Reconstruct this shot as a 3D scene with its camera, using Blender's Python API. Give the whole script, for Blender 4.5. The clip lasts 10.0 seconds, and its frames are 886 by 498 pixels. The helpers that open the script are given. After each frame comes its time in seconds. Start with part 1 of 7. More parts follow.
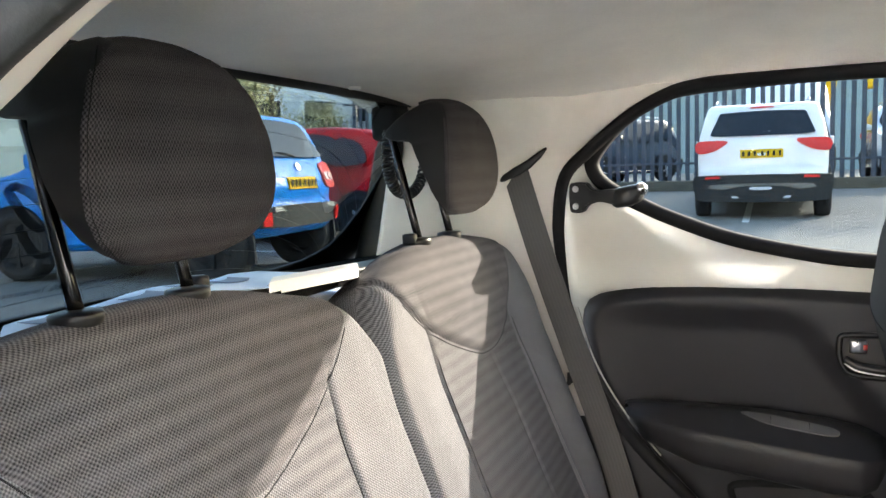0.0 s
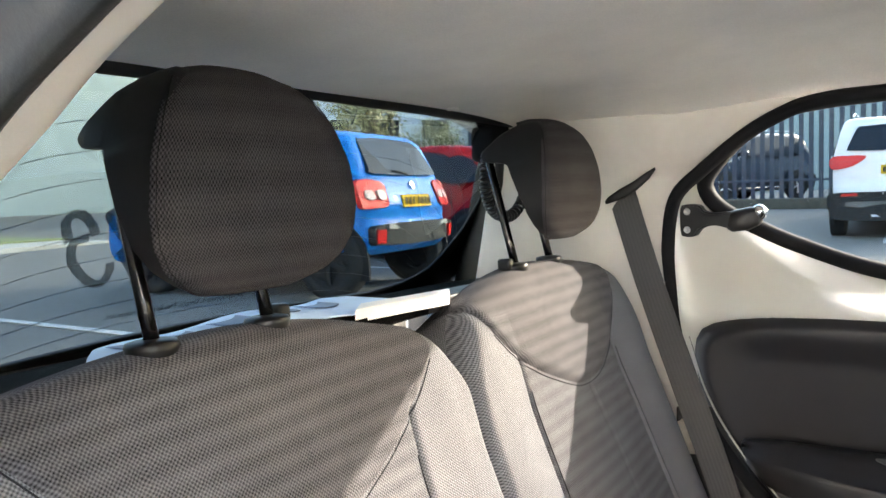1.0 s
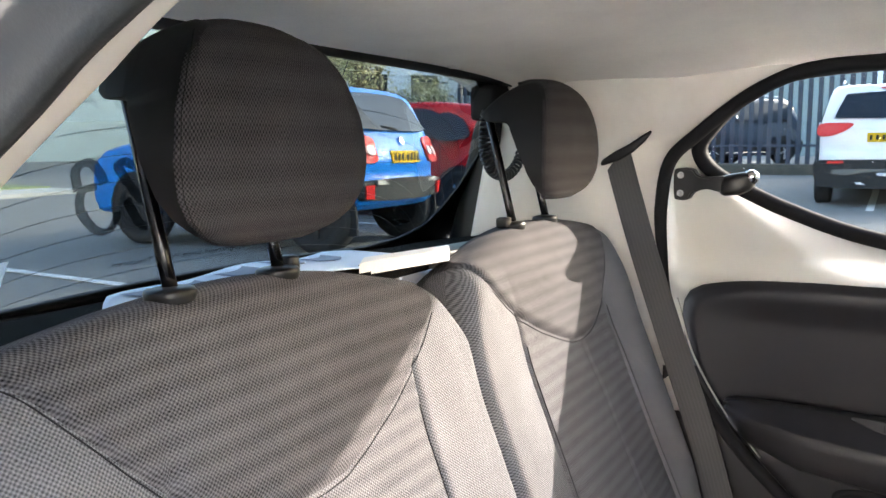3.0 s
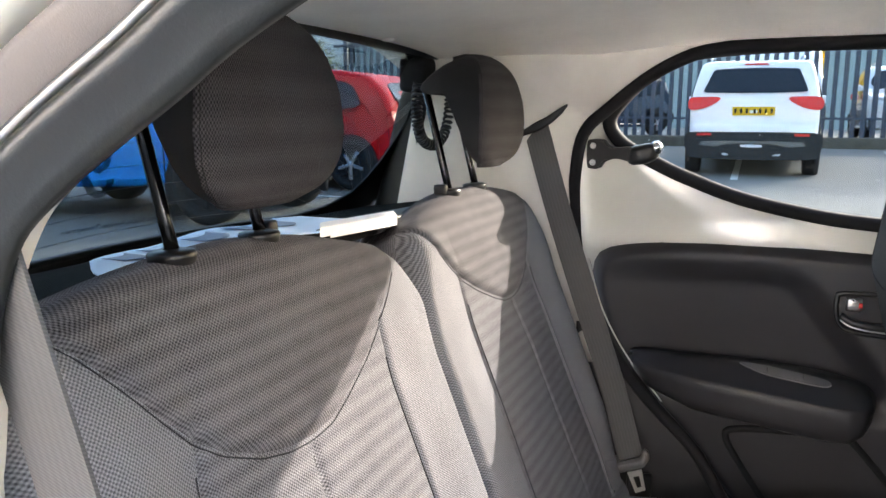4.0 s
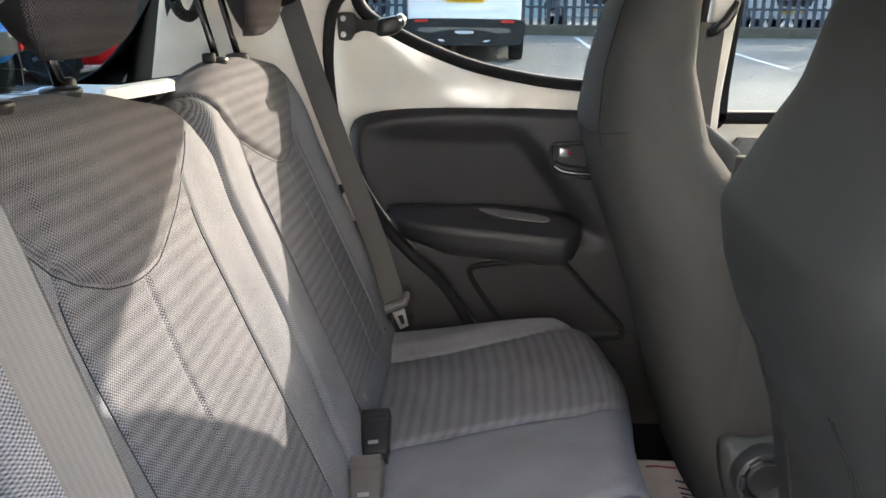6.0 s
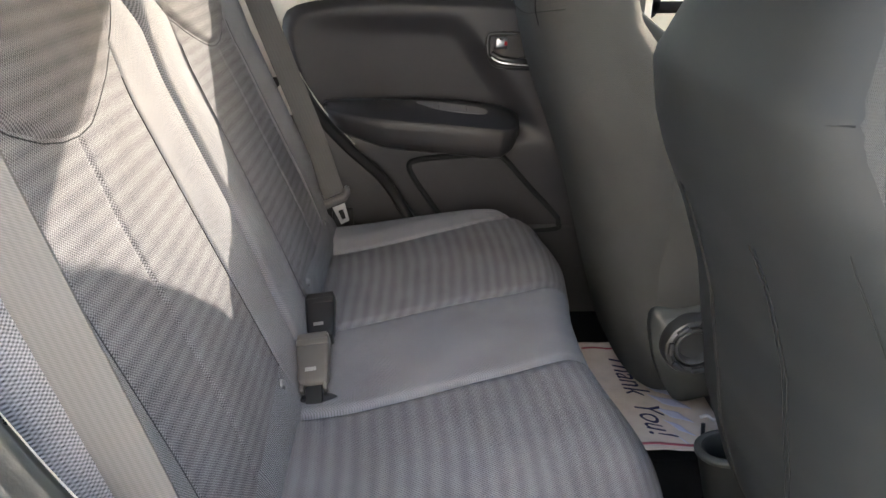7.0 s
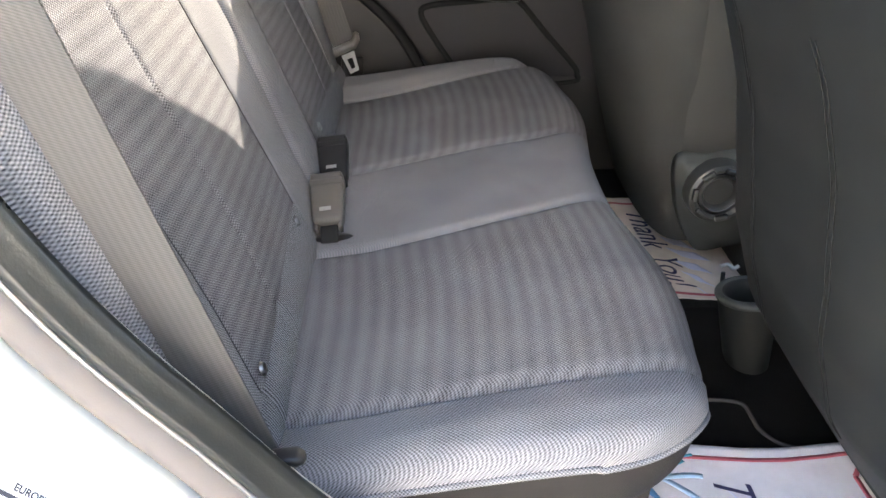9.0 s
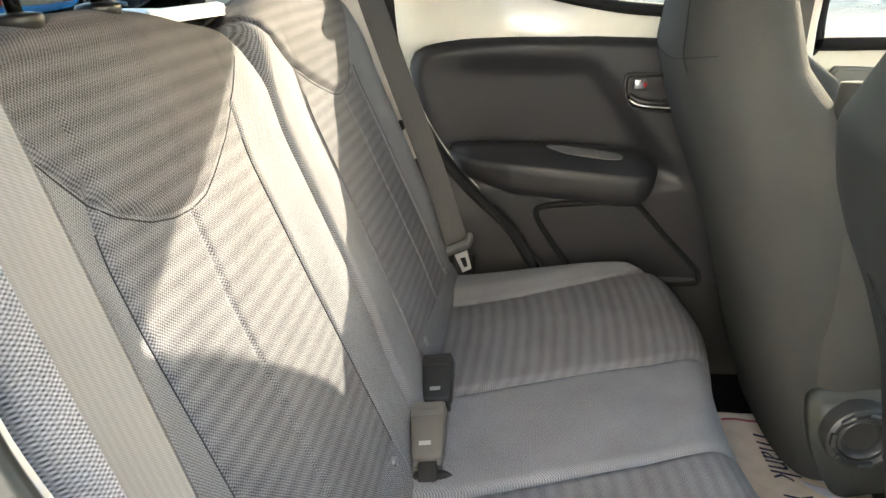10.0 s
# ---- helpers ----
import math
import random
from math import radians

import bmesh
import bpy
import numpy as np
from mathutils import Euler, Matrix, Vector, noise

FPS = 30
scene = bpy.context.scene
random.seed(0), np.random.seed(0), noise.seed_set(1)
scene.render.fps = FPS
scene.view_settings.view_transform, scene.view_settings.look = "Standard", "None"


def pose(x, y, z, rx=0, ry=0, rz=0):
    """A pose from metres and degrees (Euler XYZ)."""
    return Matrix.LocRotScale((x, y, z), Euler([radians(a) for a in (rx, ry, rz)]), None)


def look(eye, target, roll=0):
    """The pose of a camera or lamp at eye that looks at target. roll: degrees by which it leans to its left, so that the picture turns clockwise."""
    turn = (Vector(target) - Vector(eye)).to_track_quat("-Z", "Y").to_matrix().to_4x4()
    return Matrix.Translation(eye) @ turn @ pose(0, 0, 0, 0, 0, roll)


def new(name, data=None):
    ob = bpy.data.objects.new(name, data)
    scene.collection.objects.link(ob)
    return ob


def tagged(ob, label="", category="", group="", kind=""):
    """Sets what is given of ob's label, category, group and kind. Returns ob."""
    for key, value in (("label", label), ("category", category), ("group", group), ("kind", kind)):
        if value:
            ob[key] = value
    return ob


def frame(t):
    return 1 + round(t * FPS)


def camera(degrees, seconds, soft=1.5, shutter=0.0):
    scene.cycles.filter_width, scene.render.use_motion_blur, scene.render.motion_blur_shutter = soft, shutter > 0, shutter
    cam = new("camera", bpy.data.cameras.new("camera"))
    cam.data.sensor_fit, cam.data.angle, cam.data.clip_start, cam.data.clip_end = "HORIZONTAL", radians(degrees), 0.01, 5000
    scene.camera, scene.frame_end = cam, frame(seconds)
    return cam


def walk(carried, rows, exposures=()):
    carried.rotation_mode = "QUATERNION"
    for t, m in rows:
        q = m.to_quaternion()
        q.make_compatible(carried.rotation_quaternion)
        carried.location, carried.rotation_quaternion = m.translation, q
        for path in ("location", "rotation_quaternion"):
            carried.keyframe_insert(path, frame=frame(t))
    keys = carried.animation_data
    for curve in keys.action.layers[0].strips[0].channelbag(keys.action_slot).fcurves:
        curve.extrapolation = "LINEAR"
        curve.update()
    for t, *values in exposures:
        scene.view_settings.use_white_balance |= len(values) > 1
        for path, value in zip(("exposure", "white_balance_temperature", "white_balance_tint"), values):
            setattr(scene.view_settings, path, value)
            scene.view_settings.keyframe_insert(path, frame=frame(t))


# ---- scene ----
# the car faces +y, the open rear door is on the +x side, z = 0 is the ground beside it
cam = camera(60.1, 10.0)
PATH = [
    (0, (0.767, 0.244, 1.155), (-1.062, -0.539, 0.957), -1.7),
    (0.5, (0.743, 0.247, 1.163), (-1.012, -0.695, 0.988), -1.8),
    (1, (0.721, 0.252, 1.163), (-0.975, -0.798, 1.017), -1.8),
    (1.5, (0.698, 0.25, 1.163), (-0.946, -0.879, 1.006), -1.5),
    (2, (0.698, 0.252, 1.161), (-0.928, -0.895, 0.962), -1.1),
    (3.5, (0.792, 0.231, 1.166), (-0.977, -0.656, 0.874), 0.0),
    (4, (0.841, 0.204, 1.167), (-0.986, -0.536, 0.831), 0.3),
    (4.5, (0.904, 0.181, 1.169), (-0.97, -0.393, 0.772), 0.5),
    (5, (0.949, 0.164, 1.169), (-0.965, -0.205, 0.722), 0.6),
    (5.5, (0.964, 0.168, 1.158), (-0.96, -0.02, 0.646), 0.4),
    (6, (0.989, 0.168, 1.139), (-0.919, 0.118, 0.54), 0.7),
    (6.2, (0.997, 0.166, 1.134), (-0.899, 0.171, 0.498), 1.0),
    (7.3, (1.027, 0.165, 1.053), (-0.785, 0.29, 0.215), 0.8),
    (7.5, (1.027, 0.159, 1.036), (-0.763, 0.284, 0.153), 0.7),
    (8, (1.025, 0.154, 1.006), (-0.71, 0.274, 0.018), 0.5),
    (8.5, (1.024, 0.154, 0.993), (-0.664, 0.261, -0.076), 0.6),
    (9, (1.014, 0.148, 1.003), (-0.686, 0.245, -0.046), 1.1),
    (9.5, (0.979, 0.151, 1.05), (-0.794, 0.171, 0.125), 1.1),
    (10, (0.923, 0.157, 1.105), (-0.927, -0.046, 0.372), -0.6),

]
walk(cam, [(t, look(e, g, r)) for t, e, g, r in PATH], exposures=[(0, 4.26, 6800, 12), (2, 4.42, 6850, 15), (3.5, 4.34, 6650, 16), (4.5, 4.13, 6600, 16), (5.5, 4.12, 6700, 13), (6.2, 4.32, 6800, 13), (7.5, 4.58, 6950, 13), (8.5, 4.6, 6950, 14), (9, 4.68, 6950, 13), (9.5, 4.88, 7200, 11), (10, 4.84, 7350, 7)])

# ---- daylight ----
SUN = Vector((-1.0, 0.62, 0.42)).normalized()
world = bpy.data.worlds.new("daylight")
scene.world = world
world.use_nodes = True
wn = world.node_tree.nodes
sky = wn.new("ShaderNodeTexSky")
sky.sky_type = 'NISHITA'
sky.sun_disc = False
sky.sun_elevation = math.asin(SUN.z)
sky.sun_rotation = math.atan2(SUN.x, SUN.y)
sky.air_density, sky.dust_density, sky.ozone_density = 1.0, 1.5, 1.0
wn["Background"].inputs["Strength"].default_value = 0.15
world.node_tree.links.new(sky.outputs[0], wn["Background"].inputs[0])
sun = new("sun", bpy.data.lights.new("sun", 'SUN'))
sun.data.energy, sun.data.angle, sun.data.color = 0.78, radians(0.53), (1.0, 0.955, 0.84)
sun.matrix_world = look(SUN * 30, (0, 0, 0))

# ---- materials ----
class Nodes:
    """A small builder of node trees."""
    def __init__(self, name):
        self.m = bpy.data.materials.new(name)
        self.m.use_nodes = True
        self.t = self.m.node_tree
        self.b = self.t.nodes["Principled BSDF"]

    def node(self, kind, **values):
        n = self.t.nodes.new("ShaderNode" + kind)
        for k, v in values.items():
            if k in n.inputs:
                n.inputs[k].default_value = v
            else:
                setattr(n, k, v)
        return n

    def link(self, a, b):
        self.t.links.new(a, b)

    def coords(self, uv=False, scale=(1, 1, 1), turn=0.0):
        tc = self.node("TexCoord")
        mp = self.node("Mapping")
        mp.inputs["Scale"].default_value = scale
        mp.inputs["Rotation"].default_value = (0, 0, turn)
        self.link(tc.outputs["UV" if uv else "Object"], mp.inputs[0])
        return mp.outputs[0]

    def noise(self, vec, scale, detail=4.0, rough=0.6):
        n = self.node("TexNoise", Scale=scale, Detail=detail, Roughness=rough)
        self.link(vec, n.inputs["Vector"])
        return n.outputs["Fac"]

    def math(self, op, a, b=None):
        n = self.node("Math", operation=op)
        for i, v in enumerate((a, b)):
            if v is None:
                continue
            if isinstance(v, (int, float)):
                n.inputs[i].default_value = v
            else:
                self.link(v, n.inputs[i])
        return n.outputs[0]

    def ramp(self, fac, stops):
        n = self.node("ValToRGB")
        e = n.color_ramp.elements
        while len(e) < len(stops):
            e.new(0.5)
        for el, (p, c) in zip(e, stops):
            el.position, el.color = p, (*c, 1)
        self.link(fac, n.inputs[0])
        return n.outputs[0]

    def bump(self, height, strength, distance):
        n = self.node("Bump", Strength=strength, Distance=distance)
        self.link(height, n.inputs["Height"])
        self.link(n.outputs[0], self.b.inputs["Normal"])

    def base(self, colour=None, rough=None, metal=None):
        if colour is not None:
            if isinstance(colour, tuple):
                self.b.inputs["Base Color"].default_value = (*colour, 1)
            else:
                self.link(colour, self.b.inputs["Base Color"])
        if rough is not None:
            if isinstance(rough, float):
                self.b.inputs["Roughness"].default_value = rough
            else:
                self.link(rough, self.b.inputs["Roughness"])
        if metal is not None:
            self.b.inputs["Metallic"].default_value = metal


def tint(c, k):
    return tuple(min(1.0, v * k) for v in c)


def woven(name, dark, light, pitch=0.0043, stripe=0.0, stripe_pitch=0.033, turn=0.0, rows=0.12):
    """Woven seat cloth: a fine basket weave of two yarns, with soft cross bands where stripe > 0. Uses UV in metres."""
    k = Nodes(name)
    vec = k.coords(True, turn=turn)
    sep = k.node("SeparateXYZ")
    k.link(vec, sep.inputs[0])
    w = 2 * math.pi / pitch
    jit = k.math('MULTIPLY', k.math('SUBTRACT', k.noise(vec, 130.0, 2.0), 0.5), pitch * 0.55)
    jot = k.math('MULTIPLY', k.math('SUBTRACT', k.noise(vec, 95.0, 2.0), 0.5), pitch * 0.55)
    a = k.math('SINE', k.math('MULTIPLY', k.math('ADD', sep.outputs[0], jit), w))
    b = k.math('SINE', k.math('MULTIPLY', k.math('ADD', sep.outputs[1], jot), w))
    cell = k.math('ADD', k.math('MULTIPLY', k.math('MULTIPLY', a, b), 0.40), k.math('ADD', k.math('MULTIPLY', b, rows), 0.5))
    blotch = k.noise(vec, 9.0)
    fuzz = k.noise(vec, 700.0, 2.0)
    f = k.math('ADD', k.math('MULTIPLY', cell, 0.62), k.math('MULTIPLY', fuzz, 0.34))
    f = k.math('ADD', f, k.math('MULTIPLY', k.math('SUBTRACT', blotch, 0.5), 0.25))
    if stripe:
        bend = k.math('MULTIPLY', k.noise(vec, 6.0, 1.0), 0.006)
        band = k.math('SINE', k.math('MULTIPLY', k.math('ADD', sep.outputs[1], bend), 2 * math.pi / stripe_pitch))
        fine = k.math('SINE', k.math('MULTIPLY', sep.outputs[1], 2 * math.pi / (stripe_pitch / 5.0)))
        f = k.math('ADD', f, k.math('MULTIPLY', band, stripe))
        f = k.math('ADD', f, k.math('MULTIPLY', fine, stripe * 0.12))
    k.base(k.ramp(f, [(0.15, dark), (0.88, light)]), 0.92)
    k.b.inputs["Specular IOR Level"].default_value = 0.06
    k.bump(k.math('ADD', cell, k.math('MULTIPLY', fuzz, 0.5)), 0.7, 0.0010)
    return k.m


def plastic(name, colour, rough=0.5, grain=900.0, relief=0.25, spec=0.28):
    """Moulded, grained plastic with slight scuffing."""
    k = Nodes(name)
    vec = k.coords()
    blotch = k.noise(vec, 6.0, 5.0)
    g = k.noise(vec, grain, 2.0)
    k.base(k.ramp(blotch, [(0.3, tint(colour, 0.88)), (0.7, tint(colour, 1.12))]),
           k.math('ADD', k.math('MULTIPLY', blotch, 0.2), rough - 0.1))
    k.b.inputs["Specular IOR Level"].default_value = spec
    k.bump(g, relief, 0.0004)
    return k.m


def paint(name, colour, rough=0.28, coat=0.6, metal=0.0, spec=0.08):
    """Car paint with clear coat and a little road film."""
    k = Nodes(name)
    vec = k.coords()
    film = k.noise(vec, 3.0, 6.0)
    k.base(k.ramp(film, [(0.3, tint(colour, 0.92)), (0.7, tint(colour, 1.05))]),
           k.math('ADD', k.math('MULTIPLY', film, 0.16), rough - 0.08), metal)
    k.b.inputs["Specular IOR Level"].default_value = spec
    k.b.inputs["Coat Weight"].default_value = coat
    k.b.inputs["Coat Roughness"].default_value = 0.03
    return k.m


def cloth_lining(name, colour):
    """Felted headliner."""
    k = Nodes(name)
    vec = k.coords()
    big, fine = k.noise(vec, 7.0, 4.0), k.noise(vec, 520.0, 3.0)
    f = k.math('ADD', k.math('MULTIPLY', big, 0.5), k.math('MULTIPLY', fine, 0.5))
    k.base(k.ramp(f, [(0.3, tint(colour, 0.86)), (0.7, tint(colour, 1.1))]), 0.95)
    k.bump(fine, 0.35, 0.0008)
    return k.m


def metal(name, colour, rough):
    k = Nodes(name)
    vec = k.coords()
    n = k.noise(vec, 60.0)
    k.base(colour, k.math('ADD', k.math('MULTIPLY', n, 0.15), rough), 1.0)
    return k.m


def glazing(name, tone, gloss=0.09, specks=0.0):
    """Clear sheet glass: lets light straight through, mirrors a little, with dried drops where specks > 0."""
    k = Nodes(name)
    out = k.t.nodes["Material Output"]
    clear = k.node("BsdfTransparent")
    clear.inputs[0].default_value = (*tone, 1)
    shine = k.node("BsdfGlossy", Roughness=0.02)
    lw = k.node("LayerWeight", Blend=0.25)
    mix = k.node("MixShader")
    k.link(k.math('MULTIPLY', lw.outputs["Fresnel"], gloss * 4), mix.inputs[0])
    k.link(clear.outputs[0], mix.inputs[1])
    k.link(shine.outputs[0], mix.inputs[2])
    last = mix
    if specks:
        vec = k.coords()
        spot = k.noise(vec, 160.0, 2.0)
        area = k.noise(vec, 5.0, 2.0)
        dirt = k.node("BsdfDiffuse")
        dirt.inputs[0].default_value = (0.75, 0.75, 0.72, 1)
        m2 = k.node("MixShader")
        f = k.math('GREATER_THAN', k.math('ADD', spot, k.math('MULTIPLY', area, 0.25)), 0.885)
        k.link(k.math('MULTIPLY', f, specks), m2.inputs[0])
        k.link(mix.outputs[0], m2.inputs[1])
        k.link(dirt.outputs[0], m2.inputs[2])
        last = m2
    k.link(last.outputs[0], out.inputs[0])
    return k.m


def film(name, tone):
    """A thin see-through film."""
    k = Nodes(name)
    clear = k.node("BsdfTransparent")
    clear.inputs[0].default_value = (*tone, 1)
    k.link(clear.outputs[0], k.t.nodes["Material Output"].inputs[0])
    return k.m


def backlit(name, colour):
    """Thin paper that light shines through."""
    k = Nodes(name)
    through_light, near_light, mix = k.node("BsdfTranslucent"), k.node("BsdfDiffuse"), k.node("MixShader")
    through_light.inputs[0].default_value = near_light.inputs[0].default_value = (*colour, 1)
    mix.inputs[0].default_value = 0.6
    k.link(near_light.outputs[0], mix.inputs[1])
    k.link(through_light.outputs[0], mix.inputs[2])
    k.link(mix.outputs[0], k.t.nodes["Material Output"].inputs[0])
    return k.m


def plain(name, colour, rough=0.6, emit=None):
    k = Nodes(name)
    vec = k.coords()
    n = k.noise(vec, 25.0)
    k.base(k.ramp(n, [(0.3, tint(colour, 0.93)), (0.7, tint(colour, 1.07))]), rough)
    k.b.inputs["Specular IOR Level"].default_value = 0.15
    return k.m


def ground_like(name, stops, scale, fine, relief, rough=0.9, spec=0.5):
    k = Nodes(name)
    vec = k.coords()
    big, small = k.noise(vec, scale, 6.0), k.noise(vec, fine, 4.0)
    f = k.math('ADD', k.math('MULTIPLY', big, 0.55), k.math('MULTIPLY', small, 0.45))
    k.base(k.ramp(f, stops), rough)
    k.b.inputs["Specular IOR Level"].default_value = spec
    k.bump(small, relief, 0.01)
    return k.m


CLOTH_GREY = woven("grey_bolster_cloth", (0.026, 0.0265, 0.029), (0.322, 0.318, 0.330), pitch=0.0036, rows=0.03)
CLOTH_RIB = woven("ribbed_grey_edge_cloth", (0.02, 0.0205, 0.023), (0.29, 0.29, 0.305), pitch=0.0036, turn=math.pi / 2, rows=0.42)
CLOTH_BIB = woven("dark_shield_cloth", (0.010, 0.0095, 0.0105), (0.215, 0.206, 0.214), pitch=0.0036, stripe=0.046, stripe_pitch=0.0180, rows=0.02)
CLOTH_DARK = woven("banded_insert_cloth", (0.014, 0.0135, 0.0145), (0.262, 0.255, 0.267), pitch=0.0036, stripe=0.046, stripe_pitch=0.0180, rows=0.02)
CLOTH_HEAD = woven("dark_headrest_cloth", (0.003, 0.0028, 0.003), (0.112, 0.105, 0.111), pitch=0.0029, rows=0.02, stripe=0.035, stripe_pitch=0.018)
CLOTH_FRONT = woven("black_front_seat_cloth", (0.023, 0.0235, 0.0228), (0.070, 0.0715, 0.069), pitch=0.0024)
VINYL = plastic("black_seat_vinyl", (0.012, 0.0115, 0.012), 0.6, 1400.0, 0.3, 0.2)
SKIRT = plastic("dark_warm_seat_skirt", (0.022, 0.020, 0.0185), 0.6, 1400.0, 0.3, 0.2)
BACKING = plastic("dark_green_grey_seat_backing", (0.0125, 0.0138, 0.0134), 0.64, 1200.0, 0.3, 0.22)
PIPING = plain("dark_piping", (0.022, 0.022, 0.024), 0.9)
FRONT_THREAD = plain("black_seam_thread", (0.013, 0.0135, 0.013), 0.95)
THREAD = plain("seam_thread", (0.035, 0.035, 0.037), 0.9)
BLACK = plastic("black_grained_plastic", (0.012, 0.0115, 0.012), 0.42, 1100.0, 0.35, 0.3)
BLACK_SOFT = plastic("charcoal_door_plastic", (0.0160, 0.0155, 0.0175), 0.48, 900.0, 0.3, 0.32)
RUBBER = plastic("black_rubber_seal", (0.020, 0.020, 0.021), 0.38, 500.0, 0.2)
RUBBER_NEAR = plastic("shiny_worn_door_rubber", (0.009, 0.010, 0.009), 0.30, 500.0, 0.25, 0.5)
RUBBER_DULL = plastic("dull_black_door_rubber", (0.013, 0.013, 0.014), 0.72, 500.0, 0.25, 0.06)
KNOB_GREY = plastic("mid_grey_plastic", (0.09, 0.088, 0.088), 0.4)
MID_TRIM = plastic("mid_grey_green_trim", (0.13, 0.132, 0.122), 0.55)
COLLAR = plastic("glossy_black_collar_plastic", (0.007, 0.007, 0.0075), 0.35, 900.0, 0.15, 0.4)
BUCKLE_GREY = plastic("warm_grey_buckle_plastic", (0.078, 0.071, 0.063), 0.45)
BEIGE_TRIM = plastic("warm_beige_trim", (0.66, 0.62, 0.56), 0.6, 700.0, 0.15)
LINING = cloth_lining("beige_headlining", (0.88, 0.83, 0.755))
CREAM = paint("cream_white_body_paint", (0.61, 0.60, 0.53), 0.22, 1.0, spec=0.5)
CHROME = metal("chrome", (0.85, 0.85, 0.86), 0.08)
STEEL = metal("brushed_steel", (0.62, 0.61, 0.6), 0.3)
BUTTON = metal("dark_chrome_button", (0.20, 0.20, 0.205), 0.22)
BASE_FELT = ground_like("taupe_base_felt", [(0.3, (0.05, 0.045, 0.036)), (0.7, (0.12, 0.108, 0.09))], 40, 500, 0.8, 0.98)
POST = metal("black_chrome_post", (0.055, 0.054, 0.055), 0.15)
GLASS_SIDE = glazing("side_glass", (0.535, 0.56, 0.545), 0.06, 0.35)
GLASS_REAR = glazing("rear_glass", (0.40, 0.435, 0.43), 0.02)
CARPET = ground_like("black_carpet", [(0.3, (0.003, 0.003, 0.0033)), (0.7, (0.009, 0.0088, 0.0092))], 18, 700, 0.8, 0.98, 0.08)
PAPER = plain("white_card", (0.82, 0.82, 0.82), 0.5)


def webbing_material():
    k = Nodes("dark_seat_belt_webbing")
    vec = k.coords(True)
    sep = k.node("SeparateXYZ")
    k.link(vec, sep.inputs[0])
    ribs = k.math('SINE', k.math('MULTIPLY', sep.outputs[0], 2 * math.pi / 0.0060))
    pick = k.math('SINE', k.math('MULTIPLY', k.math('ADD', sep.outputs[1], k.math('MULTIPLY', sep.outputs[0], 0.6)), 2 * math.pi / 0.0022))
    f = k.math('ADD', k.math('MULTIPLY', ribs, 0.10), k.math('ADD', k.math('MULTIPLY', pick, 0.25), 0.5))
    k.base(k.ramp(f, [(0.1, (0.026, 0.0255, 0.025)), (0.9, (0.064, 0.062, 0.060))]), 0.62)
    k.bump(f, 0.4, 0.0006)
    return k.m


WEBBING = webbing_material()

# ---- mesh helpers ----
def part(name, bm, material, parent=None, label="", smooth=True, kind=""):
    """Links a bmesh as one mesh object, under a thing or a part where one is given."""
    bm.normal_update()
    me = bpy.data.meshes.new(name)
    bm.to_mesh(me)
    bm.free()
    for m in (material if isinstance(material, (list, tuple)) else [material]):
        me.materials.append(m)
    if smooth:
        me.polygons.foreach_set("use_smooth", [True] * len(me.polygons))
    ob = new(name, me)
    if parent is not None:
        ob.parent = parent
    if label or kind:
        tagged(ob, label=label, kind=kind)
    return ob


def thing(name, label, category, group="", kind="", at=None):
    ob = new(name)
    ob.empty_display_size = 0.05
    if at is not None:
        ob.matrix_basis = at
    return tagged(ob, label, category, group, kind)


def sharp(ob, angle=35):
    """Smooth shading with hard edges beyond an angle."""
    me = ob.data
    bm = bmesh.new()
    bm.from_mesh(me)
    for e in bm.edges:
        e.smooth = not (len(e.link_faces) == 2 and e.calc_face_angle(0) > radians(angle))
    bm.to_mesh(me)
    bm.free()
    return ob


def surf(fn, nu, nv, uv=None, thick=0.0, close_u=False, push=None):
    """A grid mesh of fn(u, v) with u, v in 0..1; uv gives texture metres; thick adds depth along the normal, push along a vector."""
    bm = bmesh.new()
    layer = bm.loops.layers.uv.new("UVMap")
    cols = nu if close_u else nu + 1
    grid = [[bm.verts.new(fn(i / nu, j / nv)) for i in range(cols)] for j in range(nv + 1)]
    for j in range(nv):
        for i in range(nu):
            i2 = (i + 1) % cols
            f = bm.faces.new((grid[j][i], grid[j][i2], grid[j + 1][i2], grid[j + 1][i]))
            for lp, (a, b) in zip(f.loops, ((i, j), (i + 1, j), (i + 1, j + 1), (i, j + 1))):
                lp[layer].uv = uv(a / nu, b / nv) if uv else (a / nu, b / nv)
    if push is not None:
        back = [[bm.verts.new(v.co + Vector(push)) for v in row] for row in grid]
        for j in range(nv):
            for i in range(nu):
                i2 = (i + 1) % cols
                bm.faces.new((back[j][i], back[j + 1][i], back[j + 1][i2], back[j][i2]))
        for i in range(nu):
            i2 = (i + 1) % cols
            bm.faces.new((grid[0][i2], grid[0][i], back[0][i], back[0][i2]))
            bm.faces.new((grid[nv][i], grid[nv][i2], back[nv][i2], back[nv][i]))
        if not close_u:
            for j in range(nv):
                bm.faces.new((grid[j][0], grid[j + 1][0], back[j + 1][0], back[j][0]))
                bm.faces.new((grid[j + 1][nu], grid[j][nu], back[j][nu], back[j + 1][nu]))
        bmesh.ops.recalc_face_normals(bm, faces=bm.faces[:])
    if thick:
        bm.normal_update()
        bmesh.ops.solidify(bm, geom=bm.faces[:], thickness=thick)
    return bm


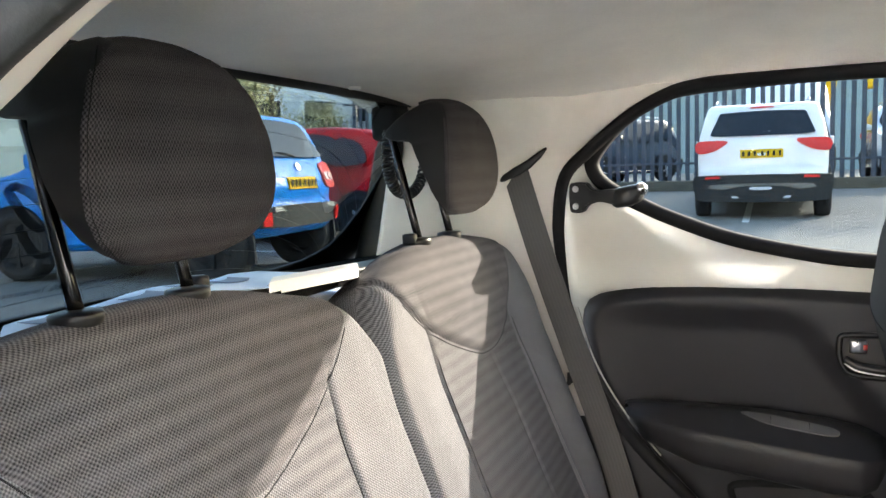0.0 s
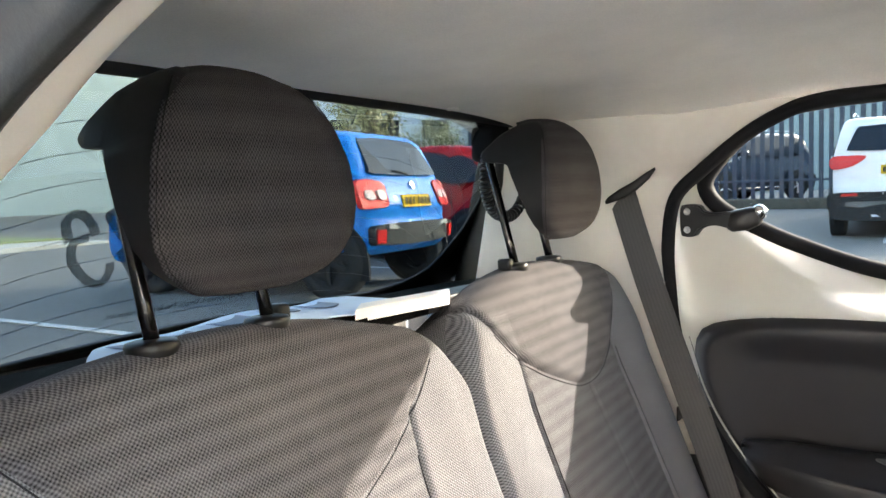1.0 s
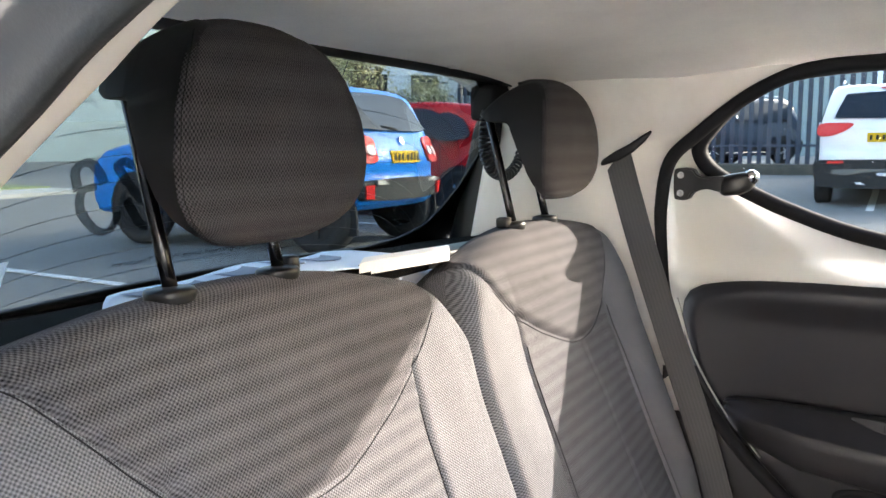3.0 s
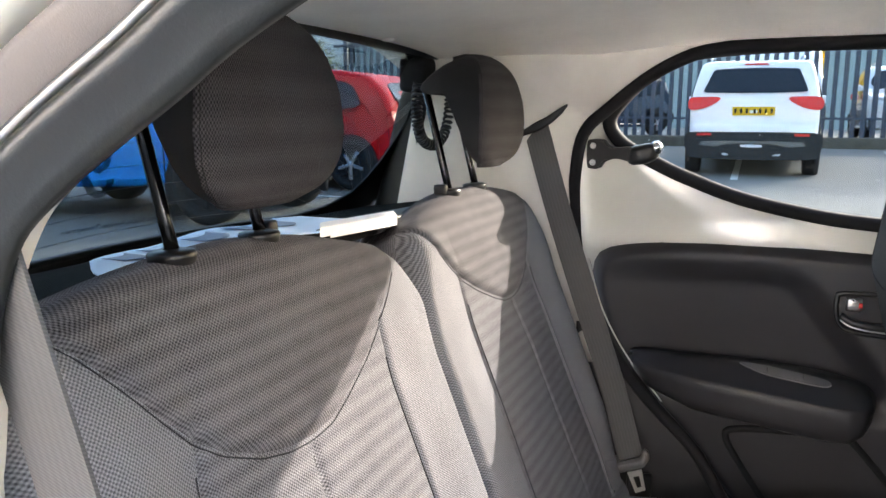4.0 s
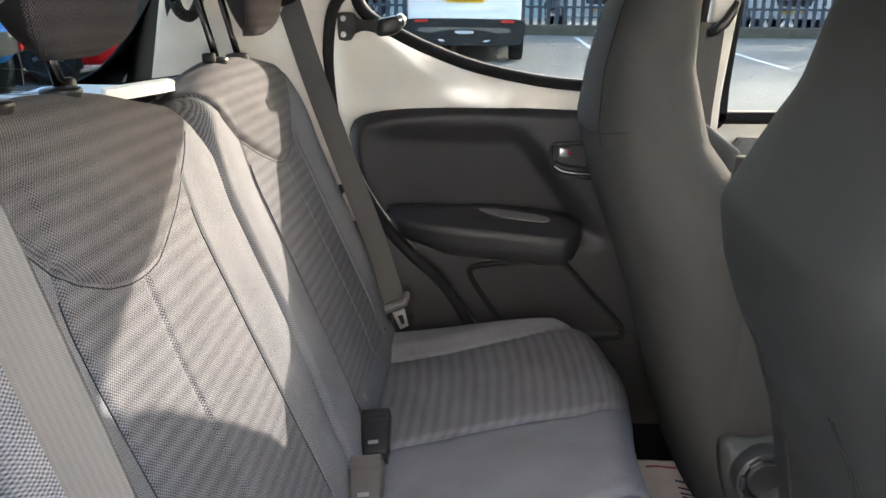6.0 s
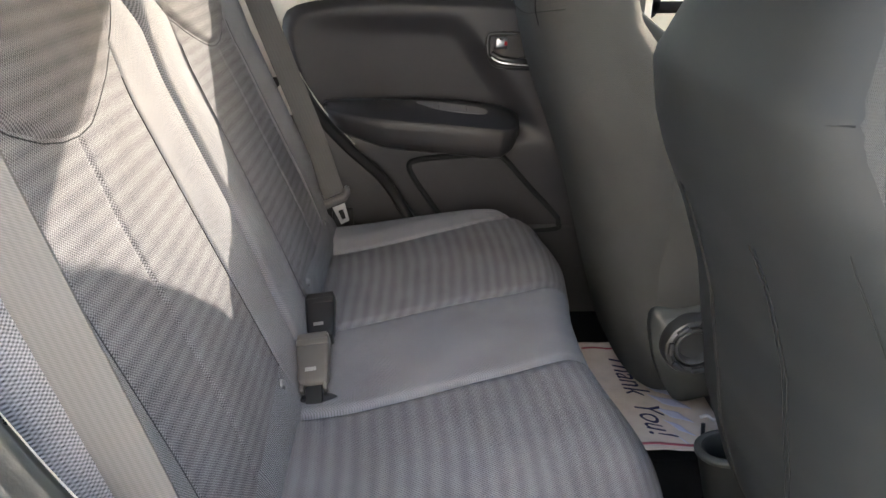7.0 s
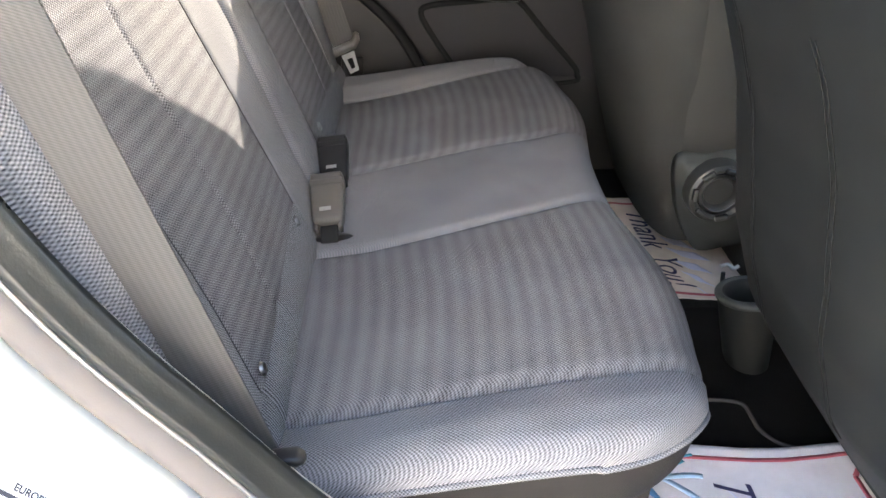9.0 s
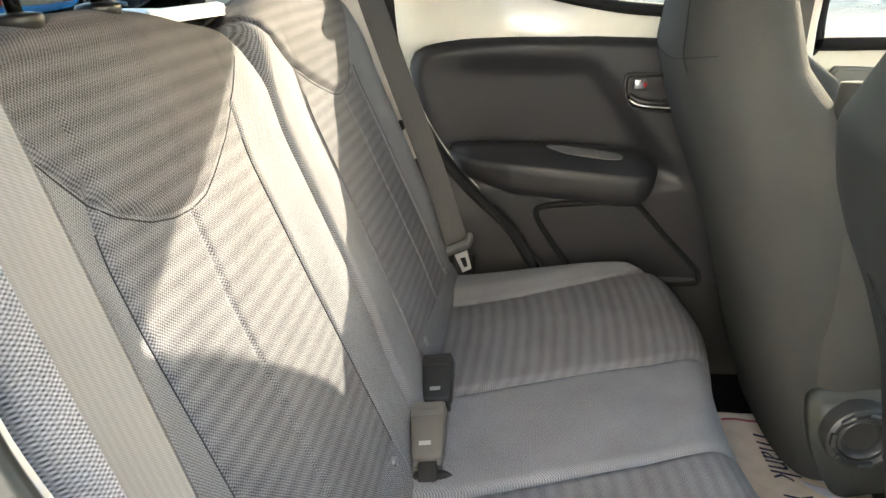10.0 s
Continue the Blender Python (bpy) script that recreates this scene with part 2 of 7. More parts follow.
def spline(points, n):
    """n + 1 points on a Catmull-Rom curve through the given points."""
    p = [Vector(q) for q in points]
    p = [p[0] * 2 - p[1]] + p + [p[-1] * 2 - p[-2]]
    m = len(p) - 3
    out = []
    for k in range(n + 1):
        s = min(k / n * m, m - 1e-6)
        i = int(s)
        t = s - i
        a, b, c, d = p[i:i + 4]
        out.append(0.5 * (2 * b + (c - a) * t + (2 * a - 5 * b + 4 * c - d) * t * t + (3 * b - a - 3 * c + d) * t ** 3))
    return out


def sweep(path, section, side, closed=False, caps=True, uvs=True):
    """Carries a section of (a, b) offsets along a path; side(i) gives the two unit vectors for a and b."""
    bm = bmesh.new()
    layer = bm.loops.layers.uv.new("UVMap")
    rings, run = [], [0.0]
    for i, p in enumerate(path):
        va, vb = side(i)
        rings.append([bm.verts.new(Vector(p) + va * a + vb * b) for a, b in section])
        if i:
            run.append(run[-1] + (Vector(path[i]) - Vector(path[i - 1])).length)
    n = len(section)
    width = [0.0]
    for i in range(1, n + 1):
        a, b = section[i - 1], section[i % n]
        width.append(width[-1] + math.hypot(a[0] - b[0], a[1] - b[1]))
    for i in range(len(path) - 1):
        for j in range(n if closed else n - 1):
            f = bm.faces.new((rings[i][j], rings[i][(j + 1) % n], rings[i + 1][(j + 1) % n], rings[i + 1][j]))
            for lp, uv in zip(f.loops, ((width[j], run[i]), (width[j + 1], run[i]), (width[j + 1], run[i + 1]), (width[j], run[i + 1]))):
                lp[layer].uv = uv
    if closed and caps:
        bm.faces.new(rings[0][::-1])
        bm.faces.new(rings[-1])
    bmesh.ops.recalc_face_normals(bm, faces=bm.faces[:])
    return bm


def frames_on(path):
    """Side vectors along a path that twist as little as possible."""
    p = [Vector(q) for q in path]
    tang = [(p[min(i + 1, len(p) - 1)] - p[max(i - 1, 0)]).normalized() for i in range(len(p))]
    ref = Vector((0, 0, 1)) if abs(tang[0].z) < 0.9 else Vector((1, 0, 0))
    out, a = [], tang[0].cross(ref).normalized()
    for t in tang:
        a = (a - t * a.dot(t)).normalized()
        out.append((a, t.cross(a)))
    return out


def ring(r, n=10):
    return [(r * math.cos(2 * math.pi * k / n), r * math.sin(2 * math.pi * k / n)) for k in range(n)]


def tube(path, r, n=10):
    fr = frames_on(path)
    return sweep(path, ring(r, n), lambda i: fr[i], closed=True)


def strap(path, width, thick, across):
    """A flat band along a path, lying across the given direction at every point."""
    p = [Vector(q) for q in path]

    def side(i):
        t = (p[min(i + 1, len(p) - 1)] - p[max(i - 1, 0)]).normalized()
        a = across(i) if callable(across) else Vector(across)
        a = (a - t * a.dot(t)).normalized()
        return a, t.cross(a)
    w, h = width / 2, thick / 2
    return sweep(p, [(-w, -h), (w, -h), (w, h), (-w, h)], side, closed=True)


def block(sx, sy, sz, bevel=0.004, m=None, seg=2):
    """A box with rounded edges, centred, moved by m."""
    bm = bmesh.new()
    bmesh.ops.create_cube(bm, size=1.0)
    bmesh.ops.scale(bm, vec=(sx, sy, sz), verts=bm.verts)
    if bevel:
        bmesh.ops.bevel(bm, geom=bm.edges[:], offset=bevel, segments=seg, affect='EDGES', profile=0.6)
    if m is not None:
        bmesh.ops.transform(bm, matrix=m, verts=bm.verts)
    return bm


def lathe(profile, n=24, m=None):
    """A turned form about z from (radius, height) pairs."""
    bm = bmesh.new()
    rows = []
    for r, z in profile:
        if r < 1e-6:
            rows.append([bm.verts.new((0, 0, z))])
        else:
            rows.append([bm.verts.new((r * math.cos(2 * math.pi * k / n), r * math.sin(2 * math.pi * k / n), z)) for k in range(n)])
    for a, b in zip(rows, rows[1:]):
        for k in range(n):
            k2 = (k + 1) % n
            if len(a) == 1 and len(b) == 1:
                continue
            if len(a) == 1:
                bm.faces.new((a[0], b[k2], b[k]))
            elif len(b) == 1:
                bm.faces.new((a[k], a[k2], b[0]))
            else:
                bm.faces.new((a[k], a[k2], b[k2], b[k]))
    bmesh.ops.recalc_face_normals(bm, faces=bm.faces[:])
    if m is not None:
        bmesh.ops.transform(bm, matrix=m, verts=bm.verts)
    return bm


def slab(outline, lift, depth, bevel=0.0):
    """A plate from an outline of 2D points; lift(p, d) gives the 3D place at depth d below the face."""
    bm = bmesh.new()
    top = [bm.verts.new(lift(p, 0.0)) for p in outline]
    low = [bm.verts.new(lift(p, depth)) for p in outline]
    f = bm.faces.new(top)
    g = bm.faces.new(low[::-1])
    n = len(outline)
    for i in range(n):
        bm.faces.new((top[i], low[i], low[(i + 1) % n], top[(i + 1) % n]))
    bmesh.ops.recalc_face_normals(bm, faces=bm.faces[:])
    if bevel:
        bmesh.ops.bevel(bm, geom=list(f.edges), offset=bevel, segments=2, affect='EDGES')
    bmesh.ops.triangulate(bm, faces=[q for q in bm.faces if len(q.verts) > 4])
    return bm


def smooth(a, b, x):
    t = max(0.0, min(1.0, (x - a) / (b - a)))
    return t * t * (3 - 2 * t)


def interp(x, table):
    return float(np.interp(x, [p[0] for p in table], [p[1] for p in table]))


def words(text, size, m, material, parent, depth=0.0004, shear=0.0, name="lettering", align='CENTER', bold=0.0):
    """Raised lettering in the built-in font, turned into a mesh."""
    cu = bpy.data.curves.new("lettering", 'FONT')
    cu.body, cu.size, cu.extrude, cu.shear, cu.align_x, cu.align_y = text, size, depth, shear, align, 'CENTER'
    cu.offset = bold
    tmp = bpy.data.objects.new("lettering", cu)
    scene.collection.objects.link(tmp)
    me = bpy.data.meshes.new_from_object(tmp.evaluated_get(bpy.context.evaluated_depsgraph_get()))
    bpy.data.objects.remove(tmp)
    bpy.data.curves.remove(cu)
    me.materials.clear()
    me.materials.append(material)
    me.transform(m)
    ob = new(name, me)
    ob.parent = parent
    return ob

# ---- the shell of the car: curves of the door openings ----
NEAR = [(0.26, 0.34), (0.20, 0.40), (0.134, 0.452), (0.070, 0.523), (0.014, 0.601), (-0.026, 0.655), (-0.056, 0.700), (-0.081, 0.745), (-0.105, 0.795), (-0.131, 0.86), (-0.146, 0.95),
        (-0.139, 0.995), (-0.130, 1.043), (-0.121, 1.08), (-0.101, 1.118), (-0.077, 1.142), (-0.05, 1.162), (-0.02, 1.182), (0.02, 1.21),
        (0.1, 1.25), (0.2, 1.275), (0.4, 1.288), (0.66, 1.29)]
FAR = [(0.26, 0.36), (0.196, 0.444), (0.132, 0.55), (0.05, 0.63), (-0.017, 0.709), (-0.07, 0.80), (-0.102, 0.90), (-0.114, 0.98), (-0.112, 1.061),
       (-0.094, 1.142), (-0.048, 1.188), (0.016, 1.240), (0.072, 1.271), (0.125, 1.286), (0.23, 1.291), (0.66, 1.292)]
WINDOW = [(-0.054, 1.160), (-0.036, 1.196), (0.016, 1.246), (0.09, 1.281), (0.26, 1.292), (0.45, 1.292), (0.625, 1.288), (0.64, 1.27), (0.64, 1.12),
          (0.64, 0.988), (0.625, 0.975), (0.43, 0.987), (0.318, 0.998), (0.19, 1.024), (0.09, 1.060), (0.03, 1.088), (-0.03, 1.122)]


def near_x(z):
    return 0.60 - 0.20 * max(0.0, z - 1.12)


def far_x(z):
    """The inner face of the far side, leaning in towards the roof."""
    return -0.675 + 0.24 * max(0.0, z - 0.98)


def closed_spline(pts, n):
    p = [Vector((*q, 0)) for q in pts]
    out = []
    m = len(p)
    for k in range(n):
        s = k / n * m
        i = int(s)
        t = s - i
        a, b, c, d = (p[(i + j - 1) % m] for j in range(4))
        v = 0.5 * (2 * b + (c - a) * t + (2 * a - 5 * b + 4 * c - d) * t * t + (3 * b - a - 3 * c + d) * t ** 3)
        out.append((v.x, v.y))
    return out


def opening_frame(path):
    """Unit vectors along an opening's edge: away from the opening (in the y-z plane), and +x."""
    p = [Vector(q) for q in path]

    def side(i):
        t = p[min(i + 1, len(p) - 1)] - p[max(i - 1, 0)]
        return Vector((0, -t.z, t.y)).normalized(), Vector((1, 0, 0))
    return side


# ceiling
def roof_z(x, y):
    k = abs(x) / 0.60
    edge = 1.243 + 0.047 * smooth(-0.10, 0.12, y)
    crown = 1.293 + 0.062 * smooth(-0.42, 0.25, y) - 0.04 * smooth(0.9, 1.6, y)
    return edge + (crown - edge) * (1 - k ** 3.2) ** (1 / 2.0) if k < 1 else edge


def roof_point(u, v):
    y = -0.405 + 1.52 * v
    half = 0.565 + 0.02 * smooth(-0.4, 0.1, y)
    a = (u * 2 - 1)
    x = half * math.sin(a * math.pi / 2)
    return Vector((x, y + 0.018 * (1 - abs(a) ** 2) * (1 - smooth(0, 0.15, v)) * -1, roof_z(x * 0.60 / half, y)))


ceiling = part("ceiling", surf(roof_point, 40, 50, thick=-0.012), LINING, None, kind="structure")
tagged(ceiling, "beige felt headlining, smooth and slightly domed", "ceiling")
clip = thing("roof_clip", "small round beige plastic clip in the headlining", "trim clip")
part("cap", lathe([(0, 0.0), (0.009, 0.001), (0.011, 0.004), (0.011, 0.006)], 16, pose(-0.30, -0.355, roof_z(-0.30, -0.355) - 0.004)), LINING, clip)

# outer roof skin, so that no sky leaks in
part("roof", surf(lambda u, v: Vector(((u * 2 - 1) * 0.66, -0.50 + 1.64 * v, 1.40 - 0.075 * abs(u * 2 - 1) ** 3 - 0.06 * (1 - smooth(0, 0.2, v)))), 20, 20, thick=-0.01),
     CREAM, None, kind="structure")

# far C-pillar trim
def far_edge_y(z):
    best = FAR[0][0]
    for (y0, z0), (y1, z1) in zip(FAR, FAR[1:]):
        if z0 <= z <= z1:
            best = y0 + (y1 - y0) * (z - z0) / (z1 - z0)
    return best


def pillar_trim(u, v):
    z = 0.70 + 0.61 * v
    y1 = far_edge_y(min(z, 1.285)) - 0.006
    y0 = -0.392 - 0.20 * (1.24 - z)
    y = y0 + (y1 - y0) * u
    x = -0.520 - 0.095 * smooth(0.0, 1.0, u) ** 0.8 + 0.02 * math.sin(math.pi * u)
    dimple = 0.016 * math.exp(-((y + 0.125) / 0.05) ** 2 - ((z - 1.185) / 0.022) ** 2)
    x += 0.018 * smooth(1.17, 1.26, z) - dimple
    return Vector((x, y, z))


pillar = part("wall_pillar_far", surf(pillar_trim, 40, 50, thick=-0.01), BEIGE_TRIM, None, kind="structure")
tagged(pillar, "warm beige moulded pillar trim beside the rear seat", "pillar trim")

# far door: painted frame with a window, black card below
def polar_hit(poly, c, ang):
    d = (math.cos(ang), math.sin(ang))
    best = None
    m = len(poly)
    for i in range(m):
        ax, ay = poly[i][0] - c[0], poly[i][1] - c[1]
        bx, by = poly[(i + 1) % m][0] - c[0], poly[(i + 1) % m][1] - c[1]
        ex, ey = bx - ax, by - ay
        det = d[0] * -ey + d[1] * ex
        if abs(det) < 1e-12:
            continue
        k = (ax * -ey + ay * ex) / det
        s = (d[0] * ay - d[1] * ax) / det
        if -1e-9 <= s <= 1 + 1e-9 and k > 0:
            best = k if best is None else max(best, k)
    return (c[0] + d[0] * best, c[1] + d[1] * best)


DOOR_EDGE = [(y - 0.025 + 0.107 * smooth(0.74, 0.66, z), z + 0.012 * smooth(1.10, 1.25, z)) for y, z in FAR] + [(0.665, 1.0), (0.665, 0.36)]
C0 = (0.32, 1.12)
win_loop = closed_spline(WINDOW, 120)


def door_skin(u, v):
    ang = 2 * math.pi * u
    a, b = polar_hit(win_loop, C0, ang), polar_hit(DOOR_EDGE, C0, ang)
    y, z = a[0] + (b[0] - a[0]) * v, a[1] + (b[1] - a[1]) * v
    x = far_x(z)
    # the painted frame swells inwards under the window and rolls back at the edges
    x += 0.009 * math.exp(-((z - 1.02 + 0.25 * (y - 0.0)) / 0.07) ** 2) * smooth(0.0, 0.25, v) * (1 - smooth(0.75, 1.0, v)) * (1 - smooth(0.05, 0.5, y))
    x -= 0.03 * smooth(0.93, 0.895, z)
    x += 0.020 * smooth(0.88, 1.0, v) * smooth(0.2, -0.02, y) * smooth(0.80, 0.87, z)
    return Vector((x, y, z))


door_far = thing("door_1", "closed rear door, cream painted frame with a black plastic card", "car door", kind="structure")
part("door_frame", surf(door_skin, 160, 26, close_u=True, push=(-0.03, 0, 0)), CREAM, door_far, "glossy cream-white painted metal")
loop3 = [Vector((far_x(z) + 0.002, y, z)) for y, z in win_loop]


def loop_tube(loop, section, material, name, parent, label=""):
    m = len(loop)
    path = loop + [loop[0]]

    def side(i):
        t = loop[(i + 1) % m] - loop[(i - 1) % m]
        return Vector((0, -t.z, t.y)).normalized(), Vector((1, 0, 0))
    bm = sweep(path, section, side, closed=True, caps=False)
    bmesh.ops.remove_doubles(bm, verts=bm.verts[:], dist=1e-5)
    return part(name, bm, material, parent, label)


window_far = thing("window_1", "hinged rear side window with a thick black rubber seal", "car window", kind="structure")
loop_tube(loop3, [(-0.012, -0.010), (0.006, -0.012), (0.013, -0.004), (0.013, 0.006), (0.006, 0.012), (-0.004, 0.012), (-0.010, 0.006)], RUBBER_DULL, "seal", window_far)
glass_outline = [(0.32 + (y - 0.32) * 0.995, 1.12 + (z - 1.12) * 0.99) for y, z in win_loop]
pane = part("pane", slab(glass_outline, lambda p, d: Vector((far_x(p[1]) - 0.012 - d, p[0], p[1])), 0.004), GLASS_SIDE, window_far, "slightly spotted clear glass", smooth=False)
pane.visible_shadow = False

def lofted(stations, n=24, power=3.0, cap=True):
    """Rings given as (centre, half_a, half_b, axis_a, axis_b), superelliptic, joined and closed."""
    bm = bmesh.new()
    rings = []
    for c, ha, hb, va, vb in stations:
        r = []
        for k in range(n):
            q = 2 * math.pi * k / n
            ca, sa = math.cos(q), math.sin(q)
            e = 2.0 / power
            r.append(bm.verts.new(Vector(c) + Vector(va) * (ha * abs(ca) ** e * (1 if ca >= 0 else -1)) + Vector(vb) * (hb * abs(sa) ** e * (1 if sa >= 0 else -1))))
        rings.append(r)
    for a, b in zip(rings, rings[1:]):
        for k in range(n):
            bm.faces.new((a[k], a[(k + 1) % n], b[(k + 1) % n], b[k]))
    if cap:
        bm.faces.new(rings[0][::-1])
        bm.faces.new(rings[-1])
    bmesh.ops.recalc_face_normals(bm, faces=bm.faces[:])
    return bm


X, Y, Z = Vector((1, 0, 0)), Vector((0, 1, 0)), Vector((0, 0, 1))
# the pop-out catch of that window
catch = thing("window_catch", "black plastic window catch with a chrome pivot", "window catch")
hx = -0.628
flange = closed_spline([(-0.092, 1.122), (-0.091, 1.082), (-0.083, 1.075), (-0.068, 1.076), (-0.058, 1.088), (-0.036, 1.0945), (-0.012, 1.090), (-0.004, 1.094), (-0.002, 1.112), (-0.010, 1.117), (-0.036, 1.1155), (-0.052, 1.119), (-0.062, 1.129), (-0.084, 1.130)], 70)
sharp(part("base", slab(flange, lambda p, d: Vector((hx + 0.020 + 0.006 * smooth(-0.07, -0.01, p[0]) - d, p[0], p[1])), 0.026, 0.003), BLACK, catch), 30)
for zz in (1.087, 1.118):
    part("screw", lathe([(0, 0.001), (0.0030, 0.0015), (0.0036, 0.003), (0.0052, 0.0025), (0.006, 0.0)], 16, pose(hx + 0.020, -0.080, zz, 0, 90, 0)), STEEL, catch)
part("pivot", lofted([((hx + 0.012, -0.014, 1.100), 0.012, 0.013, X, Z), ((hx + 0.013, -0.006, 1.101), 0.016, 0.018, X, Z), ((hx + 0.010, 0.018, 1.105), 0.016, 0.019, X, Z), ((hx + 0.006, 0.032, 1.109), 0.014, 0.016, X, Z), ((hx + 0.004, 0.038, 1.111), 0.009, 0.011, X, Z)], 24, 3.2), COLLAR, catch, "glossy black hinge knuckle")
part("pivot_cap", lathe([(0, 0.013), (0.007, 0.012), (0.0115, 0.006), (0.012, -0.004), (0.009, -0.010), (0.0, -0.011)], 20, pose(hx + 0.008, 0.034, 1.116, 20, 60, 0)), CHROME, catch, "small chrome cap")
part("pivot_band", lathe([(0.0125, -0.003), (0.0145, -0.002), (0.0145, 0.002), (0.0125, 0.003)], 24, pose(hx + 0.008, 0.020, 1.108, 80, 0, 20)), CHROME, catch, "chrome band")

# door card: contoured black panel, armrest, pocket, handle
CARD = [(-0.072, 0.905), (-0.05, 0.917), (0.0, 0.928), (0.09, 0.937), (0.19, 0.940), (0.42, 0.934), (0.655, 0.925), (0.655, 0.60), (0.655, 0.37), (0.45, 0.365),
        (0.245, 0.375), (0.215, 0.42), (0.145, 0.505), (0.070, 0.58), (-0.006, 0.658), (-0.046, 0.72), (-0.074, 0.80), (-0.084, 0.87)]
C1 = (0.30, 0.66)
card_loop = closed_spline(CARD, 100)


def card_skin(u, v):
    a = polar_hit(card_loop, C1, 2 * math.pi * u)
    k = v
    y, z = C1[0] + (a[0] - C1[0]) * k, C1[1] + (a[1] - C1[1]) * k
    x = far_x(z) + 0.022
    x -= 0.020 * smooth(0.94, 1.0, k)
    # scooped middle with a soft shoulder towards the handle
    fall = 0.45 * smooth(0.915, 0.855, z) + 0.55 * min(1.0, max(0.0, (0.90 - z) / 0.19))
    scoop = fall * smooth(-0.09, 0.10, y) * smooth(0.335, 0.255, y - 0.75 * (0.884 - z)) * smooth(0.62, 0.69, z)
    x -= 0.030 * scoop
    return Vector((x, y, z))


part("door_card", surf(card_skin, 140, 40, close_u=True, push=(-0.015, 0, 0)), BLACK_SOFT, door_far, "black grained plastic card")


# armrest: a sloping top that falls to a crease, a lit face below it and a tucked underside
ARM = [(0.000, 0.718, 0.708, 0.690, -0.640), (0.012, 0.722, 0.703, 0.672, -0.628), (0.045, 0.724, 0.699, 0.652, -0.608), (0.13, 0.725, 0.693, 0.626, -0.590), (0.25, 0.724, 0.685, 0.616, -0.582),
       (0.34, 0.718, 0.678, 0.608, -0.576), (0.385, 0.710, 0.675, 0.608, -0.576), (0.408, 0.702, 0.675, 0.622, -0.582), (0.420, 0.695, 0.677, 0.642, -0.592), (0.427, 0.690, 0.679, 0.660, -0.612)]


def arm_point(u, v):
    y = ARM[0][0] + (ARM[-1][0] - ARM[0][0]) * v
    zt, zc, zb, xc = (interp(y, [(r[0], r[k]) for r in ARM]) for k in (1, 2, 3, 4))
    ring_pts = [(-0.662, zt), (-0.640, zt - 0.001), (xc - 0.012, zc + 0.006), (xc - 0.003, zc + 0.001), (xc, zc - 0.006), (xc - 0.002, zb + 0.02), (xc - 0.008, zb + 0.006), (xc - 0.022, zb), (-0.662, zb - 0.004)]
    a = u * (len(ring_pts) - 1)
    i = min(len(ring_pts) - 2, int(a))
    f = a - i
    return Vector((ring_pts[i][0] + (ring_pts[i + 1][0] - ring_pts[i][0]) * f, y, ring_pts[i][1] + (ring_pts[i + 1][1] - ring_pts[i][1]) * f))


arm_mesh = surf(arm_point, 24, 70)
bmesh.ops.holes_fill(arm_mesh, edges=[e for e in arm_mesh.edges if e.is_boundary], sides=0)
part("armrest", arm_mesh, BLACK_SOFT, door_far, "black padded armrest with a pull cup")


def arm_top(y, k):
    """A place on the armrest's sloping top, k from the card (0) to the crease (1)."""
    zt, zc, xc = (interp(y, [(r[0], r[i]) for r in ARM]) for i in (1, 2, 4))
    return Vector((-0.640 + (xc - 0.012 + 0.640) * k, y, zt + (zc + 0.006 - zt) * k + 0.0015))


CUP = closed_spline([(0.205, 0.06), (0.222, 0.28), (0.25, 0.44), (0.30, 0.50), (0.342, 0.50), (0.356, 0.36), (0.345, 0.22), (0.28, 0.12)], 48)
part("armrest_recess", slab(CUP, lambda p, d: arm_top(*p) - Vector((0, 0, d)), 0.004), KNOB_GREY, door_far, "pale grey pull-cup insert", smooth=False)
for yy in (0.25, 0.31):
    part("recess_joint", tube([arm_top(yy, 0.16) + Vector((0, 0, 0.0008)), arm_top(yy, 0.43) + Vector((0, 0, 0.0008))], 0.0007, 5), BLACK, door_far)
# pocket
POCKET = [(0.188, 0.568), (0.206, 0.586), (0.30, 0.596), (0.365, 0.602), (0.395, 0.596), (0.46, 0.526), (0.525, 0.458), (0.537, 0.435), (0.518, 0.418), (0.30, 0.412), (0.268, 0.445), (0.218, 0.515)]
pk = closed_spline(POCKET, 60)
loop_tube([Vector((far_x(z) + 0.025, y, z)) for y, z in pk], [(-0.005, -0.010), (0.006, -0.010), (0.008, 0.0), (0.003, 0.006), (-0.004, 0.004)], RUBBER_DULL, "pocket_rim", door_far)
# handle in its bezel
BEZ = closed_spline([(0.354, 0.855), (0.355, 0.828), (0.362, 0.810), (0.378, 0.799), (0.43, 0.795), (0.452, 0.797), (0.455, 0.84), (0.450, 0.866), (0.41, 0.868), (0.362, 0.866)], 56)
loop_tube([Vector((-0.650, y, z)) for y, z in BEZ], [(-0.003, -0.008), (0.004, -0.008), (0.005, 0.003), (0.0, 0.006), (-0.004, 0.003)], COLLAR, "handle_bezel", door_far, "gloss black bezel")
part("handle_recess", slab([(0.405 + (y - 0.405) * 0.96, 0.832 + (z - 0.832) * 0.96) for y, z in BEZ], lambda p, d: Vector((-0.6505 - d, p[0], p[1])), 0.004), BLACK, door_far, "dark recess behind the handle", smooth=False)
pull = spline([(-0.645, 0.362, 0.826), (-0.640, 0.378, 0.817), (-0.637, 0.40, 0.813), (-0.637, 0.43, 0.811), (-0.641, 0.452, 0.810)], 20)
handle = part("door_handle", strap(pull, 0.013, 0.006, (0, 0, 1)), COLLAR, door_far, "glossy black door pull")
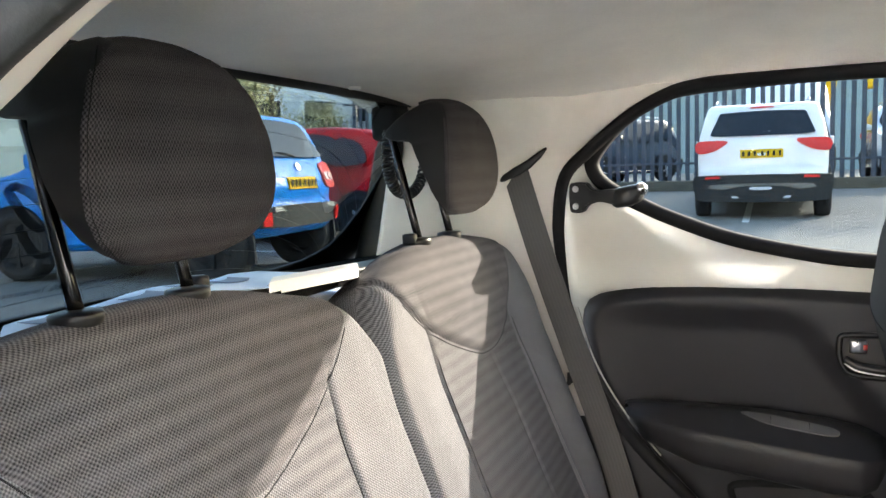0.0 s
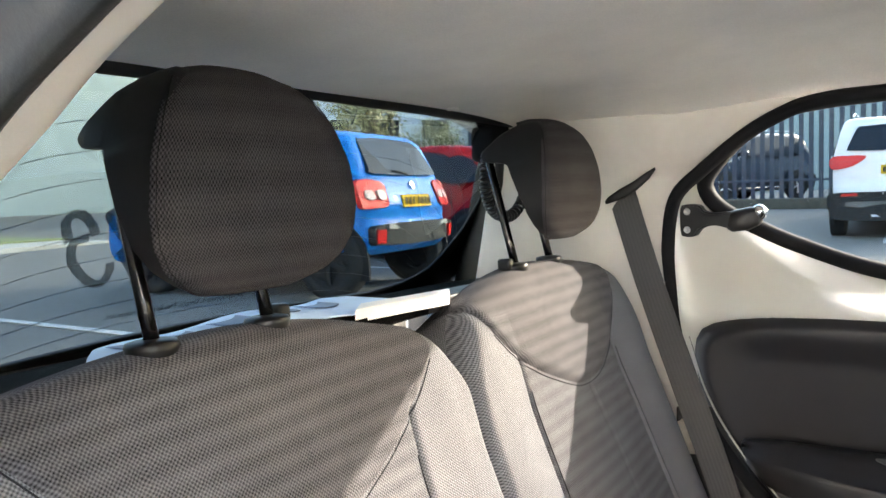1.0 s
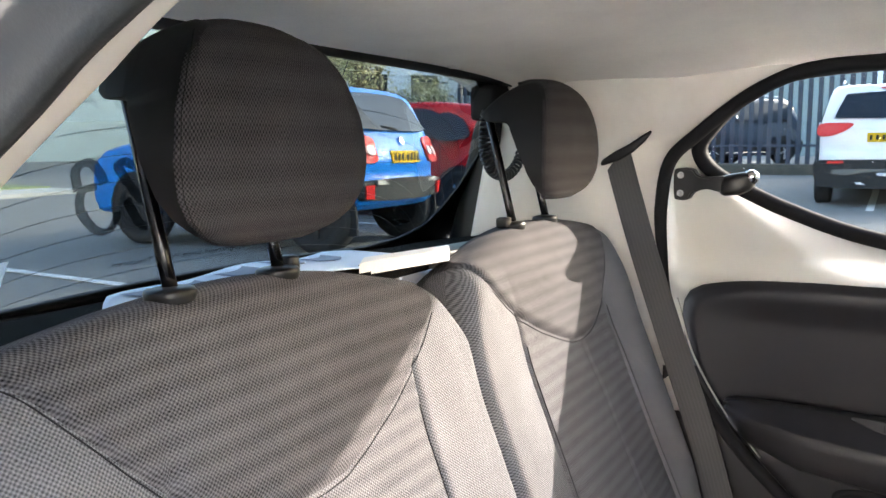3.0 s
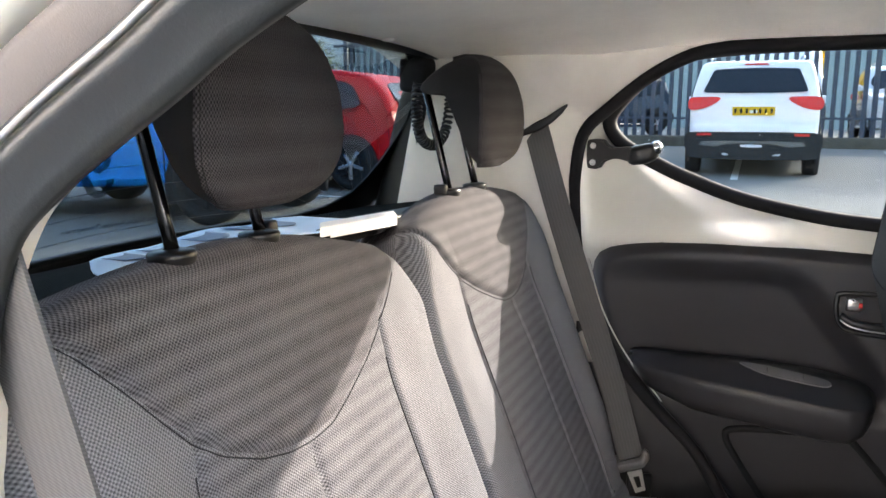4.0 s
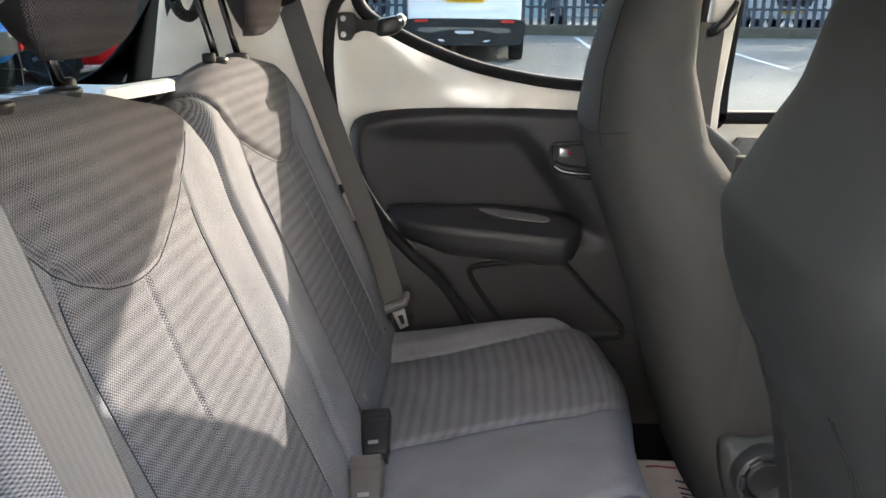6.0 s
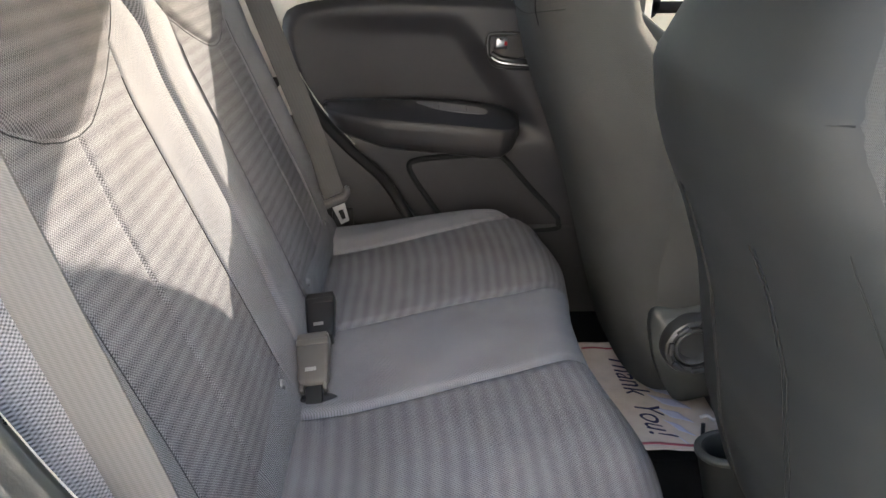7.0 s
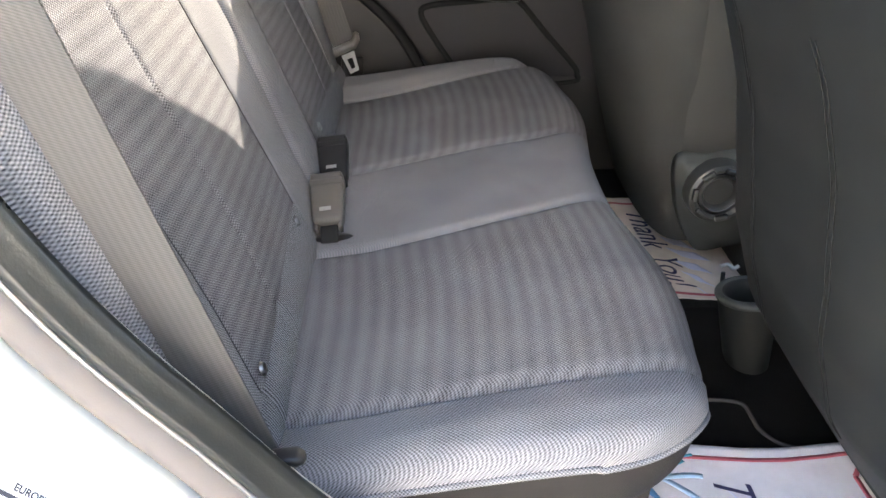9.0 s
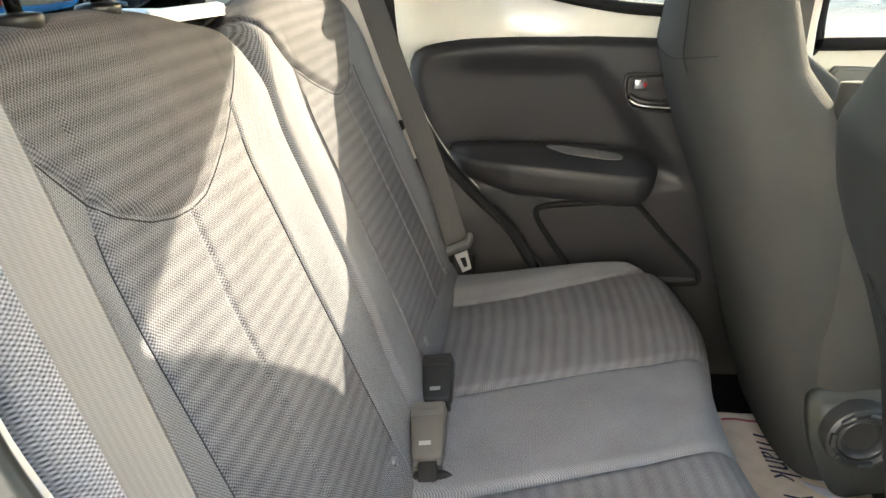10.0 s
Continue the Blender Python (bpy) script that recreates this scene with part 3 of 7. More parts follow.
part("pull_edge", tube([p + Vector((0.002, 0, -0.007)) for p in pull], 0.0018, 8), STEEL, handle, "bright metal edge")
slider = part("lock_slider", block(0.010, 0.026, 0.024, 0.004, pose(-0.646, 0.382, 0.848)), BUTTON, door_far, "small dark chrome lock slider")
part("lock_mark", block(0.002, 0.006, 0.009, 0.0008, pose(-0.6405, 0.392, 0.848)), plain("red_mark", (0.35, 0.02, 0.02), 0.4), slider, "red mark")

# rubber seal round the far opening, with the painted sill line below
far_path = spline([(far_x(z) + 0.055 + 0.018 * smooth(1.0, 0.8, z) - 0.03 * smooth(1.15, 1.29, z), y, z) for y, z in FAR], 70)
fr = opening_frame(far_path)
seal_far = part("door_seal_far", sweep(far_path, [(-0.010, -0.008), (0.004, -0.012), (0.010, 0.0), (0.004, 0.012), (-0.008, 0.010), (-0.013, 0.0)], fr, closed=True), RUBBER_DULL, None, kind="structure")
tagged(seal_far, "black rubber door seal round the far opening", "door seal")
edge_pts = [(y, z) for y, z in FAR if 0.62 < z < 0.95]
strip_path = spline([(-0.637, y + 0.016, z - 0.003) for y, z in edge_pts], 30)
part("trim_far", sweep(strip_path, [(-0.0012, -0.003), (0.0012, -0.003), (0.0012, 0.003), (-0.0012, 0.003)], opening_frame(strip_path), closed=True), CREAM, None, kind="structure")
# dark lower trim between seat side and far door
part("wall_sill_far", surf(lambda u, v: Vector((-0.605 - 0.02 * u, -0.10 + (far_edge_y(0.30 + 0.48 * v) + 0.112) * u, 0.30 + 0.48 * v)), 12, 16, thick=-0.01), BLACK, None, kind="structure")

part("door_skin", surf(lambda u, v: Vector((-0.735 - 0.02 * math.sin(math.pi * v), -0.25 + 0.93 * u, 0.20 + 0.76 * v)), 8, 8, push=(0.006, 0, 0)), CREAM, door_far, "cream painted outer skin")
part("sill_far", block(0.10, 1.75, 0.34, 0.02, pose(-0.70, 0.80, 0.27)), BLACK, None, kind="structure")
part("wall_foot_far", block(0.04, 0.30, 0.36, 0.02, pose(-0.672, 0.80, 0.36)), BLACK, None, kind="structure")
# B-pillar and the front door on the far side
def wall_patch(name, y0, y1, z0, z1, x_off, material, label, nu=10, nv=10):
    ob = part(name, surf(lambda u, v: Vector((far_x(z0 + (z1 - z0) * v) + x_off, y0 + (y1 - y0) * u, z0 + (z1 - z0) * v)), nu, nv, thick=-0.03), material, None, kind="structure")
    return tagged(ob, label, "car body")


wall_patch("wall_b_pillar", 0.640, 0.686, 0.885, 1.31, 0.045, BEIGE_TRIM, "warm beige pillar trim between the side windows")
wall_patch("wall_b_pillar_lower", 0.640, 0.696, 0.30, 0.882, 0.050, MID_TRIM, "dark grey lower pillar trim")
loop_f = [(0.712, 0.935), (0.704, 1.265), (0.72, 1.285), (1.00, 1.285), (1.15, 1.25), (1.42, 0.99), (1.45, 0.955), (1.43, 0.94), (0.728, 0.925)]
wl = closed_spline(loop_f, 90)
loop_tube([Vector((far_x(z) + 0.006, y, z)) for y, z in wl], [(-0.014, -0.010), (0.008, -0.012), (0.014, 0.0), (0.008, 0.012), (-0.010, 0.012)], RUBBER_DULL, "seal", tf := thing("window_2", "front side window with rain spots and a black seal", "car window", kind="structure"))
pf = part("pane", slab(wl, lambda p, d: Vector((far_x(p[1]) - 0.008 - d, p[0], p[1])), 0.004), GLASS_SIDE, tf, smooth=False)
pf.visible_shadow = False
rng_rain = random.Random(8)
drops = bmesh.new()
for k in range(420):
    dy, dz = rng_rain.uniform(0.73, 1.25), rng_rain.uniform(0.95, 1.26)
    r = rng_rain.uniform(0.0005, 0.0013)
    cx = far_x(dz) - 0.0126
    drops.faces.new([drops.verts.new((cx, dy + r * math.cos(q), dz + r * math.sin(q))) for q in (0, 1.05, 2.09, 3.14, 4.19, 5.24)])
bmesh.ops.solidify(drops, geom=drops.faces[:], thickness=0.0004)
part("rain_spots", drops, plain("dried_rain_spot", (0.75, 0.76, 0.78), 0.4), tf, "dried pale rain spots", kind="stuff", smooth=False)
C2 = (1.0, 1.08)
FD_EDGE = [(0.698, 0.36), (0.690, 1.30), (1.02, 1.31), (1.24, 1.28), (1.60, 0.98), (1.62, 0.36)]
part("door_2", surf(lambda u, v: (lambda a, b: Vector((far_x(a[1] + (b[1] - a[1]) * v) - 0.004, a[0] + (b[0] - a[0]) * v, a[1] + (b[1] - a[1]) * v)))(polar_hit(wl, C2, 2 * math.pi * u), polar_hit(FD_EDGE, C2, 2 * math.pi * u)), 120, 16, close_u=True, push=(-0.03, 0, 0)), CREAM, None, kind="structure")
part("door_card_front", slab([(0.742, 0.865), (0.755, 0.882), (1.58, 0.86), (1.58, 0.38), (0.742, 0.38)], lambda p, d: Vector((-0.655 - d, p[0], p[1])), 0.02, 0.006), MID_TRIM, None, kind="structure", smooth=False)
front_belt = thing("front_seat_belt", "dark woven belt hanging on the pillar", "seat belt")
part("webbing", strap([(-0.560, 0.642, 1.120), (-0.574, 0.640, 0.95), (-0.590, 0.644, 0.70), (-0.596, 0.648, 0.40)], 0.046, 0.002, (0, 1, 0)), WEBBING, front_belt, smooth=False)
part("guide_loop", lofted([((-0.554, 0.634, 1.100), 0.006, 0.008, X, Z), ((-0.551, 0.647, 1.108), 0.009, 0.012, X, Z), ((-0.550, 0.662, 1.121), 0.009, 0.011, X, Vector((0, -0.5, 0.86))), ((-0.549, 0.674, 1.142), 0.008, 0.009, X, Vector((0, -0.86, 0.5))), ((-0.547, 0.679, 1.160), 0.005, 0.005, X, Vector((0, -1, 0.2)))], 20, 2.4), COLLAR, front_belt, "black plastic guide loop")

# near side: door opening seen from outside in
near_path = spline([(near_x(z), y, z) for y, z in NEAR], 110)
fn = opening_frame(near_path)
LIP = [(0.002, -0.006), (0.006, -0.020), (0.030, -0.040), (0.10, -0.050), (0.10, -0.030), (0.03, -0.012)]
LIP_TOP = [(0.000, -0.006), (0.001, -0.021), (0.012, -0.037), (0.10, -0.055), (0.10, -0.030), (0.03, -0.012)]


def near_lip(u, v):
    i = min(len(near_path) - 1, int(round(v * (len(near_path) - 1))))
    k = int(round(u * 6)) % 6
    f = smooth(1.02, 1.16, near_path[i].z)
    va, vb = fn(i)
    a, b = (LIP[k][c] + (LIP_TOP[k][c] - LIP[k][c]) * f for c in (0, 1))
    return near_path[i] + va * a + vb * b


inner = sharp(part("trim_near", surf(near_lip, 6, len(near_path) - 1, close_u=True), BEIGE_TRIM, None, kind="structure"))
tagged(inner, "beige pillar trim inside the open door", "pillar trim")
rub = part("door_seal_near", sweep(near_path, [(-0.011, 0.002), (-0.010, 0.007), (-0.005, 0.011), (0.002, 0.015), (0.006, 0.020), (0.010, 0.0225), (0.014, 0.021), (0.016, 0.016), (0.015, 0.004), (0.004, -0.006), (-0.006, -0.004)], fn, closed=True), RUBBER_NEAR, None, kind="structure")
tagged(rub, "worn black rubber door seal round the open doorway", "door seal")
part("seal_lip", sweep(near_path, [(0.0155, 0.0170), (0.0180, 0.0205), (0.0205, 0.0190), (0.0190, 0.0155)], fn, closed=True), metal("dull_seal_bead", (0.30, 0.30, 0.29), 0.45), None, kind="structure")
part("seal_carrier", sweep(near_path, [(0.020, 0.013), (0.0215, 0.0185), (0.034, 0.0265), (0.038, 0.0285), (0.0405, 0.026), (0.039, 0.020), (0.022, 0.008)], fn, closed=True), plastic("dull_grey_seal_carrier", (0.115, 0.103, 0.096), 0.55), None, kind="structure")
jamb = part("wall_jamb_near", sweep(near_path, [(0.037, 0.024), (0.045, 0.040), (0.058, 0.075), (0.070, 0.110), (0.095, 0.140), (0.16, 0.165), (0.30, 0.175), (0.30, 0.15), (0.16, 0.14), (0.10, 0.11), (0.075, 0.07), (0.06, 0.03)], fn, closed=True), CREAM, None, kind="structure")
tagged(jamb, "cream-white painted door jamb and quarter panel", "car body")
# door mirror outside the far front window
wing = thing("door_mirror", "cream door mirror outside the front side window", "door mirror")
part("shell", lofted([((-0.72, 1.30, 0.985), 0.03, 0.03, Y, Z), ((-0.80, 1.28, 1.01), 0.075, 0.085, Y, Z), ((-0.92, 1.27, 1.02), 0.08, 0.09, Y, Z), ((-0.97, 1.27, 1.02), 0.05, 0.06, Y, Z)], 20), CREAM, wing)
part("corner_panel", slab([(1.24, 0.95), (1.24, 1.10), (1.46, 0.96)], lambda p, d: Vector((far_x(p[1]) + 0.004 - d, p[0], p[1])), 0.02), BLACK, wing, smooth=False)
# near side closing panels
part("wall_quarter_near", surf(lambda u, v: Vector((0.56 + 0.16 * smooth(0, 0.4, u * 0.4), -0.60 + 0.36 * u, 0.35 + 0.93 * v)), 8, 10, thick=0.02), BEIGE_TRIM, None, kind="structure")
part("sill_near", block(0.16, 1.9, 0.12, 0.02, pose(0.69, 0.75, 0.27)), CREAM, None, kind="structure")
part("wall_b_pillar_near", block(0.07, 0.09, 0.98, 0.015, pose(0.645, 0.72, 0.81, 0, -6, 0)), BEIGE_TRIM, None, kind="structure")
part("rail_near", block(0.07, 0.52, 0.06, 0.015, pose(0.600, 0.90, 1.325)), BEIGE_TRIM, None, kind="structure")
for side in (1, -1):
    part("wall_a_pillar", tube(spline([(side * 0.575, 1.10, 1.315), (side * 0.610, 1.35, 1.19), (side * 0.64, 1.66, 0.95)], 12), 0.035, 10), BEIGE_TRIM, None, kind="structure")
screen = thing("window_4", "raked clear windscreen ahead of the front seats", "windscreen", kind="structure")
ws = part("pane", surf(lambda u, v: Vector(((u * 2 - 1) * (0.575 + 0.065 * v), 1.12 + 0.58 * v - 0.06 * (u * 2 - 1) ** 2, 1.330 - 0.39 * v)), 16, 12, thick=-0.005), GLASS_SIDE, screen)
ws.visible_shadow = False
part("door_3", block(0.08, 0.85, 0.60, 0.02, pose(0.70, 1.18, 0.62)), CREAM, None, kind="structure")

# the rear door that stands open, hinged on the pillar ahead of the doorway
open_m = pose(0.735, 0.755, 0, 0, 0, 70)
open_door = thing("door_4", "open rear car door, cream outside with a charcoal card", "car door", kind="structure", at=open_m)
part("door_skin", block(0.05, 0.84, 0.64, 0.02, pose(0.030, -0.43, 0.64)), CREAM, open_door)
part("door_card", block(0.035, 0.78, 0.56, 0.015, pose(-0.014, -0.43, 0.64)), MID_TRIM, open_door, "charcoal moulded card")
part("armrest", block(0.05, 0.34, 0.06, 0.02, pose(-0.050, -0.36, 0.68)), BLACK, open_door, "charcoal armrest")
part("window_frame", tube(spline([(0.02, -0.04, 0.95), (0.0, -0.05, 1.22), (-0.02, -0.16, 1.30), (-0.02, -0.45, 1.29), (0.0, -0.70, 1.18), (0.02, -0.83, 1.05), (0.02, -0.84, 0.95)], 40), 0.022, 10), CREAM, open_door)
dg = part("pane", slab([(-0.05, 0.95), (-0.05, 1.22), (-0.16, 1.29), (-0.45, 1.28), (-0.70, 1.17), (-0.82, 1.04), (-0.82, 0.95)], lambda p, d: Vector((0.012 - d, p[0], p[1])), 0.004), GLASS_SIDE, open_door, smooth=False)
dg.visible_shadow = False

# sticker on the near jamb
def sticker():
    t = thing("jamb_label", "white printed data label on the painted door jamb", "label")
    nrm = Vector((0.327, 0.770, 0.548)).normalized()
    run = Vector((-0.0047, 0.0272, -0.0353))
    run = (run - nrm * run.dot(nrm)).normalized()
    rise = nrm.cross(run)
    at = Vector((0.6845, -0.0757, 0.6195)) - rise * 0.014 + nrm * 0.0018
    m = Matrix(((run.x, rise.x, nrm.x, at.x), (run.y, rise.y, nrm.y, at.y), (run.z, rise.z, nrm.z, at.z), (0, 0, 0, 1)))
    ink = plain("grey_ink", (0.05, 0.05, 0.06), 0.6)
    part("sheet", block(0.074, 0.038, 0.0006, 0.0, m), PAPER, t, smooth=False)
    words("EUROPE NV/SA", 0.0062, m @ pose(-0.001, 0.014, 0.0008), ink, t, 0.0001, bold=0.00022)
    for k in range(4):
        part("print_bar", block(0.020 + 0.006 * (k % 2), 0.0028, 0.0004, 0, m @ pose(-0.022 + 0.003 * (k % 2), 0.008 - 0.006 * k, 0.0008)), ink, t, smooth=False)
    return t


sticker()

# floor and the wheel-arch side walls
part("floor", surf(lambda u, v: Vector((-0.62 + 1.26 * u, -0.10 + 1.8 * v, 0.20 + 0.015 * math.sin(3 * v) + 0.05 * math.exp(-((u - 0.5) / 0.05) ** 2))), 30, 40, push=(0, 0, -0.03)), CARPET, None, kind="structure")
part("wall_boot_far", block(0.03, 0.40, 0.72, 0.01, pose(-0.640, -0.48, 0.55)), BLACK, None, kind="structure")
part("wall_boot_near", block(0.03, 0.46, 0.74, 0.01, pose(0.600, -0.43, 0.57)), BLACK, None, kind="structure")
part("floor_boot", block(1.26, 0.62, 0.04, 0.01, pose(0, -0.37, 0.20)), CARPET, None, kind="structure")
part("wall_boot", block(1.16, 0.04, 0.62, 0.01, pose(0, -0.665, 0.66)), BLACK, None, kind="structure")
part("bulkhead", block(1.24, 0.04, 0.75, 0.02, pose(0, 1.68, 0.55)), BLACK, None, kind="structure")
dash = thing("dashboard", "dark plastic dashboard across the front", "dashboard", kind="structure")
part("top", surf(lambda u, v: Vector((-0.62 + 1.24 * u, 1.28 + 0.38 * v, 0.88 + 0.05 * math.sin(math.pi * v) - 0.10 * (1 - v) ** 4)), 20, 14, thick=-0.05), BLACK, dash)
part("face", block(1.22, 0.20, 0.40, 0.03, pose(0, 1.42, 0.64)), BLACK, dash)

# ---- tailgate: glass, black frame, lettering ----
HEAD_Y, HEAD_Z, FOOT_Y, FOOT_Z = -0.402, 1.288, -0.600, 0.985


def gate(x, k, off=0.0):
    """A place on the rear glass: x across, k from the head (0) to the foot (1)."""
    bow = 0.055 * (x / 0.55) ** 2
    return Vector((x, HEAD_Y + (FOOT_Y - HEAD_Y) * k + bow - off * 0.8, HEAD_Z + (FOOT_Z - HEAD_Z) * k - 0.012 * (x / 0.5) ** 2 + off * 0.55))


rear = thing("window_3", "tinted tailgate glass with fine heating wires", "car window", kind="structure")
rp = part("pane", surf(lambda u, v: gate(-0.60 + 1.20 * u, -0.02 + 1.06 * v), 30, 14, thick=-0.004), GLASS_REAR, rear)
rp.visible_shadow = False


def edge_half(k):
    return interp(k, [(0, 0.40), (0.1, 0.46), (0.17, 0.490), (0.37, 0.520), (0.6, 0.515), (0.75, 0.497), (0.85, 0.475), (0.92, 0.42), (0.96, 0.34), (1.0, 0.20)])


def band(name, fa, fb, n, material, parent, off=0.004):
    return part(name, surf(lambda u, v: gate(*(lambda a, b: (a[0] + (b[0] - a[0]) * v, a[1] + (b[1] - a[1]) * v))(fa(u), fb(u)), -off), n, 4, thick=0.006), material, parent)


band("frame_side", lambda u: (-edge_half(u), u), lambda u: (-0.60, u), 24, BLACK, rear)
band("frame_side", lambda u: (edge_half(u), u), lambda u: (0.60, u), 24, BLACK, rear)
band("frame_foot", lambda u: (-0.50 + 1.0 * u, 0.958 - 0.02 * (abs(2 * u - 1)) ** 4), lambda u: (-0.50 + 1.0 * u, 1.10), 24, BLACK, rear)
band("frame_head", lambda u: (-0.50 + 1.0 * u, -0.005), lambda u: (-0.50 + 1.0 * u, -0.09), 24, BLACK, rear)
wire_mat = plain("dark_heating_wire", (0.02, 0.02, 0.02), 0.5)
for k in range(9):
    cz = 0.10 + 0.098 * k
    def wire(u, cz=cz):
        return gate(-0.50 + 1.0 * u, cz + 0.06 * (2 * u - 1) ** 2 + 0.34 * abs(2 * u - 1) ** 5, -0.002)
    part("heating_wire", tube([p for p in [wire(j / 60) for j in range(61)] if p.z > 1.0], 0.00035, 4), wire_mat, rear)
# gas strut, cord and black hinge trim beside the glass
strut = thing("tailgate_trim", "black moulded trim and strut beside the tailgate glass", "tailgate trim")
part("trim", lofted([((-0.515, -0.375, 1.262), 0.022, 0.036, X, Y), ((-0.540, -0.395, 1.20), 0.028, 0.050, X, Y), ((-0.562, -0.425, 1.10), 0.034, 0.055, X, Y), ((-0.570, -0.450, 1.00), 0.040, 0.060, X, Y), ((-0.55, -0.49, 0.90), 0.06, 0.05, X, Y)], 16), BLACK, strut)
part("strut", tube(spline([(-0.496, -0.375, 1.235), (-0.515, -0.395, 1.14), (-0.526, -0.415, 1.02), (-0.53, -0.43, 0.90)], 14), 0.009, 8), RUBBER, strut)
part("head_block", block(0.06, 0.05, 0.060, 0.010, pose(-0.449, -0.369, 1.243)), RUBBER_DULL, strut)
cord = thing("coiled_cord", "black coiled cable hanging beside the tailgate glass", "cable")
coil = []
base_curve = spline([(-0.352, -0.325, 1.225), (-0.346, -0.325, 1.190), (-0.348, -0.325, 1.158), (-0.372, -0.325, 1.130), (-0.424, -0.325, 1.121), (-0.470, -0.325, 1.142), (-0.492, -0.325, 1.185), (-0.492, -0.325, 1.225)], 480)
bf = frames_on(base_curve)
for i, p in enumerate(base_curve):
    a, b = bf[i]
    q = 2 * math.pi * i / 480 * 34
    coil.append(p + a * 0.0078 * math.cos(q) + b * 0.0078 * math.sin(q))
part("coil", tube(coil, 0.0026, 6), RUBBER, cord)
wiper = thing("rear_wiper", "black wiper arm on the tailgate glass", "wiper")
part("arm", tube([gate(0.360, 0.235, 0.02), gate(0.372, 0.36, 0.022), gate(0.395, 0.62, 0.02)], 0.005, 8), RUBBER, wiper)
part("pad", block(0.016, 0.014, 0.022, 0.005, Matrix.Translation(gate(0.360, 0.215, 0.02))), RUBBER, wiper)

# vinyl lettering on the outside of the glass, so it reads backwards from within
vinyl = thing("glass_lettering", "dark vinyl lettering stuck on the outside of the glass", "lettering")
VINYL_INK = film("smoky_vinyl", (0.50, 0.52, 0.53))
gx = (gate(0.1, 0.5) - gate(-0.1, 0.5)).normalized()
gz = (gate(0.0, 0.2) - gate(0.0, 0.8)).normalized()


def on_glass(x, k):
    o = gate(x, k, 0.006)
    nrm = gx.cross(gz).normalized()
    return Matrix(((gx.x, gz.x, -nrm.x, o.x), (gx.y, gz.y, -nrm.y, o.y), (gx.z, gz.z, -nrm.z, o.z), (0, 0, 0, 1)))


words("Straightforward. Simple. Flexible. Transparent.", 0.0122, on_glass(0.045, 0.876), VINYL_INK, vinyl, 0.0002)
STROKES = (((0.245, 0.544), (0.256, 0.478), (0.250, 0.448), (0.238, 0.453), (0.224, 0.487), (0.214, 0.527)),
           ((0.222, 0.533), (0.239, 0.550), (0.234, 0.615), (0.214, 0.678), (0.196, 0.715), (0.183, 0.713), (0.179, 0.672), (0.182, 0.640)),
           ((0.200, 0.445), (0.174, 0.475), (0.145, 0.538), (0.134, 0.590), (0.143, 0.613), (0.166, 0.571), (0.189, 0.508), (0.205, 0.460), (0.196, 0.446)),
           ((0.174, 0.594), (0.159, 0.646), (0.138, 0.706), (0.118, 0.723), (0.113, 0.690), (0.115, 0.661)))
for stroke in STROKES:
    line = [gate(p.x, p.y, 0.006) for p in spline([(*q, 0) for q in stroke], 40)]
    part("letter_shape", strap(line, 0.0105, 0.0006, lambda i, line=line: (line[min(i + 1, 40)] - line[max(i - 1, 0)]).cross(gx.cross(gz))), VINYL_INK, vinyl)

sheet_st = thing("glass_sticker", "white and red printed sticker on the tailgate glass", "sticker")
part("sheet", surf(lambda u, v: gate(0.310 + 0.09 * u, 0.75 + 0.145 * v, -0.004), 6, 6), backlit("thin_white_sticker", (0.80, 0.80, 0.80)), sheet_st)
for kk in (0.775, 0.825, 0.865):
    part("print_bar", surf(lambda u, v, kk=kk: gate(0.322 + 0.05 * u, kk + 0.018 * v, -0.0055), 4, 2, thick=0.0004), plain("faded_red_print", (0.60, 0.25, 0.24), 0.6), sheet_st)

# ---- rear bench: two folding backs, headrests, one cushion ----
def back(x, s, n):
    """A place on the bench back: x across, s up the leaning back, n out of it."""
    return Vector((x, -0.372 * s + 0.928 * n, 0.5 + 0.928 * s + 0.372 * n))


OUT_BACK = Vector((0, 0.928, 0.372))
L_IN, L_OUT = -0.285, 0.278


def seam_in(s):
    return interp(s, [(0.0, -0.176), (0.1, -0.171), (0.25, -0.167), (0.47, -0.168), (0.6, -0.174)])


def seam_out(s):
    return interp(s, [(0.0, 0.165), (0.2, 0.153), (0.36, 0.147), (0.43, 0.140), (0.47, 0.134), (0.6, 0.125)])


def seam_mid(s):
    return interp(s, [(0.0, 0.04), (0.1, 0.032), (0.21, 0.026), (0.33, 0.020), (0.37, 0.012), (0.41, 0.006)])


def top_s(l):
    return 0.606 - (0.78 * l * l + 0.045 * smooth(-0.235, -0.29, l) if l < 0 else 0.45 * l * l)


def bib_low(d):
    if d < 0:
        return interp(-d, [(0, 0.412), (0.035, 0.415), (0.07, 0.427), (0.125, 0.450), (0.165, 0.472), (0.20, 0.498), (0.225, 0.522), (0.25, 0.56)])
    return interp(d, [(0, 0.412), (0.035, 0.415), (0.07, 0.424), (0.11, 0.443), (0.135, 0.463), (0.16, 0.490), (0.19, 0.528), (0.215, 0.565), (0.25, 0.585)])


def roll(d, r):
    """How far a rounded edge of radius r has fallen back at distance d from its rim."""
    if d >= r:
        return 0.0
    return r - math.sqrt(max(0.0, r * r - (r - d) ** 2))


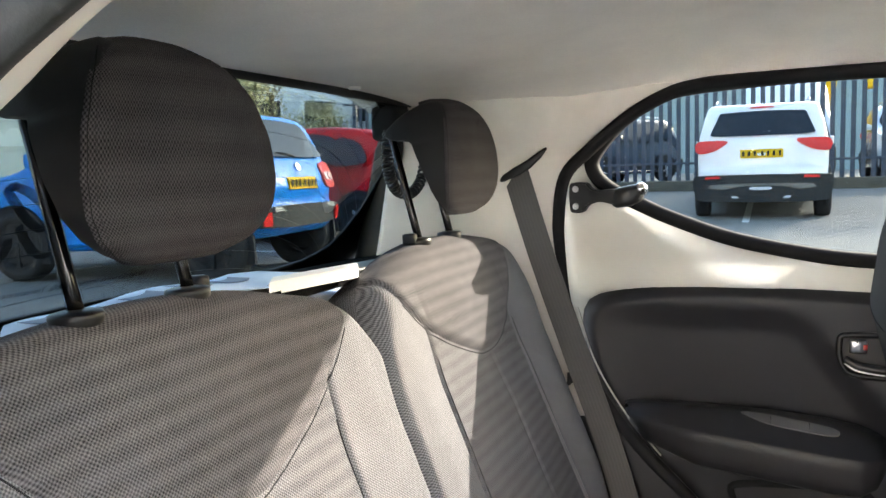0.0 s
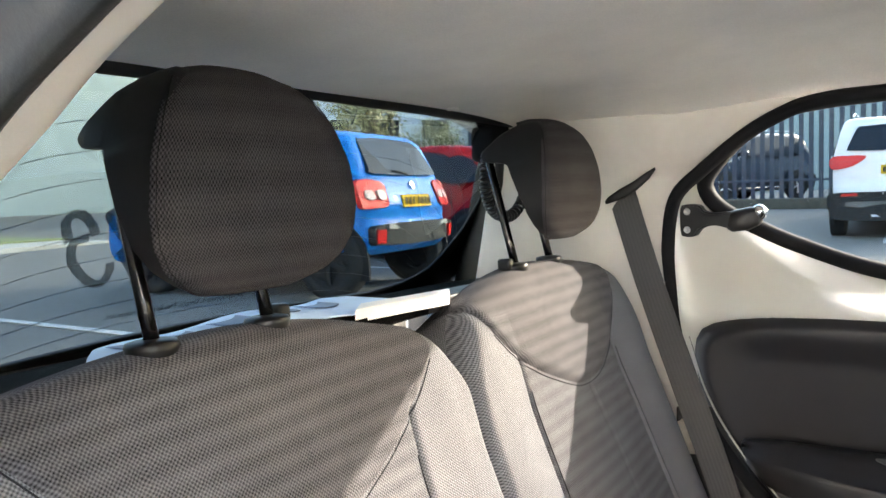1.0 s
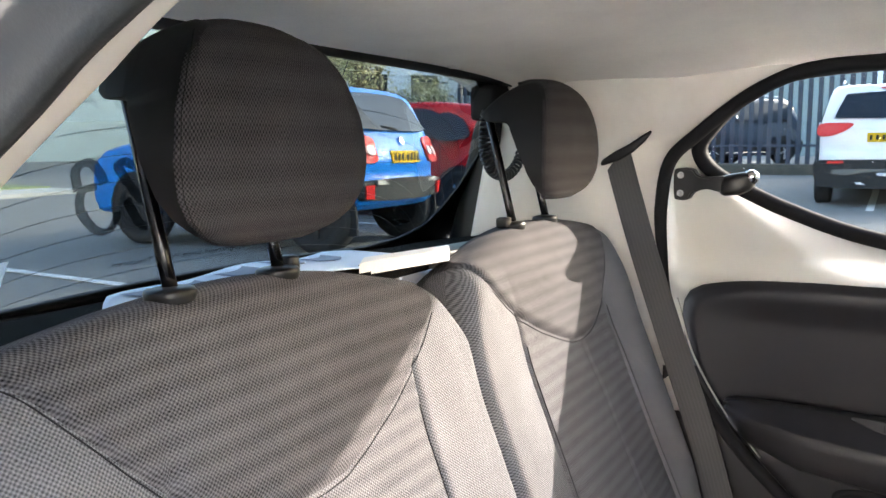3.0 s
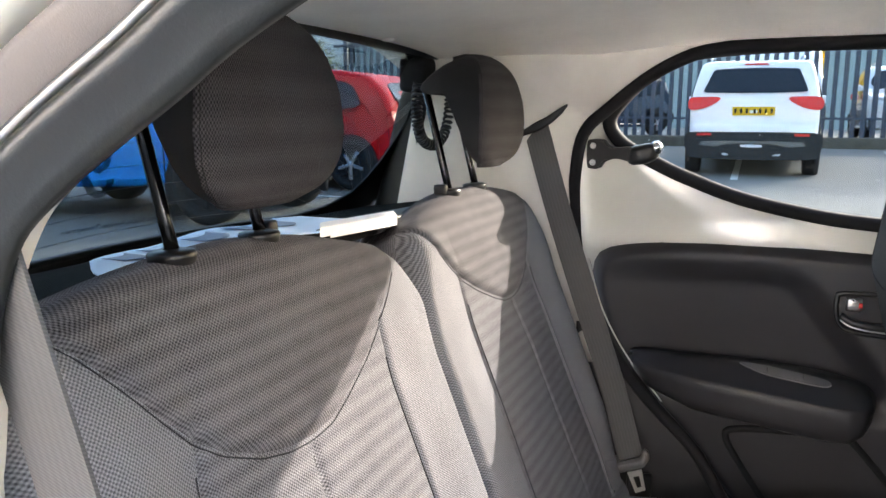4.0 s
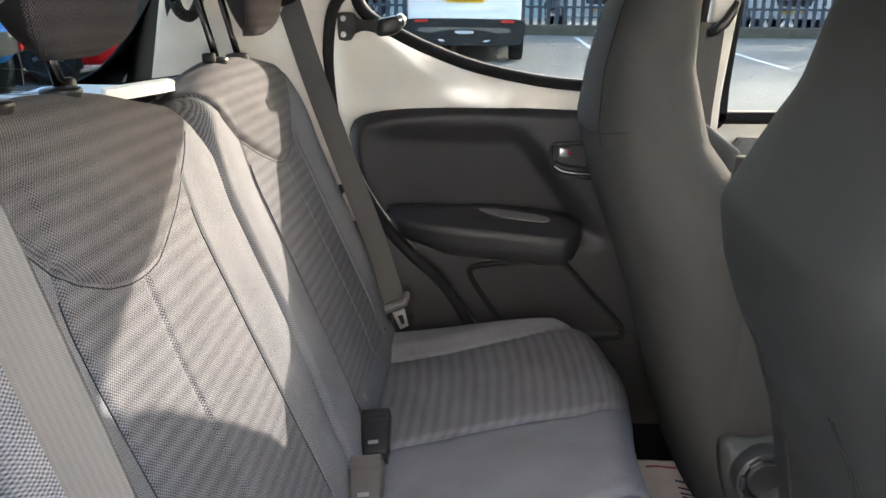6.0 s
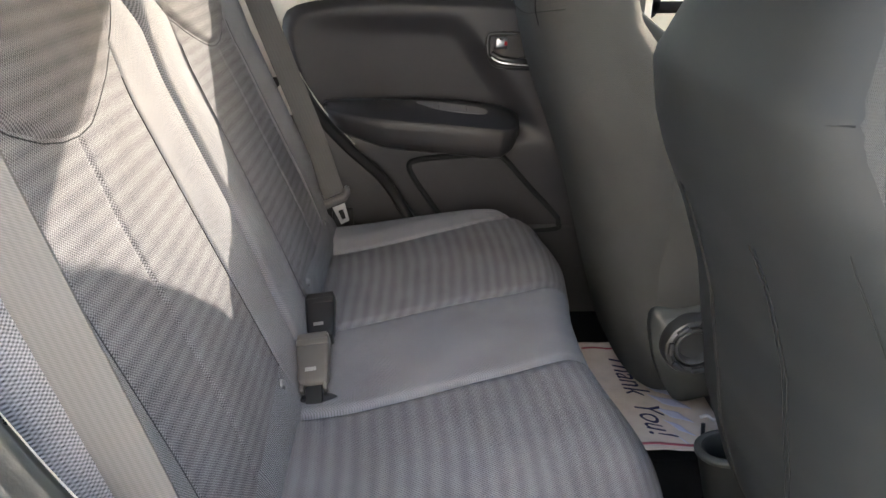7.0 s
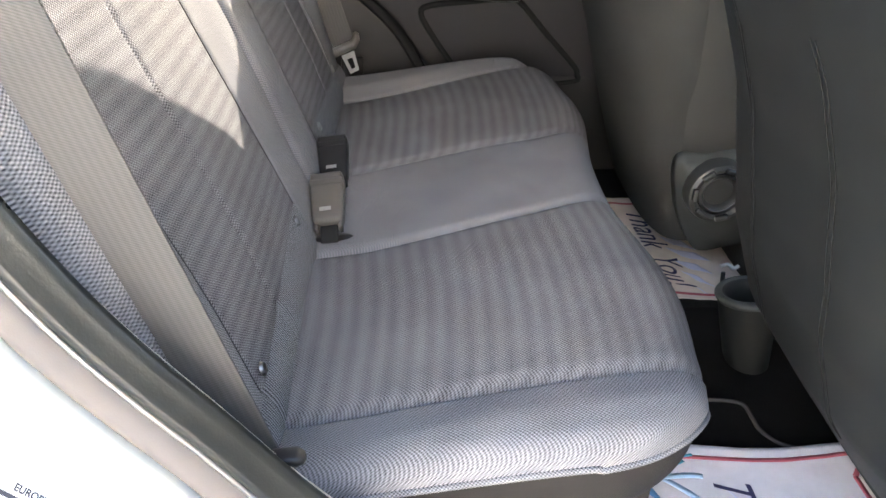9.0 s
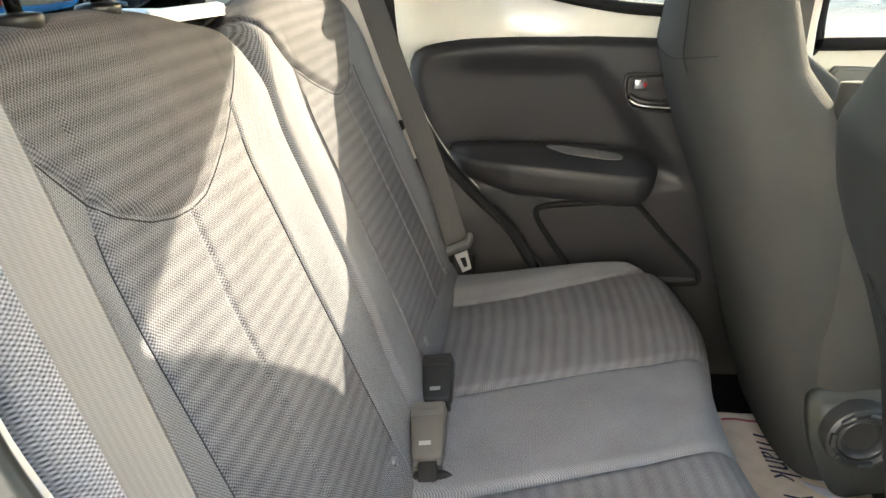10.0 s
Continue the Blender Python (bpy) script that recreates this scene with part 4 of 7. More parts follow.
def back_n(l, s):
    n = 0.010
    n += 0.010 * smooth(-0.160, -0.245, l) * smooth(0.0, 0.18, s)
    n += 0.020 * smooth(0.140, 0.220, l) * smooth(0.62, 0.42, s) * smooth(-0.02, 0.15, s)
    n += 0.006 * math.cos(l * 8) * smooth(0.0, 0.1, s)
    n += 0.008 * smooth(0.40, 0.50, s) * (1 - smooth(0.52, 0.60, s))
    for c in (seam_in(s), seam_out(s)):
        n -= 0.004 * math.exp(-((l - c) / 0.0035) ** 2) * smooth(0.56, 0.48, s)
    n -= 0.0045 * math.exp(-((l - seam_mid(s)) / 0.0032) ** 2) * smooth(0.425, 0.40, s)
    n -= roll(l - L_IN, 0.016) * 1.0 + roll(L_OUT - l, 0.040) * 1.1
    n -= roll(top_s(l) - s, 0.040)
    return n


def back_strip(la, lb, sgn, nu, s_lo=-0.05, lift=0.0):
    """A part of the back between two seam lines, carried over the top and behind."""
    def fn(u, v):
        if v < 0.90:
            w = v / 0.90
            l0 = la(0.3) + (lb(0.3) - la(0.3)) * u
            s = s_lo + (top_s(l0) - s_lo) * w
            l = la(s) + (lb(s) - la(s)) * u
            s = s_lo + (top_s(l) - s_lo) * w
            return back(sgn * (0.29 + l), s, back_n(l, s) + lift)
        w = (v - 0.90) / 0.10
        l = la(0.6) + (lb(0.6) - la(0.6)) * u
        n0 = back_n(l, top_s(l))
        return back(sgn * (0.29 + l), top_s(l) - 0.02 * w * w, n0 + (-0.11 - n0) * w)

    def cloth(u, v):
        l = la(0.3) + (lb(0.3) - la(0.3)) * u
        s = s_lo + (top_s(l) - s_lo) * min(1.0, v / 0.90)
        l = la(s) + (lb(s) - la(s)) * u
        return (l, s_lo + (top_s(l) - s_lo) * min(1.0, v / 0.90) + max(0.0, v - 0.90) * 1.2)
    bm = surf(fn, nu, 120, uv=cloth)
    if sgn < 0:
        bmesh.ops.reverse_faces(bm, faces=bm.faces[:])
    return bm


def bib(sgn):
    def fn(u, v):
        d = (u * 2 - 1) * 0.236
        l = d + 0.005
        hi = top_s(l)
        lo = min(bib_low(d), hi - 0.006)
        if v < 0.85:
            w = v / 0.85
            s = lo + (hi - lo) * w
            rim = min((s - lo) / 0.018, (0.236 - abs(d)) / 0.012, 1.0)
            lift = -0.004 + 0.0105 * math.sin(max(0.0, rim) * math.pi / 2)
            return back(sgn * (0.29 + l), s, back_n(l, s) + lift)
        w = (v - 0.85) / 0.15
        swell = -0.004 + 0.0105 * math.sin(min(1.0, (0.236 - abs(d)) / 0.012) * math.pi / 2)
        n0 = back_n(l, hi) + swell
        return back(sgn * (0.29 + l), hi + 0.6 * swell * min(1.0, 8 * w) - 0.02 * w * w, n0 + (-0.09 - n0) * w)

    def cloth(u, v):
        d = (u * 2 - 1) * 0.236
        hi = top_s(d + 0.005)
        lo = min(bib_low(d), hi - 0.006)
        return (d, lo + (hi - lo) * min(1.0, v / 0.85) + max(0.0, v - 0.85) * 0.7)
    bm = surf(fn, 80, 60, uv=cloth)
    if sgn < 0:
        bmesh.ops.reverse_faces(bm, faces=bm.faces[:])
    return bm


def stitch_line(points, parent, r=0.0012, material=None):
    part("stitching", tube(points, r, 5), material or THREAD, parent)


def head_w(z):
    return interp(z, [(1.086, 0.036), (1.090, 0.054), (1.098, 0.074), (1.110, 0.091), (1.127, 0.102), (1.150, 0.1055), (1.185, 0.1005), (1.215, 0.088), (1.236, 0.074), (1.247, 0.062), (1.254, 0.048), (1.258, 0.040)])


def headrest(cx, parent):
    """Padded front in cloth, black wedge behind, two posts in collars."""
    h = part("headrest", bmesh.new(), VINYL, parent, "headrest with a dark woven face and a black wedge behind")
    h.location = (0, 0.022, 0.006)
    bm = bmesh.new()
    prof = spline([(0, -0.192, 1.088), (0, -0.176, 1.105), (0, -0.168, 1.14), (0, -0.170, 1.19), (0, -0.182, 1.232), (0, -0.205, 1.254), (0, -0.235, 1.258)], 40)

    def front(u, v):
        p = prof[min(40, int(round(v * 40)))]
        a = u * 2 - 1
        w = head_w(p.z)
        x = w * (a + 0.18 * math.sin(a * math.pi) / math.pi)
        fall = 0.009 * abs(a) ** 7 + 0.005 * a * a
        return Vector((cx + x, p.y - fall, p.z - 0.006 * abs(a) ** 3 * smooth(1.2, 1.26, p.z)))
    part("pad", surf(front, 44, 40, uv=lambda u, v: (0.22 * u, 0.19 * v), thick=-0.006), CLOTH_HEAD, h, "dark woven cloth face")
    # wedge: side profile carried across, narrower at the tail
    outline = [(-0.196, 1.092), (-0.186, 1.11), (-0.180, 1.15), (-0.184, 1.20), (-0.196, 1.237), (-0.215, 1.252), (-0.234, 1.248), (-0.258, 1.235), (-0.278, 1.217),
               (-0.284, 1.204), (-0.272, 1.196), (-0.252, 1.195), (-0.238, 1.190), (-0.227, 1.170), (-0.211, 1.138), (-0.202, 1.11)]
    outline = closed_spline(outline, 56)
    lay = [(-1.0, 0.005), (-0.985, 0.0018), (-0.95, 0.0), (-0.4, 0.0), (0, 0.0), (0.4, 0.0), (0.95, 0.0), (0.985, 0.0018), (1.0, 0.005)]
    cy, cz = -0.235, 1.20
    rings = []
    for f, sh in lay:
        r = []
        for y, z in outline:
            d = math.hypot(y - cy, z - cz)
            y2, z2 = y - (y - cy) / max(d, 1e-3) * sh, z - (z - cz) / max(d, 1e-3) * sh
            w = head_w(z2) * 0.985 if y2 > -0.24 else head_w(z2) * (0.985 - 0.06 * smooth(-0.24, -0.285, y2))
            r.append(bm.verts.new((cx + f * w, y2, z2)))
        rings.append(r)
    for a, b in zip(rings, rings[1:]):
        for k in range(56):
            bm.faces.new((a[k], a[(k + 1) % 56], b[(k + 1) % 56], b[k]))
    bm.faces.new(rings[0])
    bm.faces.new(rings[-1][::-1])
    bmesh.ops.recalc_face_normals(bm, faces=bm.faces[:])
    bmesh.ops.triangulate(bm, faces=[q for q in bm.faces if len(q.verts) > 4])
    bm.to_mesh(h.data)
    bm.free()
    sharp(h, 50)
    h.data.polygons.foreach_set("use_smooth", [True] * len(h.data.polygons))
    for sg in (-1, 1):
        seam = [Vector((cx + sg * head_w(p.z) * 0.965, p.y - 0.0118, p.z)) for p in prof[3:30]]
        stitch_line(seam, h, 0.0006, FRONT_THREAD)
        row = [Vector((cx + sg * head_w(p.z) * 0.925, p.y - 0.0091, p.z)) for p in prof[3:30]]
        for a, b in zip(row, row[1:]):
            stitch_line([a.lerp(b, 0.1), a.lerp(b, 0.65)], h, 0.0007)
        px = cx + sg * 0.059
        foot, head = back(px, 0.590, -0.002), Vector((px, -0.262, 1.208))
        part("post", tube([foot.lerp(head, t) for t in (0.0, 0.3, 0.6, 1.0)], 0.0058, 14), POST, parent, "dark chrome post")
        m = Matrix.Translation(back(px, 0.602, -0.002)) @ Vector((0, -0.06, 1)).to_track_quat('Z', 'Y').to_matrix().to_4x4()
        part("collar", lathe([(0.018, -0.010), (0.0195, -0.003), (0.0198, 0.0005), (0.0185, 0.003), (0.012, 0.0045), (0.0065, 0.005)], 28, m), COLLAR, parent, "black plastic collar")
        if (sg > 0) == (cx < 0):
            part("release_button", block(0.014, 0.02, 0.016, 0.004, m @ pose(0.018 if cx < 0 else -0.018, -0.004, 0.004)), BLACK, parent)
    return h


def seat_back(sgn, label):
    t = thing("bench_seat", label, "car seat", "rear seats")
    part("bolster_inner", back_strip(lambda s: L_IN, seam_in, sgn, 34), CLOTH_GREY, t, "grey woven cloth bolster")
    part("insert", back_strip(seam_in, seam_out, sgn, 72), CLOTH_DARK, t, "dark cloth with faint cross bands")
    part("bolster_outer", back_strip(seam_out, lambda s: L_OUT, sgn, 34), CLOTH_GREY, t, "grey woven cloth bolster")
    part("shoulder_panel", bib(sgn), CLOTH_BIB, t, "dark banded shield-shaped panel")
    edge = [-0.225 + 0.45 * k / 60 for k in range(61)]
    part("piping", tube([back(sgn * (0.295 + d), min(bib_low(d), top_s(d + 0.005) - 0.006), back_n(d + 0.005, min(bib_low(d), top_s(d + 0.005) - 0.006)) + 0.0002) for d in edge], 0.0007, 6), PIPING, t, "dark sewn edge")
    part("shell", slab([(l, s) for l, s in [(L_IN, -0.05), (L_IN, 0.50), (-0.23, 0.54), (-0.1, 0.59), (0.1, 0.595), (L_OUT - 0.01, 0.55), (L_OUT, 0.50), (L_OUT, -0.05)]],
                       lambda p, d: back(sgn * (0.29 + p[0] * 0.985), p[1] * 0.99, -0.038 - d), 0.075), VINYL, t, smooth=False)
    for c in (seam_in, seam_out):
        stitch_line([back(sgn * (0.29 + c(s) + 0.006), s, back_n(c(s) + 0.006, s) + 0.0004) for s in [0.0 + 0.44 * k / 50 for k in range(51)]], t, 0.0007)
    stitch_line([back(sgn * (0.29 + seam_mid(s) + 0.001), s, back_n(seam_mid(s), s) + 0.0006) for s in [0.02 + 0.39 * k / 50 for k in range(51)]], t, 0.0007, FRONT_THREAD)
    for l, z in ((-0.135, 0), (0.152, 0)):
        m = Matrix.Translation(back(sgn * (0.29 + l), 0.013, back_n(l, 0.013) + 0.006)) @ OUT_BACK.to_track_quat('Z', 'Y').to_matrix().to_4x4()
        b = part("anchor_button", lathe([(0, 0.0015), (0.003, 0.001), (0.0042, 0.003), (0.0062, 0.0022), (0.0072, -0.001)], 18, m), BUTTON, t, "round dark chrome button")
    lower = surf(lambda u, v: (lambda l, s: back(sgn * (0.29 + l), s, back_n(l, s) + 0.002 + 0.004 * math.sin(math.pi * v)))(seam_in(0.0) + 0.01 + (L_OUT - 0.02 - seam_in(0.0)) * u, -0.05 + (0.075 - 0.035 * u) * v), 60, 10, uv=lambda u, v: (0.45 * u, 0.08 * v))
    if sgn > 0:
        bmesh.ops.reverse_faces(lower, faces=lower.faces[:])
    part("lower_edge", lower, CLOTH_RIB, t, "ribbed grey cloth edge")
    headrest(0.302 if sgn > 0 else -0.298, t)
    return t


seat_back(1, "grey and black cloth rear seat back, partly sunlit")
seat_back(-1, "grey and black cloth rear seat back beside the closed door")

# cushion
def front_y(x):
    a = abs(x)
    y = 0.450 + 0.026 * math.exp(-((a - 0.28) / 0.14) ** 2)
    k = min(1.0, max(0.0, (a - 0.418) / 0.130))
    return y - 0.130 * (1 - math.sqrt(max(0.0, 1 - k * k)))


CX = 0.548


def near_mid(y):
    return interp(y, [(0.0, 0.150), (0.10, 0.147), (0.20, 0.130), (0.32, 0.103), (0.47, 0.050)])


def far_mid(y):
    return interp(y, [(0.0, -0.085), (0.06, -0.090), (0.20, -0.115), (0.36, -0.142), (0.47, -0.190)])


def near_out(y):
    return interp(y, [(0.0, 0.462), (0.15, 0.450), (0.32, 0.440), (0.47, 0.430)])


def far_out(y):
    return interp(y, [(0.0, -0.402), (0.16, -0.430), (0.28, -0.462), (0.44, -0.515)])


def cush_z(x, y):
    a = abs(x)
    z = 0.458 + 0.048 * smooth(-0.05, 0.40, y)
    o = near_out(y) if x > 0 else -far_out(y)
    m = near_mid(y) if x > 0 else -far_mid(y)
    z += 0.012 * smooth(o, o + 0.06, a)
    z += 0.007 * math.sin(max(0.0, min(1.0, (a - m) / (o - m))) * math.pi)
    for c in (m, o):
        z -= 0.008 * math.exp(-((a - c) / 0.006) ** 2)
    p, q = roll(CX - a, 0.030) * 0.8, roll(front_y(x) - y, 0.055 - 0.030 * smooth(0.38, 0.53, a))
    z -= (p ** 8 + q ** 8) ** 0.125
    return z


def cush_strip(fa, fb, nu):
    def fn(u, v):
        if v < 0.8:
            w = v / 0.8
            x = fa(0.2) + (fb(0.2) - fa(0.2)) * u
            y = -0.03 + (front_y(x) + 0.03) * w
            x = fa(y) + (fb(y) - fa(y)) * u
            y = -0.03 + (front_y(x) + 0.03) * w
            return Vector((x, y, cush_z(x, y)))
        w = (v - 0.8) / 0.2
        x = fa(0.45) + (fb(0.45) - fa(0.45)) * u
        y = front_y(x)
        z = cush_z(x, y)
        return Vector((x, y - 0.004 * w * w, z - 0.018 * w * (1 - 0.8 * smooth(0.40, CX, abs(x)))))
    return surf(fn, nu, 90, uv=lambda u, v: (lambda p: (p.x, p.y - p.z))(fn(u, v)))


bench = thing("rear_seat_cushion", "grey and black cloth rear bench cushion", "car seat cushion")
part("bolster_near", cush_strip(near_out, lambda y: CX, 48), CLOTH_GREY, bench, "grey woven cloth edge")
part("insert", cush_strip(near_mid, near_out, 50), CLOTH_DARK, bench, "dark cloth with fine cross bands")
part("centre_panel", cush_strip(far_mid, near_mid, 36), CLOTH_GREY, bench, "plain grey woven cloth")
part("insert", cush_strip(far_out, far_mid, 50), CLOTH_DARK, bench, "dark cloth with fine cross bands")
part("bolster_far", cush_strip(lambda y: -CX, far_out, 48), CLOTH_GREY, bench, "grey woven cloth edge")



def outline(u):
    """A point of the cushion's plan edge and the way out of it, along one side, round the front and back along the other."""
    if u < 0.2 or u > 0.8:
        sg, w = (-1, u / 0.2) if u < 0.2 else (1, (1 - u) / 0.2)
        return sg * CX, -0.03 + (front_y(CX) + 0.03) * w, Vector((sg, 0, 0))
    x = CX * math.sin(((u - 0.2) / 0.6 * 2 - 1) * math.pi / 2)
    lo, hi = max(-CX, x - 0.002), min(CX, x + 0.002)
    return x, front_y(x), Vector((front_y(lo) - front_y(hi), hi - lo, 0)).normalized()


def skirt(top, deep, inset, tuck):
    def fn(u, v):
        x, y, out = outline(u)
        z = cush_z(x, y) - (0.012 - 0.013 * smooth(0.40, CX, abs(x)) if 0.2 < u < 0.8 else -0.001)
        return Vector((x, y, z - top - deep * v)) - out * (inset + tuck * v * v * v)
    return surf(fn, 200, 12, thick=0.004)


part("skirt", skirt(0.003, 0.098, 0.006, 0.026), SKIRT, bench, "dark lower skirt")
part("base", skirt(0.085, 0.24, 0.036, 0.01), BASE_FELT, bench, "taupe felt-covered base")
hem = []
for k in range(241):
    hx, hy, _ = outline(k / 240)
    hem.append(Vector((hx, hy, cush_z(hx, hy) - 0.0035 - (0.009 - 0.0085 * smooth(0.40, CX, abs(hx)) if 0.2 < k / 240 < 0.8 else 0.0005))))
part("hem", tube(hem, 0.0034, 8), CLOTH_GREY, bench, "grey rolled cloth hem")
part("underside", block(0.90, 0.30, 0.12, 0.02, pose(0, 0.20, 0.33)), VINYL, bench)

# belts and buckles
def ring_plate(outer, inner, x, thick):
    """A flat plate with a hole, standing in a plane of constant x."""
    bm = bmesh.new()
    n = len(outer)
    front = [[bm.verts.new((x, *p)) for p in loop] for loop in (outer, inner)]
    rear = [[bm.verts.new((x - thick, *p)) for p in loop] for loop in (outer, inner)]
    for k in range(n):
        m = (k + 1) % n
        bm.faces.new((front[0][k], front[0][m], front[1][m], front[1][k]))
        bm.faces.new((rear[0][m], rear[0][k], rear[1][k], rear[1][m]))
        for lp in (0, 1):
            bm.faces.new((front[lp][k], front[lp][m], rear[lp][m], rear[lp][k]))
    bmesh.ops.recalc_face_normals(bm, faces=bm.faces[:])
    return bm


def rear_belt(sgn):
    x = sgn * 0.572
    t = thing("rear_seat_belt", "dark woven seat belt pulled down beside the seat", "seat belt", "rear seat belts")
    path = spline([(0.606, -0.152, 1.23), (0.597, -0.120, 1.10), (0.5845, -0.0705, 0.90), (0.572, -0.021, 0.70), (0.564, 0.014, 0.56), (0.566, 0.024, 0.522)] if sgn > 0 else [(x + sgn * 0.030, -0.205, 1.205), (x + sgn * 0.004, -0.182, 1.150), (x, -0.135, 1.00), (x, -0.077, 0.832), (x, -0.020, 0.67), (x - sgn * 0.004, 0.016, 0.552), (x - sgn * 0.004, 0.024, 0.522)], 40)
    part("webbing", strap(path, 0.047, 0.0022, lambda i: Vector((0.12 * sgn, 1, 0.2))), WEBBING, t, "ribbed dark grey webbing", smooth=False)
    if sgn < 0:
        grip = [(-0.011, 0.521), (-0.006, 0.536), (-0.001, 0.536), (0.003, 0.526), (0.041, 0.542), (0.045, 0.555), (0.050, 0.559), (0.056, 0.555), (0.058, 0.541), (0.050, 0.527), (0.006, 0.507), (-0.004, 0.510)]
        part("tongue_grip", slab(grip, lambda p, d: Vector((-0.540 - d, p[0], p[1])), 0.016, 0.003), KNOB_GREY, t, "grey plastic tongue grip")
        part("tongue", ring_plate([(0.020, 0.511), (0.046, 0.522), (0.055, 0.482), (0.037, 0.473)], [(0.031, 0.504), (0.042, 0.508), (0.048, 0.487), (0.040, 0.483)], -0.543, 0.003), STEEL, t, "bright steel tongue", smooth=False)
        part("anchor_tail", block(0.05, 0.05, 0.012, 0.006, Matrix.Translation((x + 0.004, 0.040, 0.475)) @ pose(0, 0, 0, 0, 90, 30)), BLACK, t)
        slot = [((x + 0.002, -0.214, 1.134), 0.002), ((x + 0.008, -0.200, 1.142), 0.006), ((x + 0.010, -0.178, 1.152), 0.009), ((x + 0.008, -0.155, 1.165), 0.008), ((x + 0.005, -0.135, 1.181), 0.006), ((x + 0.004, -0.122, 1.193), 0.002)]
        part("slot_bezel", lofted([(c, 0.005 if h > 0.003 else 0.002, h, X, Vector((0, -0.5, 0.86))) for c, h in slot], 16, 2.4), BLACK, t, "black belt slot surround")
    else:
        part("anchor_lever", lofted([((0.580, 0.018, 0.541), 0.004, 0.003, X, Z), ((0.580, 0.030, 0.5425), 0.006, 0.0035, X, Z), ((0.580, 0.048, 0.544), 0.008, 0.0045, X, Z), ((0.580, 0.060, 0.544), 0.009, 0.0055, X, Z), ((0.580, 0.066, 0.543), 0.006, 0.004, X, Z), ((0.580, 0.068, 0.543), 0.002, 0.0015, X, Z)], 16), BLACK, t, "black plastic belt anchor cover")
    return t


rear_belt(-1)
rear_belt(1)


STALK_WEB = plastic("dark_stalk_webbing", (0.016, 0.0155, 0.015), 0.7, 900.0, 0.4, 0.2)


def buckle(x, y, z, material, label):
    """A buckle that lies on the bench, its mouth away from the open door, its stalk towards it."""
    t = thing("belt_buckle", label, "belt buckle", "rear belt buckles")
    along, wide = Vector((-0.895, -0.07, 0.44)).normalized(), Vector((0.05, 1.0, 0.10)).normalized()
    face = wide.cross(along).normalized()
    if face.z < 0:
        face = -face
    wide = along.cross(face).normalized() * -1
    t.matrix_basis = Matrix(((wide.x, face.x, along.x, x), (wide.y, face.y, along.y, y), (wide.z, face.z, along.z, z), (0, 0, 0, 1)))
    part("body", lofted([((0, 0, -0.040), 0.019, 0.008, X, Y), ((0, 0, -0.032), 0.0215, 0.0115, X, Y), ((0, 0, 0.010), 0.0235, 0.013, X, Y), ((0, 0, 0.034), 0.0245, 0.0135, X, Y), ((0, 0, 0.042), 0.0225, 0.0115, X, Y), ((0, 0, 0.044), 0.018, 0.008, X, Y)], 32, 6.0), material, t)
    part("release", block(0.044, 0.004, 0.009, 0.0018, pose(0, 0.0115, 0.0375)), material, t)
    part("label_patch", block(0.016, 0.0008, 0.006, 0, pose(0.002, 0.0132, -0.020)), plain("pale_print", (0.24, 0.23, 0.22), 0.6), t, "small pale printed patch", smooth=False)
    for k in (-1, 1):
        part("fork", block(0.006, 0.014, 0.016, 0.002, pose(k * 0.0165, 0, -0.042)), material, t)
    part("top_cap", block(0.046, 0.003, 0.010, 0.0012, pose(0, 0.0125, 0.026)), material, t)
    part("stalk", block(0.024, 0.006, 0.044, 0.002, pose(0, -0.003, -0.052)), STALK_WEB, t, "dark webbing stalk")
    part("stalk_slot", lofted([((0, -0.010, -0.078), 0.020, 0.004, X, Y), ((0, -0.007, -0.070), 0.032, 0.006, X, Y), ((0, -0.008, -0.058), 0.034, 0.005, X, Y), ((0, -0.010, -0.050), 0.024, 0.003, X, Y)], 20, 2.6), BLACK, t, "black slot surround")
    return t


buckle(0.060, 0.040, 0.494, BUCKLE_GREY, "warm grey plastic buckle lying on the bench")
buckle(-0.083, 0.037, 0.489, BLACK, "black plastic buckle lying on the bench")

# ---- front seats ----
REAR_P = [(0.30, 0.590), (0.44, 0.545), (0.615, 0.495), (0.74, 0.445), (0.86, 0.397), (0.96, 0.371), (1.05, 0.380), (1.145, 0.403), (1.20, 0.430), (1.24, 0.452), (1.263, 0.470), (1.275, 0.486), (1.282, 0.508)]
FRONT_P = [(0.30, 0.72), (0.44, 0.72), (0.60, 0.70), (0.74, 0.685), (0.84, 0.640), (0.944, 0.560), (1.056, 0.534), (1.15, 0.535), (1.20, 0.543), (1.24, 0.545), (1.263, 0.540), (1.275, 0.534), (1.282, 0.516)]
WIDE_P = [(0.30, 0.20), (0.44, 0.225), (0.62, 0.238), (0.80, 0.242), (0.90, 0.225), (0.98, 0.185), (1.06, 0.150), (1.15, 0.137), (1.21, 0.130), (1.245, 0.114), (1.265, 0.094), (1.276, 0.072), (1.282, 0.035)]


